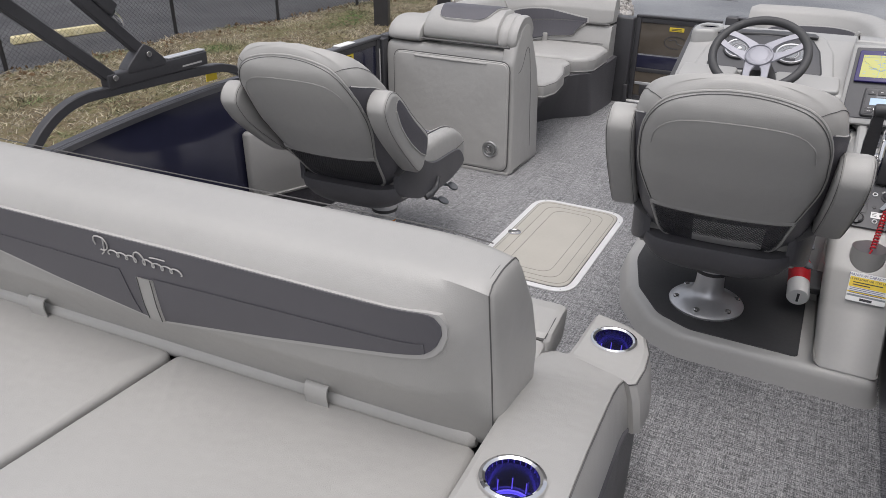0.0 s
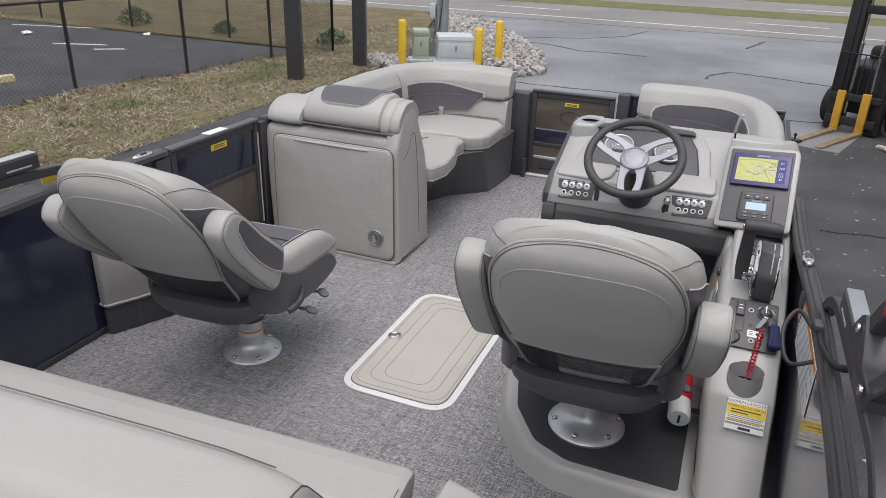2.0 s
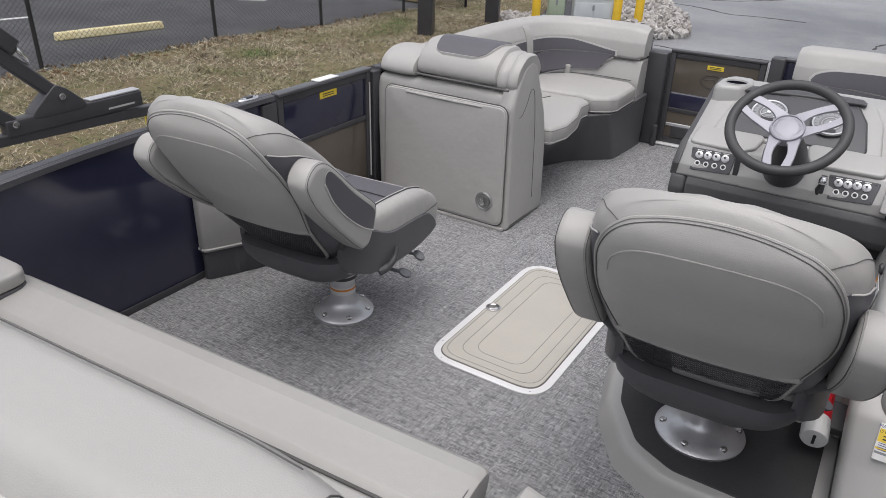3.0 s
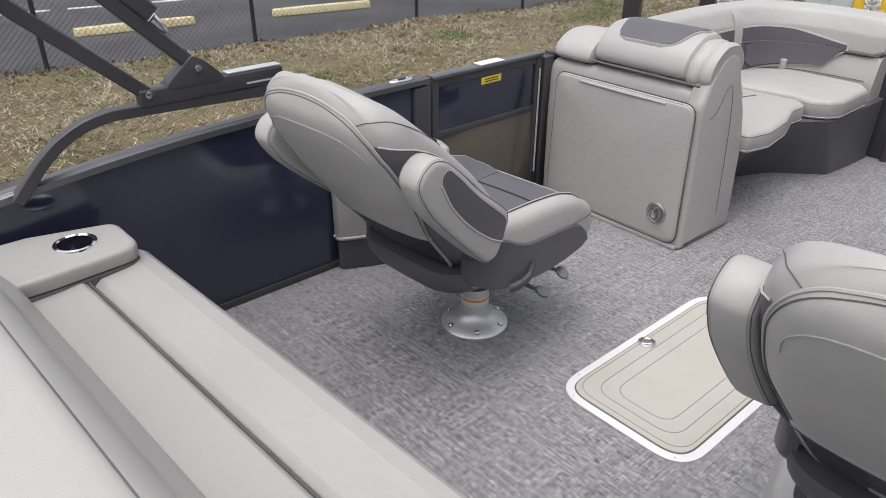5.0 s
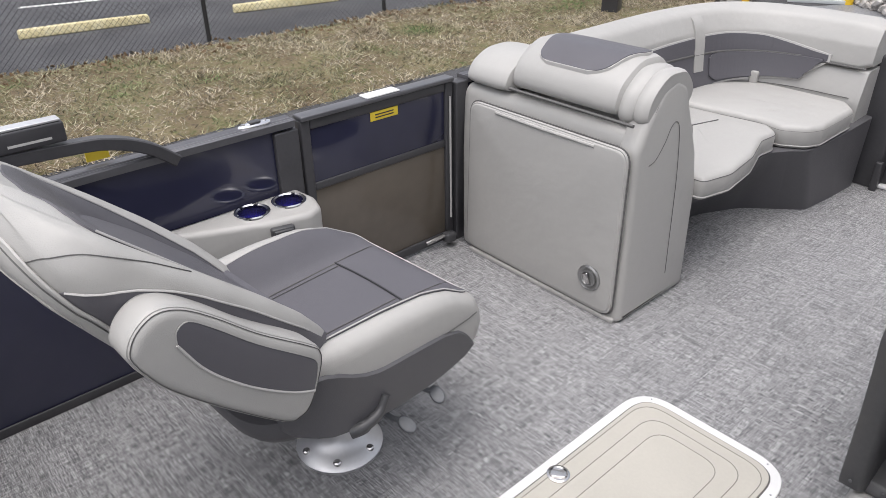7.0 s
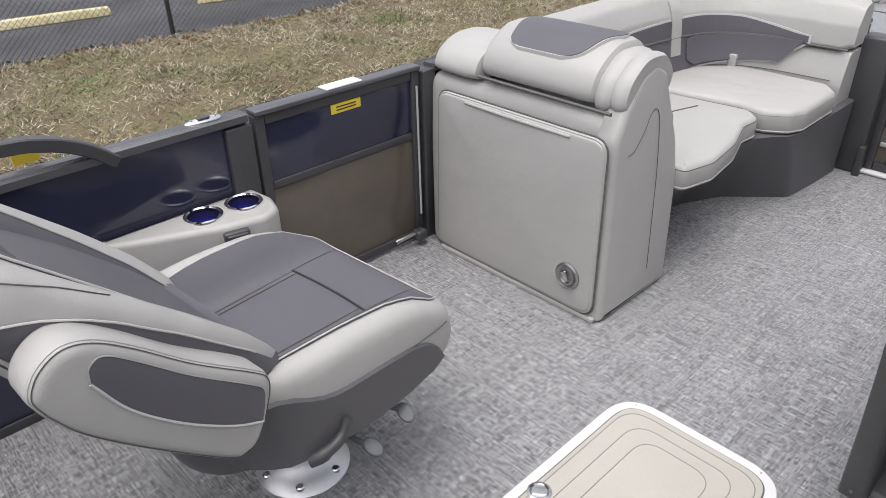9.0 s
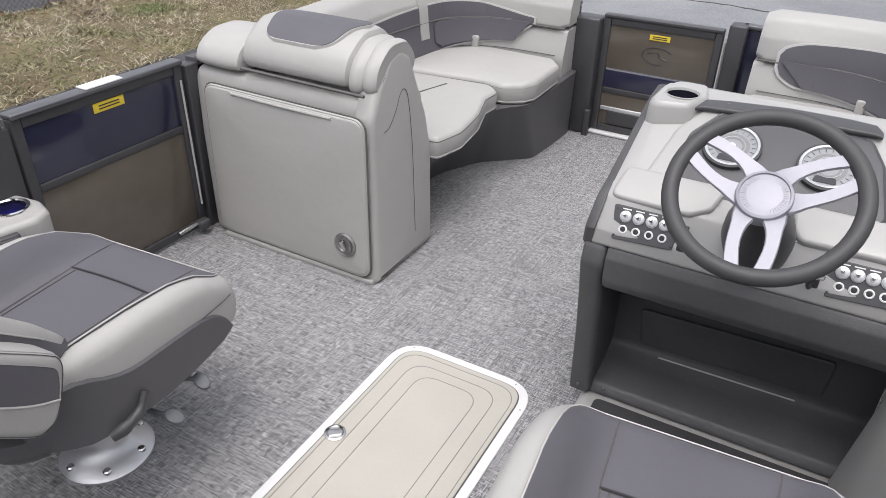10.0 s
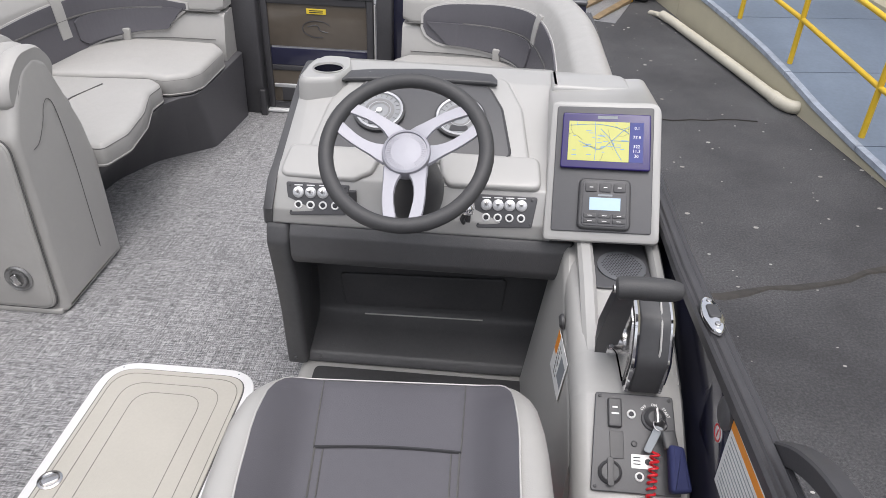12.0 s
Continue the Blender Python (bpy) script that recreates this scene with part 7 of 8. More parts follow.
        arm_ob = part("armrest", slab(leaf, -0.040, 0.040, 0.021, m=arm_m, r0=0.021, seg=5), VINYL, ob, "light grey padded armrest")
        part("arm_insert", slab(pad, 0.03, 0.0425, 0.004, crown=0.002, m=arm_m), VINYL_DARK, arm_ob, "charcoal arm insert")
        part("insert_piping", tube([arm_m @ Vector((y, z, 0.0415)) for y, z in lower_edge], 0.0026, 6), PIPING, arm_ob)
        part("insert_seam", tube([arm_m @ Vector((y, z, 0.0420)) for y, z in crown_edge], 0.0011, 4), VINYL, arm_ob)
        for face in (-1, 1):
            part("arm_seam", tube([arm_m @ Vector((y, z, face * 0.034)) for y, z in inset(leaf_way, 0.0050)], 0.0009, 4, closed=True), THREAD_AND_SHADE, arm_ob)
            part("arm_piping", tube([arm_m @ Vector((y, z, face * 0.029)) for y, z in inset(leaf_way, 0.0025)], 0.0011, 4, closed=True), VINYL, arm_ob)
        part("hinge", tube([(s * 0.215, -0.265, 0.47), (s * 0.275, -0.285, 0.53)], 0.020, 10), BLACK, arm_ob)
    return ob


captain_chair(pose(-0.485, -0.365, 0.0, 0, 0, 4), 35, "light grey and charcoal captain's chair, reclined, on a pedestal", True, arm_tips=(6, 0))
captain_chair(pose(0.902, -0.385, 0.0635, 0, 0, 3.2), 35, "light grey and charcoal helm chair on an aluminium pedestal", foot=0.026, booklet=True, flange=0.130, arm_tips=(-4, 7), split=0.122)


# ---- helm ----
platform = thing("helm_platform", "light grey fibreglass helm platform with a black mat", "platform")
p_out = rounded([(0.525, 0.63), (0.525, -0.10), (0.60, -0.38), (0.72, -0.56), (0.85, -0.625), (1.47, -0.632), (1.47, 0.63)], [0.06, 0.3, 0.15, 0.12, 0.12, 0.06, 0.06], 6)
o = p_out if area(p_out) > 0 else p_out[::-1]
part("step", loft([[(x, y, z) for x, y in inset(o, d)] for z, d in ((0.0, -0.004), (0.012, 0.0), (0.06, 0.012), (0.078, 0.020), (0.086, 0.034))]), GEL_SHADE, platform)
m_out = rounded([(0.585, 0.412), (0.590, -0.13), (0.655, -0.36), (0.76, -0.515), (0.88, -0.572), (1.225, -0.572), (1.225, 0.412)], [0.02, 0.3, 0.12, 0.1, 0.1, 0.02, 0.02], 6)
part("mat", slab(m_out, 0.084, 0.0895, 0.003), RUBBER, platform, "black ribbed mat")

console = thing("helm_console", "light grey gelcoat helm console with a black knee panel", "helm console")
dash_prof = rounded([(0.372, 0.588), (0.350, 0.602), (0.352, 0.640), (0.392, 0.712), (0.440, 0.732), (0.690, 0.868), (0.765, 0.880), (0.915, 0.835), (0.925, 0.0), (0.64, 0.0), (0.64, 0.588)], [0.008, 0.012, 0.02, 0.02, 0.03, 0.04, 0.03, 0.05, 0.01, 0.01, 0.01], 4)
loops = []
for x, s, q in ((0.512, 0.935, 0.02), (0.516, 0.97, 0.008), (0.530, 0.994, 0), (0.56, 1.0, 0), (1.14, 1.0, 0), (1.20, 1.0, 0)):
    loops.append([(x + 0.028 * max(0, z - 0.6) / 0.28 * (x < 0.6), 0.65 + (y - 0.65) * s, (0.5 + (z - 0.5) * s) if z > 0.01 else 0.0) for y, z in dash_prof])
dash = part("dash", loft(loops), GEL, console, "moulded grey dash")
# gauge panel on the sloping face
g_m = quad_frame((0.640, 0.470, 0.7515), (1.095, 0.462, 0.7565), (0.640, 0.700, 0.876))
g_out = rounded([(0.008, 0.0), (0.455, 0.0), (0.425, 0.15), (0.385, 0.225), (0.075, 0.225), (0.02, 0.14)], [0.02, 0.02, 0.05, 0.04, 0.04, 0.05], 5)
surround = rounded([(-0.050, -0.020), (0.505, -0.022), (0.478, 0.16), (0.43, 0.262), (0.045, 0.262), (-0.02, 0.15)], [0.02, 0.02, 0.06, 0.04, 0.05, 0.08], 6)
part("moulded_surround", slab(surround, -0.03, 0.0035, 0.011, m=g_m), GEL, dash)
panel = part("gauge_panel", slab(g_out, -0.002, 0.0065, 0.002, m=g_m), DASH, console, "charcoal gauge panel")
part("panel_edge", tube([g_m @ Vector((x, y, 0.0052)) for x, y in g_out], 0.0035, 5, closed=True), BLACK, panel)
def gauge(x, y):
    m = g_m @ Matrix.Translation((x, y, 0.0065)) @ Matrix.Diagonal((1.12, 1.12, 1.0, 1.0))
    g = part("gauge", turned([(0.058, 0.0), (0.058, 0.010), (0.053, 0.013), (0.049, 0.008)], 36, m=m, close=False), BLACK, console, "round gauge with a black bezel")
    part("dial", turned([(0.051, 0.006), (0.0495, 0.0075), (0.032, 0.007), (0.001, 0.007)], 36, m=m, close=False), DIAL, g, "pale dial")
    part("dial_rim", turned([(0.0535, 0.0128), (0.0515, 0.0142), (0.0485, 0.0125), (0.048, 0.008)], 36, m=m, close=False), ALU_PALE, g, "bright inner rim")
    part("dial_step", turned([(0.0265, 0.0082), (0.0255, 0.0092), (0.0245, 0.0082)], 32, m=m, close=False), ALU_PALE, g)
    part("dial_ring", turned([(0.034, 0.0078), (0.020, 0.0079)], 32, m=m, close=False), GAUGE_DARK, g)
    part("boss", disc(0.007, 0.008, 0.012, 14, m=m), PAPER, g)
    part("needle", bar([m @ Vector((0, 0, 0.011)), m @ Vector((-0.022, -0.020, 0.011))], 0.0016, 0.001, up=(0, -0.5, 0.86)), PAPER, g)
    bm = bmesh.new()
    for k in range(17):
        a = radians(-45 + 270 * k / 16)
        bar([m @ Vector((0.038 * math.cos(a), 0.038 * math.sin(a), 0.0082)), m @ Vector((0.046 * math.cos(a), 0.046 * math.sin(a), 0.0082))], 0.0009, 0.0006, bm, up=(0, -0.5, 0.86))
    part("graduation", bm, INK, g)
    part("lcd_window", slab(rounded([(-0.022, -0.040), (0.022, -0.040), (0.018, -0.024), (-0.018, -0.024)], 0.004, 2), 0.0076, 0.0086, 0.0005, m=m, seg=1), INK, g)
gauge(0.118, 0.118)
gauge(0.322, 0.112)
lip_m = quad_frame((0.545, 0.398, 0.7175), (1.175, 0.392, 0.7235), (0.545, 0.452, 0.7475))
for pts in ([(-0.006, -0.010), (0.180, -0.014), (0.220, 0.012), (0.240, 0.085), (0.008, 0.085)], [(0.404, -0.012), (0.626, -0.008), (0.618, 0.085), (0.374, 0.085), (0.386, 0.016)]):
    part("moulded_pad", slab(rounded(pts, 0.024, 6), -0.014, 0.005, 0.009, m=lip_m), GEL, dash)
# hood over the gauges
hood = [(0.008, 0.004), (0.085, 0.005), (0.09, 0.014), (0.06, 0.022), (0.006, 0.019)]
part("hood", loft([[(x, 0.655 + y * s - 0.012 * abs(x - 0.85) / 0.19, 0.852 + z * s + lift) for y, z in rounded(hood, 0.008, 3)] for x, s, lift in ((0.648, 0.45, 0.006), (0.665, 0.85, 0.004), (0.72, 1.0, 0.003), (0.85, 1.05, 0.006), (0.98, 1.0, 0.010), (1.035, 0.85, 0.014), (1.05, 0.45, 0.018))]), BLACK, console, "black anti-glare hood")
# cup recess at the port corner
boss_out = rounded([(0.540, 0.600), (0.640, 0.622), (0.668, 0.700), (0.655, 0.790), (0.572, 0.795), (0.545, 0.720)], [0.03, 0.03, 0.03, 0.03, 0.04, 0.08], 5)
boss = part("cup_boss", loft([[(x, y, z - 0.10 * max(0.0, 0.655 - y)) for x, y in inset(boss_out if area(boss_out) > 0 else boss_out[::-1], d)] for z, d in ((0.80, -0.004), (0.868, 0.0), (0.876, 0.003), (0.881, 0.009))]), GEL, dash, "raised corner with a cup recess")
drilled(boss, [cup_hole(0.606, 0.690, 0.880, 0.040, 0.09)])
drilled(dash, [cup_hole(0.606, 0.690, 0.880, 0.040, 0.07)])
cup_m = Matrix.Translation((0.606, 0.690, 0.880))
part("cup_rim", turned([(0.0405, -0.004), (0.0425, 0.0015), (0.040, 0.0025), (0.0375, -0.003)], 30, m=cup_m, close=False), GEL, dash, "moulded cup rim")
part("cup_liner", turned([(0.0385, -0.004), (0.0375, -0.058)], 30, m=cup_m, close=False), STEEL_DARK, dash, "dark cup liner")
part("cup_floor", disc(0.0395, -0.066, -0.060, 28, 0.0003, m=cup_m), BLACK, dash)
# switch panels
def switch_panel(x0, x1, skew):
    m = quad_frame((x0, 0.3555, 0.628), (x1, 0.3555 - 0.002, 0.634), (x0, 0.389, 0.70))
    w = x1 - x0
    out = rounded([(0.008, -0.004), (w - 0.004, 0.0), (w + skew, 0.073), (0.0 - skew * 0.3, 0.077)], 0.006, 3)
    pnl = part("switch_panel", slab(out, 0.0, 0.006, 0.002, m=m), DASH, console, "charcoal switch panel")
    for k in range(4):
        cx = 0.030 + (w - 0.06) * k / 3
        sw = part("toggle", turned([(0.0135, 0.005), (0.0135, 0.009), (0.010, 0.011), (0.006, 0.011), (0.005, 0.014)], 20, m=m @ Matrix.Translation((cx, 0.052, 0))), ALU_PALE, pnl, "chrome toggle switch")
        part("bat", tube([m @ Vector((cx, 0.052, 0.012)), m @ Vector((cx - 0.001, 0.060, 0.026))], [0.0035, 0.0045], 8), STEEL, sw)
        rs = part("reset_button", turned([(0.010, 0.005), (0.010, 0.008), (0.0075, 0.0095), (0.006, 0.008)], 18, m=m @ Matrix.Translation((cx, 0.022, 0)), close=False), PAPER, pnl)
        part("button_centre", disc(0.006, 0.0055, 0.0085, 14, 0.001, m=m @ Matrix.Translation((cx, 0.022, 0))), INK, rs)
        part("text_line", rbox(cx - 0.010, cx + 0.010, 0.068, 0.0705, 0.0061, 0.0066, m=m), PAPER, pnl)
    for px, py in ((0.012, 0.006), (w - 0.008, 0.008), (w - 0.006, 0.066), (0.008, 0.068)):
        part("screw", disc(0.0035, 0.005, 0.0075, 10, m=m @ Matrix.Translation((px, py, 0))), BLACK, pnl)
switch_panel(0.562, 0.712, 0.004)
switch_panel(1.015, 1.158, 0.008)
mid_m = quad_frame((0.735, 0.357, 0.622), (0.985, 0.357, 0.627), (0.735, 0.395, 0.70))
part("column_panel", slab(rounded([(0.0, 0.0), (0.25, 0.0), (0.225, 0.092), (0.025, 0.092)], 0.012, 4), 0.0, 0.006, 0.003, m=mid_m), DASH, console, "charcoal column panel")
part("tilt_lever", tube([(0.992, 0.358, 0.632), (0.988, 0.338, 0.655), (1.000, 0.318, 0.690)], 0.006, 8), BLACK, console)
part("lever_knob", turned([(0.004, -0.012), (0.013, -0.008), (0.014, 0.006), (0.009, 0.014), (0.001, 0.015)], 18, m=Matrix.Translation((1.001, 0.316, 0.693))), CHROME, console, "chrome lever knob")
for x in (0.716, 0.990):
    part("slot", rbox(x, x + 0.018, 0.352, 0.362, 0.625, 0.70, 0.002, m=Matrix.Translation((0, 0.0, 0))), BLACK, console)
# steering wheel
HUB = Vector((0.866, 0.251, 0.852))
w_m = quad_frame(HUB, HUB + Vector((1, 0.0, 0.035)), HUB + Vector((0, 0.788, 0.616)))
wheel = part("steering_wheel", tube([w_m @ Vector((0.169 * math.cos(t), 0.169 * math.sin(t), 0.022)) for t in (math.tau * k / 56 for k in range(56))], 0.0165, 12, closed=True), WHEEL, console, "black-rimmed steering wheel with silver spokes")
for centre in (151, 30, 271.5):
    for side in (-1, 1):
        a = radians(centre + side * 8.8)
        b = radians(centre + side * 36)
        u = Vector((math.cos(a), math.sin(a), 0))
        v = Vector((-u.y, u.x, 0))
        root = Vector((0.040 * math.cos(b), 0.040 * math.sin(b), 0))
        tip = Vector((0.160 * math.cos(a), 0.160 * math.sin(a), 0))
        loops = []
        for t, wd, h in ((0.0, 0.024, 0.006), (0.14, 0.0205, 0.010), (0.26, 0.0160, 0.012), (0.38, 0.0138, 0.013), (0.52, 0.0130, 0.0145), (0.65, 0.0132, 0.016), (0.82, 0.0142, 0.018), (1.0, 0.0150, 0.020)):
            p = root.lerp(tip, t) + v * side * 0.009 * math.sin(math.pi * t)
            loops.append([w_m @ (p + v * wd * k + Vector((0, 0, h + dz))) for k, dz in ((-1, 0.0), (-0.85, 0.005), (0.85, 0.005), (1, 0.0), (0.85, -0.004), (-0.85, -0.004))])
        part("spoke", loft(loops), SILVER, wheel, "satin silver spoke")
hub = part("hub", turned([(0.051, -0.012), (0.053, 0.010), (0.050, 0.020), (0.045, 0.022), (0.044, 0.0185), (0.012, 0.0215), (0.001, 0.022)], 40, m=w_m), SILVER, wheel, "silver ribbed hub cap")
bm = bmesh.new()
for k in range(48):
    a = math.tau * k / 48
    tube([w_m @ Vector((r * math.cos(a), r * math.sin(a), 0.0205)) for r in (0.032, 0.042)], 0.0004, 4, bm)
part("hub_ribs", bm, SILVER, hub)
part("column", turned([(0.066, -0.225), (0.072, -0.16), (0.066, -0.11), (0.052, -0.06), (0.040, -0.014), (0.002, -0.012)], 28, m=w_m, close=False), BLACK, wheel, "black steering column boot")

# display pod
f_m = quad_frame((1.196, 0.325, 0.648), (1.423, 0.307, 0.664), (1.194, 0.525, 0.877))
pod_out = rounded([(-0.018, -0.022), (0.248, -0.022), (0.245, 0.318), (-0.012, 0.318)], [0.012, 0.015, 0.03, 0.015], 5)
o = pod_out if area(pod_out) > 0 else pod_out[::-1]
pod_loops = [[f_m @ Vector((x, y, z)) for x, y in inset(o, d)] for z, d in ((0.0, 0.008), (-0.003, 0.002), (-0.012, 0.0))]
rear = []
for x, y in o:
    p = f_m @ Vector((x, y, -0.012))
    rear.append(Vector((p.x * 0.985 + 0.02, max(p.y + 0.05, 0.695 + (0.04 if y > 0.2 else 0.02)), p.z - 0.012 * (y > 0.2))))
pod_loops.append([a.lerp(b, 0.9) for a, b in zip(pod_loops[-1], rear)])
pod_loops.append(rear)
pod = part("display_pod", loft(pod_loops), GEL, console, "moulded grey display pod")
plate = part("face_plate", slab(rounded([(0.0, 0.0), (0.228, 0.0), (0.226, 0.302), (0.002, 0.302)], 0.006, 3), 0.0, 0.004, 0.002, m=f_m), DASH, pod, "charcoal face plate")
shelf_out = rounded([(1.19, 0.64), (1.392, 0.64), (1.384, 0.752), (1.30, 0.757), (1.19, 0.757)], [0.005, 0.02, 0.035, 0.05, 0.005], 5)
part("rear_shelf", slab(shelf_out, 0.60, 0.886, 0.012), GEL, console)
s_m = f_m @ Matrix.Translation((0.004, -0.011, 0))
d_m = f_m @ Matrix.Translation((0.001, -0.005, 0)) @ Matrix.Diagonal((1.03, 0.91, 1.0, 1.0))
screen = part("chart_display", slab(rounded([(0.010, 0.160), (0.216, 0.157), (0.214, 0.292), (0.012, 0.294)], 0.006, 3), 0.004, 0.016, 0.003, m=s_m), SCREEN_FRAME, console, "lit chart display with an indigo bezel")
part("screen", slab([(0.026, 0.178), (0.166, 0.176), (0.166, 0.272), (0.027, 0.273)], 0.0155, 0.0166, 0.0002, seg=1, m=s_m), MAP, screen, "lit yellow chart")
part("data_bar", slab([(0.167, 0.176), (0.198, 0.175), (0.198, 0.272), (0.167, 0.272)], 0.0155, 0.0165, 0.0002, seg=1, m=s_m), INK_BLUE, screen)
rnd = random.Random(3)
bm = bmesh.new()
for k in range(9):
    x, y = rnd.uniform(0.03, 0.15), rnd.uniform(0.182, 0.265)
    way = rnd.uniform(0, math.tau)
    walk_line = [(x, y)]
    for q in range(4):
        way += rnd.uniform(-0.6, 0.6)
        walk_line.append((min(0.164, max(0.028, walk_line[-1][0] + 0.013 * math.cos(way))), min(0.270, max(0.179, walk_line[-1][1] + 0.013 * math.sin(way)))))
    tube([s_m @ Vector((u, v, 0.0166)) for u, v in walk_line], 0.0004, 4, bm)
part("chart_track", bm, MAP_LINE, screen)
bm = bmesh.new()
for pts in (((0.03, 0.262), (0.09, 0.266), (0.14, 0.258), (0.165, 0.245)), ((0.088, 0.178), (0.090, 0.22), (0.086, 0.272)), ((0.05, 0.225), (0.08, 0.21), (0.10, 0.205), (0.125, 0.225), (0.15, 0.25), (0.165, 0.262)), ((0.10, 0.255), (0.125, 0.228), (0.135, 0.205), (0.15, 0.18)), ((0.125, 0.227), (0.165, 0.226)), ((0.045, 0.262), (0.047, 0.272))):
    tube([s_m @ Vector((p.x, p.y, 0.0167)) for p in smooth_path([(a, b, 0) for a, b in pts], 4)], 0.0007, 4, bm)
part("chart_road", bm, MAP_INK, screen)
for k in range(26):
    cx, cy, ln = rnd.uniform(0.032, 0.15), rnd.uniform(0.185, 0.268), rnd.uniform(0.006, 0.014)
    bm = rbox(cx, cx + ln, cy, cy + 0.0014, 0.0165, 0.0169, m=s_m)
    part("chart_name", bm, MAP_INK, screen)
for k, text in enumerate(("0.1", "77.8", "322", "11.3", "30")):
    writing(text, 0.0105, s_m @ Matrix.Translation((0.183, 0.258 - (0.0, 0.022, 0.044, 0.055, 0.067)[k], 0.0167)), PAPER, screen, depth=0.0002)
part("maker_mark", rbox(0.092, 0.138, 0.2795, 0.2865, 0.0160, 0.0164, m=s_m), POLE_GREY, screen, "grey plain maker's mark")
stereo = part("stereo", slab(rounded([(0.056, 0.012), (0.174, 0.010), (0.172, 0.142), (0.058, 0.144)], 0.016, 5), 0.004, 0.015, 0.006, m=d_m), BLACK, console, "black marine stereo")
part("inner_face", slab(rounded([(0.066, 0.020), (0.165, 0.019), (0.163, 0.135), (0.067, 0.136)], 0.010, 4), 0.0145, 0.0168, 0.001, m=d_m), DASH, stereo)
part("display", slab([(0.082, 0.060), (0.150, 0.0595), (0.150, 0.092), (0.082, 0.0925)], 0.0165, 0.0178, 0.0002, seg=1, m=d_m), LCD, stereo, "lit pale blue display")
part("maker_mark", rbox(0.100, 0.132, 0.0965, 0.1015, 0.0166, 0.0170, m=d_m), POLE_GREY, stereo)
for k in range(3):
    b = part("button", slab(rounded([(0.072 + 0.031 * k, 0.107), (0.098 + 0.031 * k, 0.107), (0.098 + 0.031 * k, 0.130), (0.072 + 0.031 * k, 0.130)], 0.003, 2), 0.0165, 0.0195, 0.001, m=d_m), BLACK, stereo)
    part("mark", rbox(0.081 + 0.031 * k, 0.089 + 0.031 * k, 0.1175, 0.1195, 0.0195, 0.0198, m=d_m), PAPER, b)
    for j in range(2):
        b = part("button", slab(rounded([(0.070 + 0.032 * k, 0.026 + 0.014 * j), (0.098 + 0.032 * k, 0.026 + 0.014 * j), (0.098 + 0.032 * k, 0.037 + 0.014 * j), (0.070 + 0.032 * k, 0.037 + 0.014 * j)], 0.002, 2), 0.0165, 0.0188, 0.001, m=d_m), BLACK, stereo)
        part("mark", rbox(0.079 + 0.032 * k, 0.089 + 0.032 * k, 0.0308 + 0.014 * j, 0.0322 + 0.014 * j, 0.0188, 0.0191, m=d_m), PAPER, b)

# knee panel
knee = [(0.368, 0.596), (0.356, 0.560), (0.360, 0.515), (0.410, 0.478), (0.575, 0.455), (0.592, 0.31), (0.588, 0.165), (0.545, 0.145), (0.440, 0.118), (0.420, 0.088), (0.63, 0.088), (0.63, 0.596)]
part("knee_panel", loft([[(x, y, z) for y, z in rounded(knee, [0.01, 0.02, 0.025, 0.03, 0.02, 0.06, 0.04, 0.06, 0.02, 0.01, 0.0, 0.0], 4)] for x in (0.562, 0.80, 1.01, 1.236)]), BLACK_SOFT, console, "black moulded knee panel")
cheek = rounded([(0.352, 0.60), (0.336, 0.55), (0.362, 0.44), (0.388, 0.30), (0.408, 0.088), (0.63, 0.088), (0.63, 0.60)], [0.02, 0.04, 0.06, 0.1, 0.02, 0.01, 0.01], 5)
part("cheek_panel", slab(cheek, -0.058, 0.0, 0.016, m=Matrix.Translation((0.5655, 0, 0)) @ XZ), BLACK_SOFT, console, "black side panel")
lip = [(0.42, 0.598), (0.352, 0.600), (0.338, 0.575), (0.337, 0.515), (0.352, 0.486), (0.42, 0.476)]
part("knee_lip", loft([[(x + (0.02 * (0.60 - z) / -0.12 if x > 1.2 else 0.0), 0.40 + (y - 0.40) * q, 0.54 + (z - 0.54) * q) for y, z in rounded(lip, [0.005, 0.012, 0.02, 0.03, 0.02, 0.005], 4)] for x, q in ((0.567, 0.96), (0.574, 1.0), (0.90, 1.0), (1.236, 1.0), (1.254, 0.97), (1.260, 0.88))]), BLACK_SOFT, console, "black padded lip under the dash")
trim_out = [(0.358, 0.592), (0.348, 0.640), (0.390, 0.706), (0.440, 0.724), (0.690, 0.858), (0.765, 0.870), (0.90, 0.828), (0.91, 0.0), (0.60, 0.0), (0.60, 0.588)]
def trim_loop(dx, d):
    return [(0.512 + 0.028 * max(0.0, z - 0.6) / 0.28 + dx, y, z) for y, z in inset(trim_out if area(trim_out) > 0 else trim_out[::-1], d)]
part("side_trim", loft([trim_loop(0.012, 0.0), trim_loop(-0.006, 0.0), trim_loop(-0.011, 0.004)]), BLACK_SOFT, console, "black side trim")
box_m = quad_frame((0.645, 0.592, 0.185), (1.115, 0.592, 0.20), (0.645, 0.592, 0.30))
part("glove_door", slab(rounded([(0.0, 0.0), (0.47, 0.0), (0.48, 0.115), (-0.01, 0.115)], 0.012, 4), 0.0, 0.010, 0.004, m=box_m), BLACK_SOFT, console)
part("light_strip", tube([(0.704, 0.574, 0.163), (1.06, 0.574, 0.170)], 0.0022, 6), PIPING, console, "thin pale strip")
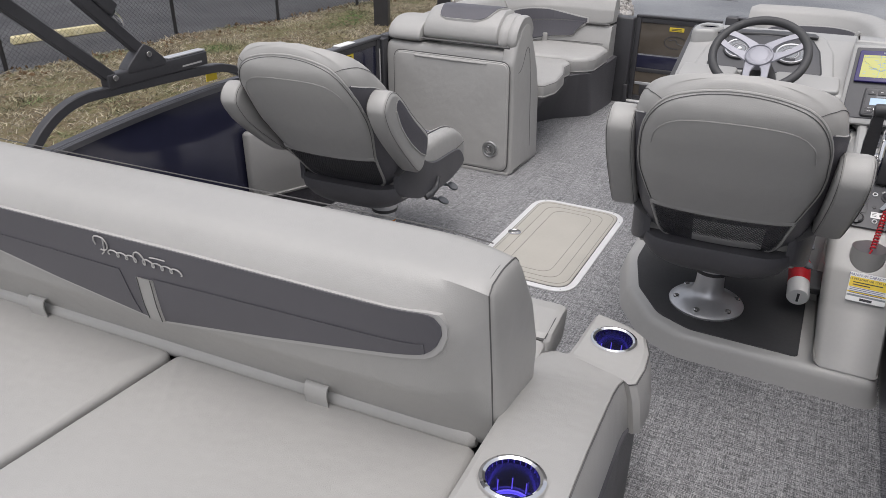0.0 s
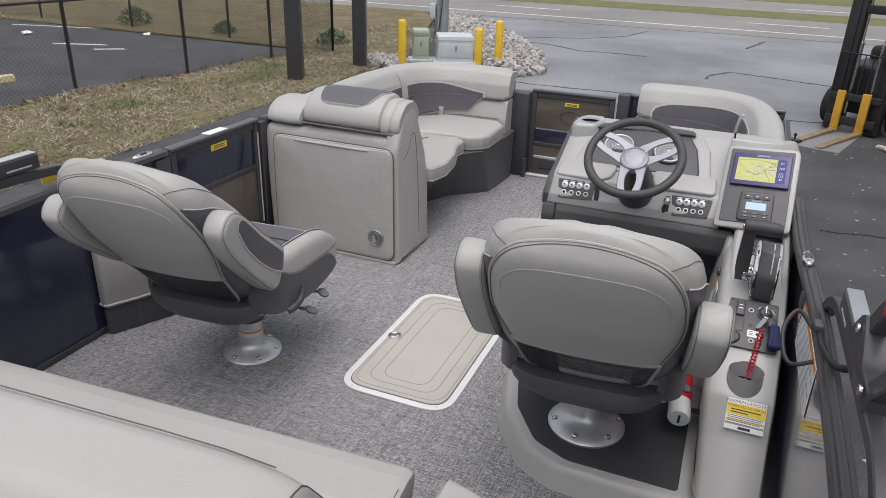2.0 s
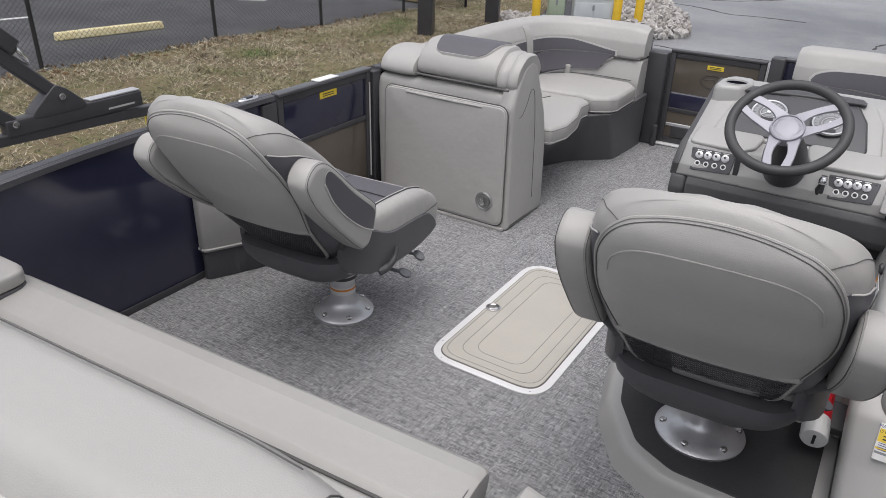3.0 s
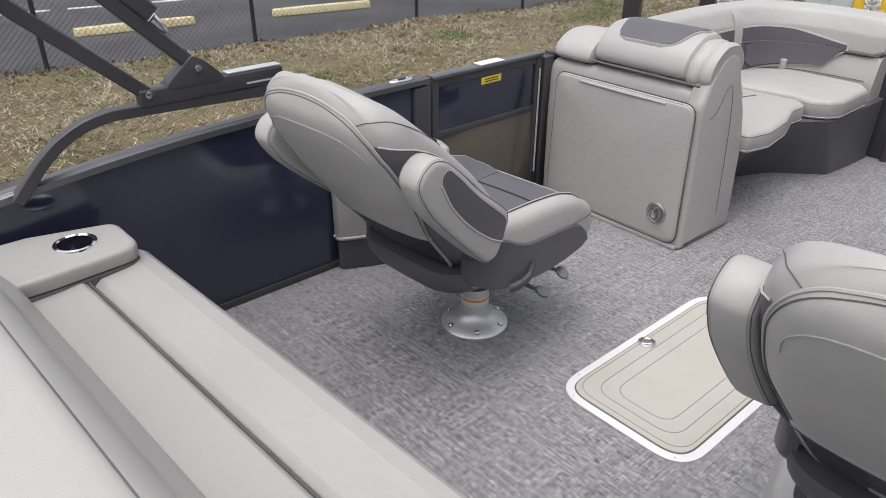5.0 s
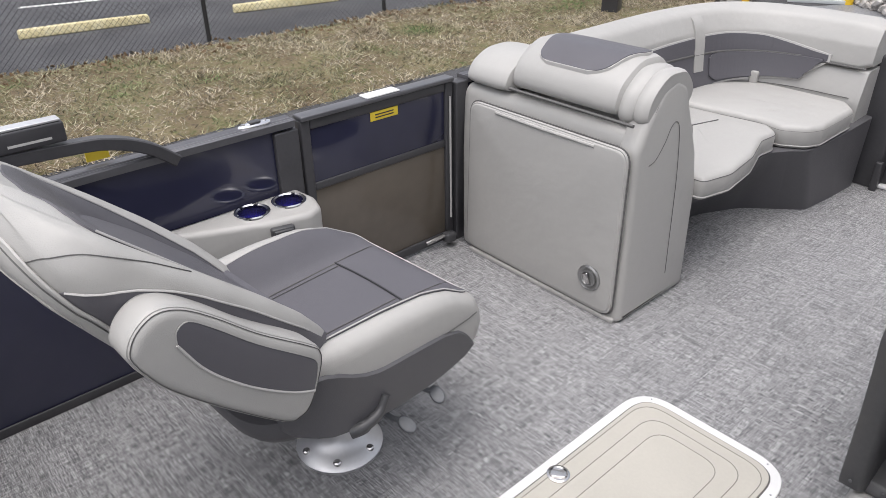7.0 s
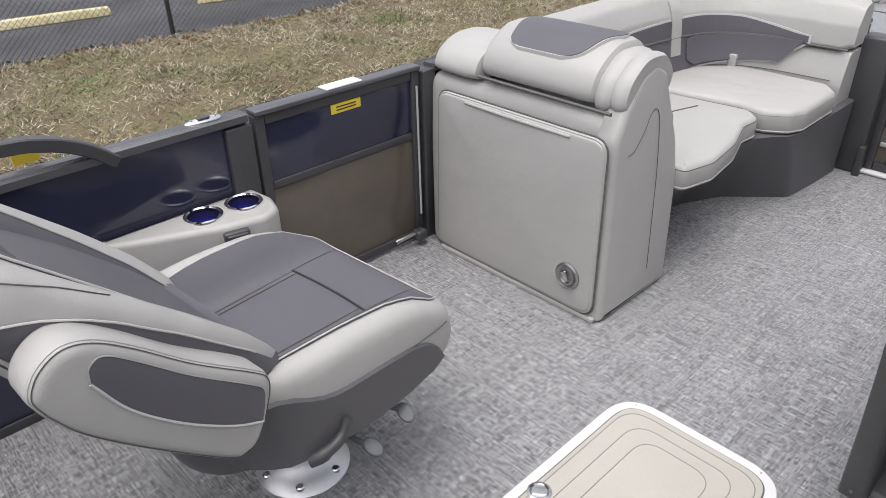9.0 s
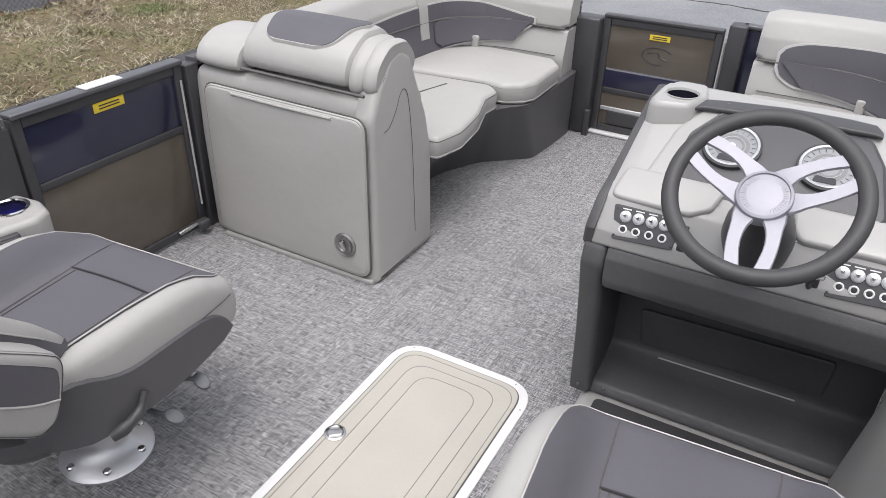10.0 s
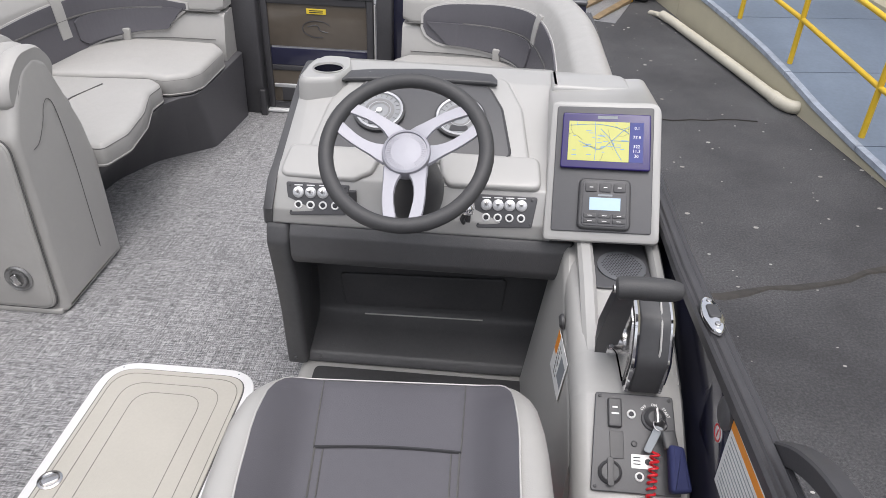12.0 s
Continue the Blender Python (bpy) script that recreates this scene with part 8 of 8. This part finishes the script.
for x, y, z in ((0.535, 0.404, 0.125), (0.60, 0.428, 0.116), (1.19, 0.428, 0.116), (0.60, 0.585, 0.40)):
    part("screw", disc(0.005, 0, 0.004, 10, m=Matrix.Translation((x, y - 0.006, z)) @ pose(0, 0, 0, 60, 0, 0)), BLACK, console)

# side console with throttle, switches and cup holder
side_console = thing("side_console", "light grey side console with throttle, key switch and cup holder", "side console")
s_prof = rounded([(-0.600, 0.086), (-0.585, 0.10), (-0.445, 0.232), (-0.375, 0.335), (-0.270, 0.405), (-0.245, 0.425), (-0.075, 0.523), (0.02, 0.548), (0.20, 0.582), (0.375, 0.592), (0.39, 0.655), (0.60, 0.655), (0.60, 0.086)], [0.01, 0.03, 0.1, 0.06, 0.03, 0.02, 0.03, 0.05, 0.06, 0.01, 0.02, 0.01, 0.01], 4)
loops = []
for x, d in ((1.236, 0.050), (1.238, 0.034), (1.243, 0.020), (1.251, 0.008), (1.264, 0.0), (1.430, 0.0), (1.446, 0.004), (1.452, 0.012)):
    p = s_prof if area(s_prof) > 0 else s_prof[::-1]
    loops.append([(x + 0.03 * max(0, 0.35 - z) / 0.27 * (x < 1.3) * (y < -0.3), y, max(z, 0.086)) for y, z in inset(p, d)])
s_body = part("body", loft(loops), GEL_SHADE, side_console)
drilled(s_body, [turned([(0.052, -0.075), (0.052, 0.12)], 32, m=Matrix.Translation((1.356, -0.318, 0.385)))])
cup = part("cup_well", turned([(0.0515, 0.02), (0.0505, -0.02), (0.048, -0.070), (0.040, -0.073), (0.001, -0.073)], 32, m=Matrix.Translation((1.356, -0.318, 0.385)), close=False), GEL_SHADE, side_console)
part("cup_liner", turned([(0.046, -0.030), (0.044, -0.066), (0.001, -0.067)], 32, m=Matrix.Translation((1.356, -0.318, 0.385)), close=False), STEEL_DARK, cup, "lit steel liner")
part("light_ring", turned([(0.043, -0.060), (0.039, -0.060), (0.039, -0.055), (0.043, -0.055)], 28, m=Matrix.Translation((1.356, -0.318, 0.385)), close=False), BLUE_GLOW, cup, "glowing blue ring")
def flank_top(y):
    return float(np.interp(y, [-0.245, -0.075, 0.02, 0.20, 0.30, 0.45], [0.37, 0.468, 0.493, 0.540, 0.585, 0.600]))
def flank(y, z):
    t = min(1.0, max(0.0, (y + 0.14) / 0.22))
    return Vector((1.2345 - 0.12 * t * t * (3 - 2 * t) * max(0.0, flank_top(y) - 0.02 - z), y, z))
def flank_loop(y):
    h = flank_top(y)
    edge = [flank(y, z) for z in (0.088, 0.2, 0.3, h - 0.03)] + [Vector((1.237, y, h - 0.010)), Vector((1.246, y, h))]
    return edge + [Vector((1.262, y, h)), Vector((1.262, y, 0.088))]
part("inner_flank", loft([flank_loop(y) for y in span(-0.16, 0.42, 24)]), GEL_SHADE, side_console)
for x, half in ((1.279, 0.018), (1.440, 0.013)):
    rail_prof = [(-1.0, -0.012), (1.0, -0.012), (1.0, 0.006), (0.55, 0.014), (-0.55, 0.014), (-1.0, 0.006)]
    part("coaming", loft([[(x + px * half, y, z + pz) for px, pz in rail_prof] for y, z in ((-0.04, 0.515), (0.04, 0.540), (0.12, 0.566), (0.20, 0.593), (0.30, 0.612), (0.37, 0.618))]), GEL, side_console)
sp_m = quad_frame((1.298, 0.195, 0.583), (1.427, 0.195, 0.583), (1.298, 0.365, 0.5935))
spk = part("speaker_panel", slab(rounded([(0.0, 0.0), (0.129, 0.0), (0.129, 0.175), (0.0, 0.175)], 0.006, 3), 0.0, 0.005, 0.002, m=sp_m), DASH, side_console, "charcoal speaker panel")
part("speaker", turned([(0.056, 0.004), (0.056, 0.009), (0.050, 0.011), (0.001, 0.010)], 32, m=sp_m @ Matrix.Translation((0.065, 0.078, 0))), LEVER, spk, "round speaker grille")
bm = bmesh.new()
for i in range(-7, 8):
    for j in range(-7, 8):
        px, py = (i + 0.5 * (j % 2)) * 0.0068, j * 0.006
        if math.hypot(px, py) < 0.046:
            disc(0.0022, 0.0100, 0.0113, 6, 0.0002, bm=bm, m=sp_m @ Matrix.Translation((0.065 + px, 0.078 + py, 0)))
part("grille_hole", bm, INK, spk)
# switch plate
k_m = quad_frame((1.266, -0.238, 0.4345), (1.428, -0.238, 0.4345), (1.266, -0.085, 0.523))
plate = part("key_plate", slab(rounded([(0.0, 0.0), (0.166, 0.0), (0.160, 0.186), (0.012, 0.186)], 0.006, 3), 0.0, 0.005, 0.002, m=k_m), DASH, side_console, "black switch plate")
def on_plate(u, v):
    return k_m @ Matrix.Translation((u, v, 0.005))
rock = part("rocker_switch", slab(rounded([(-0.013, -0.028), (0.013, -0.028), (0.013, 0.028), (-0.013, 0.028)], 0.004, 3), 0.0, 0.009, 0.003, m=on_plate(0.047, 0.146)), BLACK, plate, "black rocker switch")
part("mark", rbox(-0.007, 0.007, -0.004, -0.001, 0.009, 0.0094, m=on_plate(0.047, 0.146)), PAPER, rock)
part("mark", rbox(-0.005, 0.005, 0.008, 0.011, 0.009, 0.0094, m=on_plate(0.047, 0.146)), PAPER, rock)
part("blank_plate", slab(rounded([(-0.013, -0.026), (0.013, -0.026), (0.013, 0.026), (-0.013, 0.026)], 0.003, 2), 0.0, 0.002, 0.001, m=on_plate(0.050, 0.086)), BLACK, plate)
sock = part("power_socket", turned([(0.022, 0.0), (0.022, 0.006), (0.018, 0.010), (0.016, 0.008), (0.001, 0.009)], 24, m=on_plate(0.036, 0.034)), BLACK, plate, "capped power socket")
part("socket_tab", slab(rounded([(-0.006, -0.026), (0.006, -0.026), (0.006, 0.026), (-0.006, 0.026)], 0.004, 2), 0.009, 0.011, 0.001, m=on_plate(0.036, 0.034)), BLACK, sock)
for u, v in ((0.079, 0.146), (0.090, 0.030)):
    b = part("reset_button", turned([(0.0085, 0.0), (0.0085, 0.003), (0.0065, 0.0045), (0.005, 0.003)], 18, m=on_plate(u, v), close=False), PAPER, plate)
    part("button_centre", disc(0.005, 0.0, 0.0035, 12, 0.001, m=on_plate(u, v)), INK, b)
part("indicator", disc(0.006, 0.0, 0.003, 12, m=on_plate(0.083, 0.090)), BLACK, plate)
key = part("key_switch", turned([(0.023, 0.0), (0.023, 0.004), (0.019, 0.006), (0.017, 0.012), (0.012, 0.016), (0.001, 0.016)], 28, m=on_plate(0.121, 0.140)), BLACK, plate, "round key switch")
for text, angle in (("OFF", 130), ("ON", 85), ("START", 30)):
    a = radians(angle)
    writing(text, 0.0075, on_plate(0.121 + 0.028 * math.cos(a), 0.140 + 0.027 * math.sin(a)) @ pose(0, 0, 0.0006, 0, 0, angle - 90), PAPER, key, depth=0.0003)
part("key_bow", slab(rounded([(-0.002, -0.014), (0.002, -0.014), (0.002, 0.014), (-0.002, 0.014)], 0.0015, 2), 0.016, 0.034, 0.001, m=on_plate(0.121, 0.140)), STEEL, key)
tag = part("instruction_label", slab(rounded([(-0.020, -0.013), (0.020, -0.013), (0.020, 0.013), (-0.020, 0.013)], 0.002, 2), 0.0, 0.001, 0.0003, m=on_plate(0.096, 0.058), seg=1), PAPER, plate, "small white picture label")
for k in range(3):
    part("text_line", rbox(-0.016, -0.003, 0.006 - 0.006 * k, 0.008 - 0.006 * k, 0.001, 0.0013, m=on_plate(0.096, 0.058)), INK, tag)
part("picture", slab([(0.011 + 0.006 * math.cos(t), 0.006 * math.sin(t)) for t in (math.tau * k / 10 for k in range(10))], 0.001, 0.0013, 0.0001, seg=1, m=on_plate(0.096, 0.058)), INK, tag)
for u, v in ((0.008, 0.008), (0.158, 0.008), (0.152, 0.178), (0.020, 0.178)):
    part("screw", disc(0.0035, 0, 0.0025, 10, m=on_plate(u, v)), BLACK, plate)

# keys on a float, and the red lanyard
keys = thing("key_float", "navy cloth key float hanging from the ignition key", "key float")
top = on_plate(0.128, 0.125) @ Vector((0, 0, 0.02))
part("ring", tube([top + Vector((0.012 * math.cos(t), -0.012 * math.sin(t), -0.004 * math.sin(t))) for t in (math.tau * k / 16 for k in range(16))], 0.0015, 5, closed=True), STEEL, keys)
part("key", slab(rounded([(-0.010, -0.055), (0.004, -0.055), (0.008, 0.0), (-0.008, 0.0)], 0.004, 2), 0, 0.003, 0.001, m=Matrix.Translation(top) @ pose(0, 0, -0.006, 28, 0, -28)), POLE_GREY, keys)
part("clip", rbox(-0.013, 0.013, -0.045, -0.010, 0.0, 0.012, 0.004, m=Matrix.Translation(top) @ pose(0.01, 0, -0.004, 25, 0, 10)), BLACK, keys)
part("float", slab(rounded([(-0.019, -0.125), (0.021, -0.125), (0.019, -0.045), (-0.008, -0.038)], 0.008, 3), 0.0, 0.022, 0.008, m=Matrix.Translation(top) @ pose(0.012, 0, 0.002, 32, 0, 8)), NAVY_CLOTH, keys, "navy cloth float")
lanyard = thing("kill_switch_lanyard", "red coiled kill-switch lanyard with its clip in the cup holder", "lanyard")
a, b = on_plate(0.118, 0.075) @ Vector((0, 0, 0.014)), Vector((1.366, -0.300, 0.392))
way = (b - a).normalized()
s_way = way.orthogonal().normalized()
u_way = way.cross(s_way)
part("coil", tube([a.lerp(b, k / 150) + (s_way * math.cos(k * 0.55) + u_way * math.sin(k * 0.55)) * 0.0075 for k in range(151)], 0.0024, 5), RED, lanyard, "red coiled cord")
part("end_cord", tube(smooth_path([b, b + Vector((-0.012, -0.012, -0.03)), b + Vector((-0.03, -0.02, -0.045))], 4), 0.003, 6), RED, lanyard)
part("clip", slab(rounded([(-0.016, -0.012), (0.016, -0.012), (0.02, 0.004), (0.0, 0.018), (-0.02, 0.004)], 0.006, 3), 0, 0.010, 0.004, m=Matrix.Translation((1.350, -0.312, 0.346)) @ pose(0, 0, 0, 20, 0, 30)), RED, lanyard, "red plastic clip")
part("clip_ring", tube([Vector((1.348 + 0.012 * math.cos(t), -0.335 + 0.012 * math.sin(t), 0.352)) for t in (math.tau * k / 14 for k in range(14))], 0.0035, 6, closed=True), RED, lanyard)

# throttle
throttle = thing("throttle", "black throttle control with chrome trim and a grip lever", "throttle")
t_m = Matrix.Translation((1.368, 0.0, 0.535))
head_out = rounded([(-0.085, 0.0), (0.060, 0.0), (0.075, 0.06), (0.055, 0.15), (0.0, 0.185), (-0.06, 0.165), (-0.098, 0.09)], [0.02, 0.02, 0.04, 0.05, 0.05, 0.05, 0.05], 5)
part("head", slab(head_out, -0.030, 0.036, 0.014, m=t_m @ XZ), BLACK, throttle, "black throttle head")
for x in (-0.034, 0.030):
    o = head_out if area(head_out) > 0 else head_out[::-1]
    part("chrome_trim", tube([t_m @ XZ @ Vector((y, z, x)) for y, z in inset(o, 0.004)], 0.005, 6, closed=True), CHROME, throttle, "chrome trim")
part("cheek", slab(inset(head_out if area(head_out) > 0 else head_out[::-1], 0.022), -0.042, -0.028, 0.006, m=t_m @ XZ), STEEL, throttle)
part("accent", tube([t_m @ Vector((-0.002 + 0.012, y, z)) for y, z in ((-0.092, 0.07), (-0.088, 0.12), (-0.062, 0.158), (-0.02, 0.182))], 0.002, 5), PIPING, throttle)
lev = part("lever", loft([[Vector((x, y, z)) + Vector((dx * w, 0.6 * dy * w, 0.8 * dy * w)) for dx, dy in ((-1, -0.8), (1, -0.8), (1, 0.8), (-1, 0.8))] for x, y, z, w in ((1.298, 0.010, 0.575, 0.019), (1.294, -0.020, 0.64, 0.022), (1.293, -0.060, 0.72, 0.020), (1.291, -0.088, 0.775, 0.017), (1.292, -0.094, 0.800, 0.014))]), BLACK, throttle, "black lever arm")
part("lever_boss", turned([(0.024, -0.018), (0.028, -0.010), (0.028, 0.012), (0.020, 0.016), (0.001, 0.016)], 24, m=Matrix.Translation((1.313, 0.008, 0.592)) @ pose(0, 0, 0, 0, -90, 0)), CHROME, lev, "chrome pivot cap")
part("grip", tube(smooth_path([(1.274, -0.094, 0.790), (1.296, -0.096, 0.794), (1.345, -0.098, 0.796), (1.385, -0.098, 0.795)], 4), [0.016, 0.021, 0.0215, 0.021, 0.021, 0.021, 0.021, 0.021, 0.021, 0.0205, 0.020, 0.018, 0.014], 14), WHEEL, throttle, "black rubber grip")
part("trim_button", disc(0.008, 0.0, 0.006, 14, m=Matrix.Translation((1.2735, -0.098, 0.792)) @ pose(0, 0, 0, 0, -90, 0)), STEEL, throttle)

# labels on the consoles
def label_sheet(name, text, m, w, h, mat):
    ob = thing(name, text, "label")
    part("sheet", slab(rounded([(0, 0), (w, 0), (w, h), (0, h)], 0.003, 2), 0.0, 0.0012, 0.0003, seg=1, m=m), mat, ob)
    return ob
c_m = quad_frame((1.318, -0.4355, 0.2620), (1.433, -0.4355, 0.2620), (1.318, -0.378, 0.341))
cap = label_sheet("capacity_label", "white and yellow capacity label with small print", c_m, 0.112, 0.094, PAPER)
part("yellow_band", rbox(0.0015, 0.1105, 0.046, 0.079, 0.0012, 0.0016, m=c_m), YELLOW_LABEL, cap)
part("yellow_band", rbox(0.0015, 0.1105, 0.027, 0.032, 0.0012, 0.0016, m=c_m), YELLOW_LABEL, cap)
part("grey_band", rbox(0.0015, 0.1105, 0.0155, 0.0215, 0.0012, 0.0016, m=c_m), POLE_GREY, cap)
writing("MAXIMUM CAPACITIES", 0.0115, c_m @ Matrix.Translation((0.056, 0.0855, 0.0016)), INK_BLUE, cap, depth=0.0002)
writing("12 PERSONS OR 1760 LBS.", 0.0098, c_m @ Matrix.Translation((0.056, 0.0715, 0.0019)), INK, cap, depth=0.0002)
for k, w in enumerate((0.085, 0.05)):
    part("text_line", rbox(0.012, 0.012 + w, 0.0600 - 0.008 * k, 0.0632 - 0.008 * k, 0.0016, 0.002, m=c_m), INK, cap)
for k in range(4):
    part("text_line", rbox(0.006, 0.106 - 0.006 * (k % 2), 0.0420 - 0.0055 * k, 0.0436 - 0.0055 * k, 0.0016, 0.002, m=c_m), INK_BLUE, cap)
part("emblem", rbox(0.040, 0.075, 0.004, 0.012, 0.0012, 0.0017, m=c_m), INK, cap)
low, aft, high = flank(0.150, 0.392), flank(0.015, 0.402), flank(0.150, 0.490)
out_way = (aft - low).cross(high - low).normalized() * 0.004
q_m = quad_frame(low + out_way, aft + out_way, high + out_way)
warn = label_sheet("throttle_label", "white and orange warning label on the side console", q_m, 0.132, 0.100, PAPER)
part("orange_band", rbox(0.002, 0.030, 0.048, 0.098, 0.0012, 0.0016, m=q_m), ORANGE_LABEL, warn)
for k in range(7):
    part("text_line", rbox(0.036, 0.068 - 0.005 * (k % 3), 0.014 + 0.011 * k, 0.0165 + 0.011 * k, 0.0012, 0.0016, m=q_m), INK, warn)
part("printed_square", rbox(0.076, 0.124, 0.026, 0.080, 0.0012, 0.0016, m=q_m), POLE_GREY, warn, "plain grey printed square")
part("plug", turned([(0.018, 0.0), (0.018, 0.006), (0.012, 0.012), (0.001, 0.012)], 20, m=Matrix.Translation(flank(0.155, 0.515)) @ pose(0, 0, 0, 0, -100, 0)), BLACK, side_console, "black plug")
n_m = quad_frame((1.4755, -0.245, 0.500), (1.4755, -0.70, 0.520), (1.4755, -0.245, 0.64))
notice = label_sheet("fence_notice", "white notice with an orange edge on the navy fence", n_m, 0.45, 0.145, PAPER)
part("orange_band", rbox(0.002, 0.448, 0.125, 0.143, 0.0012, 0.0016, m=n_m), ORANGE_LABEL, notice)
for k in range(11):
    part("text_line", rbox(0.012, 0.435 - 0.03 * (k % 4), 0.010 + 0.0103 * k, 0.0122 + 0.0103 * k, 0.0012, 0.0016, m=n_m), POLE_GREY, notice)

# reflection of the switch plate in the gloss fence, built as solid pieces
plate = thing("fence_reflection_plate", "small navy plate with a grey cap and red sticker, mirror image of the switches", "plate")
ww = Matrix.Translation((1.4768, -0.212, 0.0)) @ pose(0, 0, 0, 0, -90, 0)
part("sheet", rbox(0.50, 0.655, -0.03, 0.095, 0.0, 0.003, 0.001, m=ww), NAVY, plate)
part("cap", turned([(0.030, 0.003), (0.030, 0.008), (0.024, 0.012), (0.001, 0.012)], 24, m=ww @ Matrix.Translation((0.628, 0.0, 0))), DASH, plate, "grey disc for the mirrored dial")
part("round_sticker", disc(0.017, 0.003, 0.005, 20, 0.0003, m=ww @ Matrix.Translation((0.575, 0.006, 0))), PAPER, plate)
part("sticker_ring", turned([(0.0165, 0.0052), (0.0165, 0.0058), (0.013, 0.0058), (0.013, 0.0052)], 20, m=ww @ Matrix.Translation((0.575, 0.006, 0)), close=False), RED, plate)
part("sticker_bar", rbox(0.567, 0.583, 0.004, 0.008, 0.005, 0.0056, m=ww), RED, plate)

# fire extinguisher clipped beside the chair
ext = thing("fire_extinguisher", "small white and red fire extinguisher clipped to the console", "fire extinguisher", pose(1.190, -0.312, 0.165, -78, 0, 4))
part("bottle", turned([(0.001, 0.0), (0.034, 0.002), (0.037, 0.008), (0.037, 0.075)], 28), PAPER, ext, "white bottle")
part("red_band", turned([(0.0372, 0.075), (0.0372, 0.19), (0.030, 0.215), (0.015, 0.23), (0.015, 0.25), (0.001, 0.25)], 28, close=False), RED, ext, "red upper bottle")
part("text_line", rbox(-0.004, 0.004, -0.018, 0.018, -0.0012, 0.0006), INK, ext)
part("bracket", rbox(0.030, 0.075, -0.014, 0.014, 0.05, 0.16, 0.004), BLACK, ext)
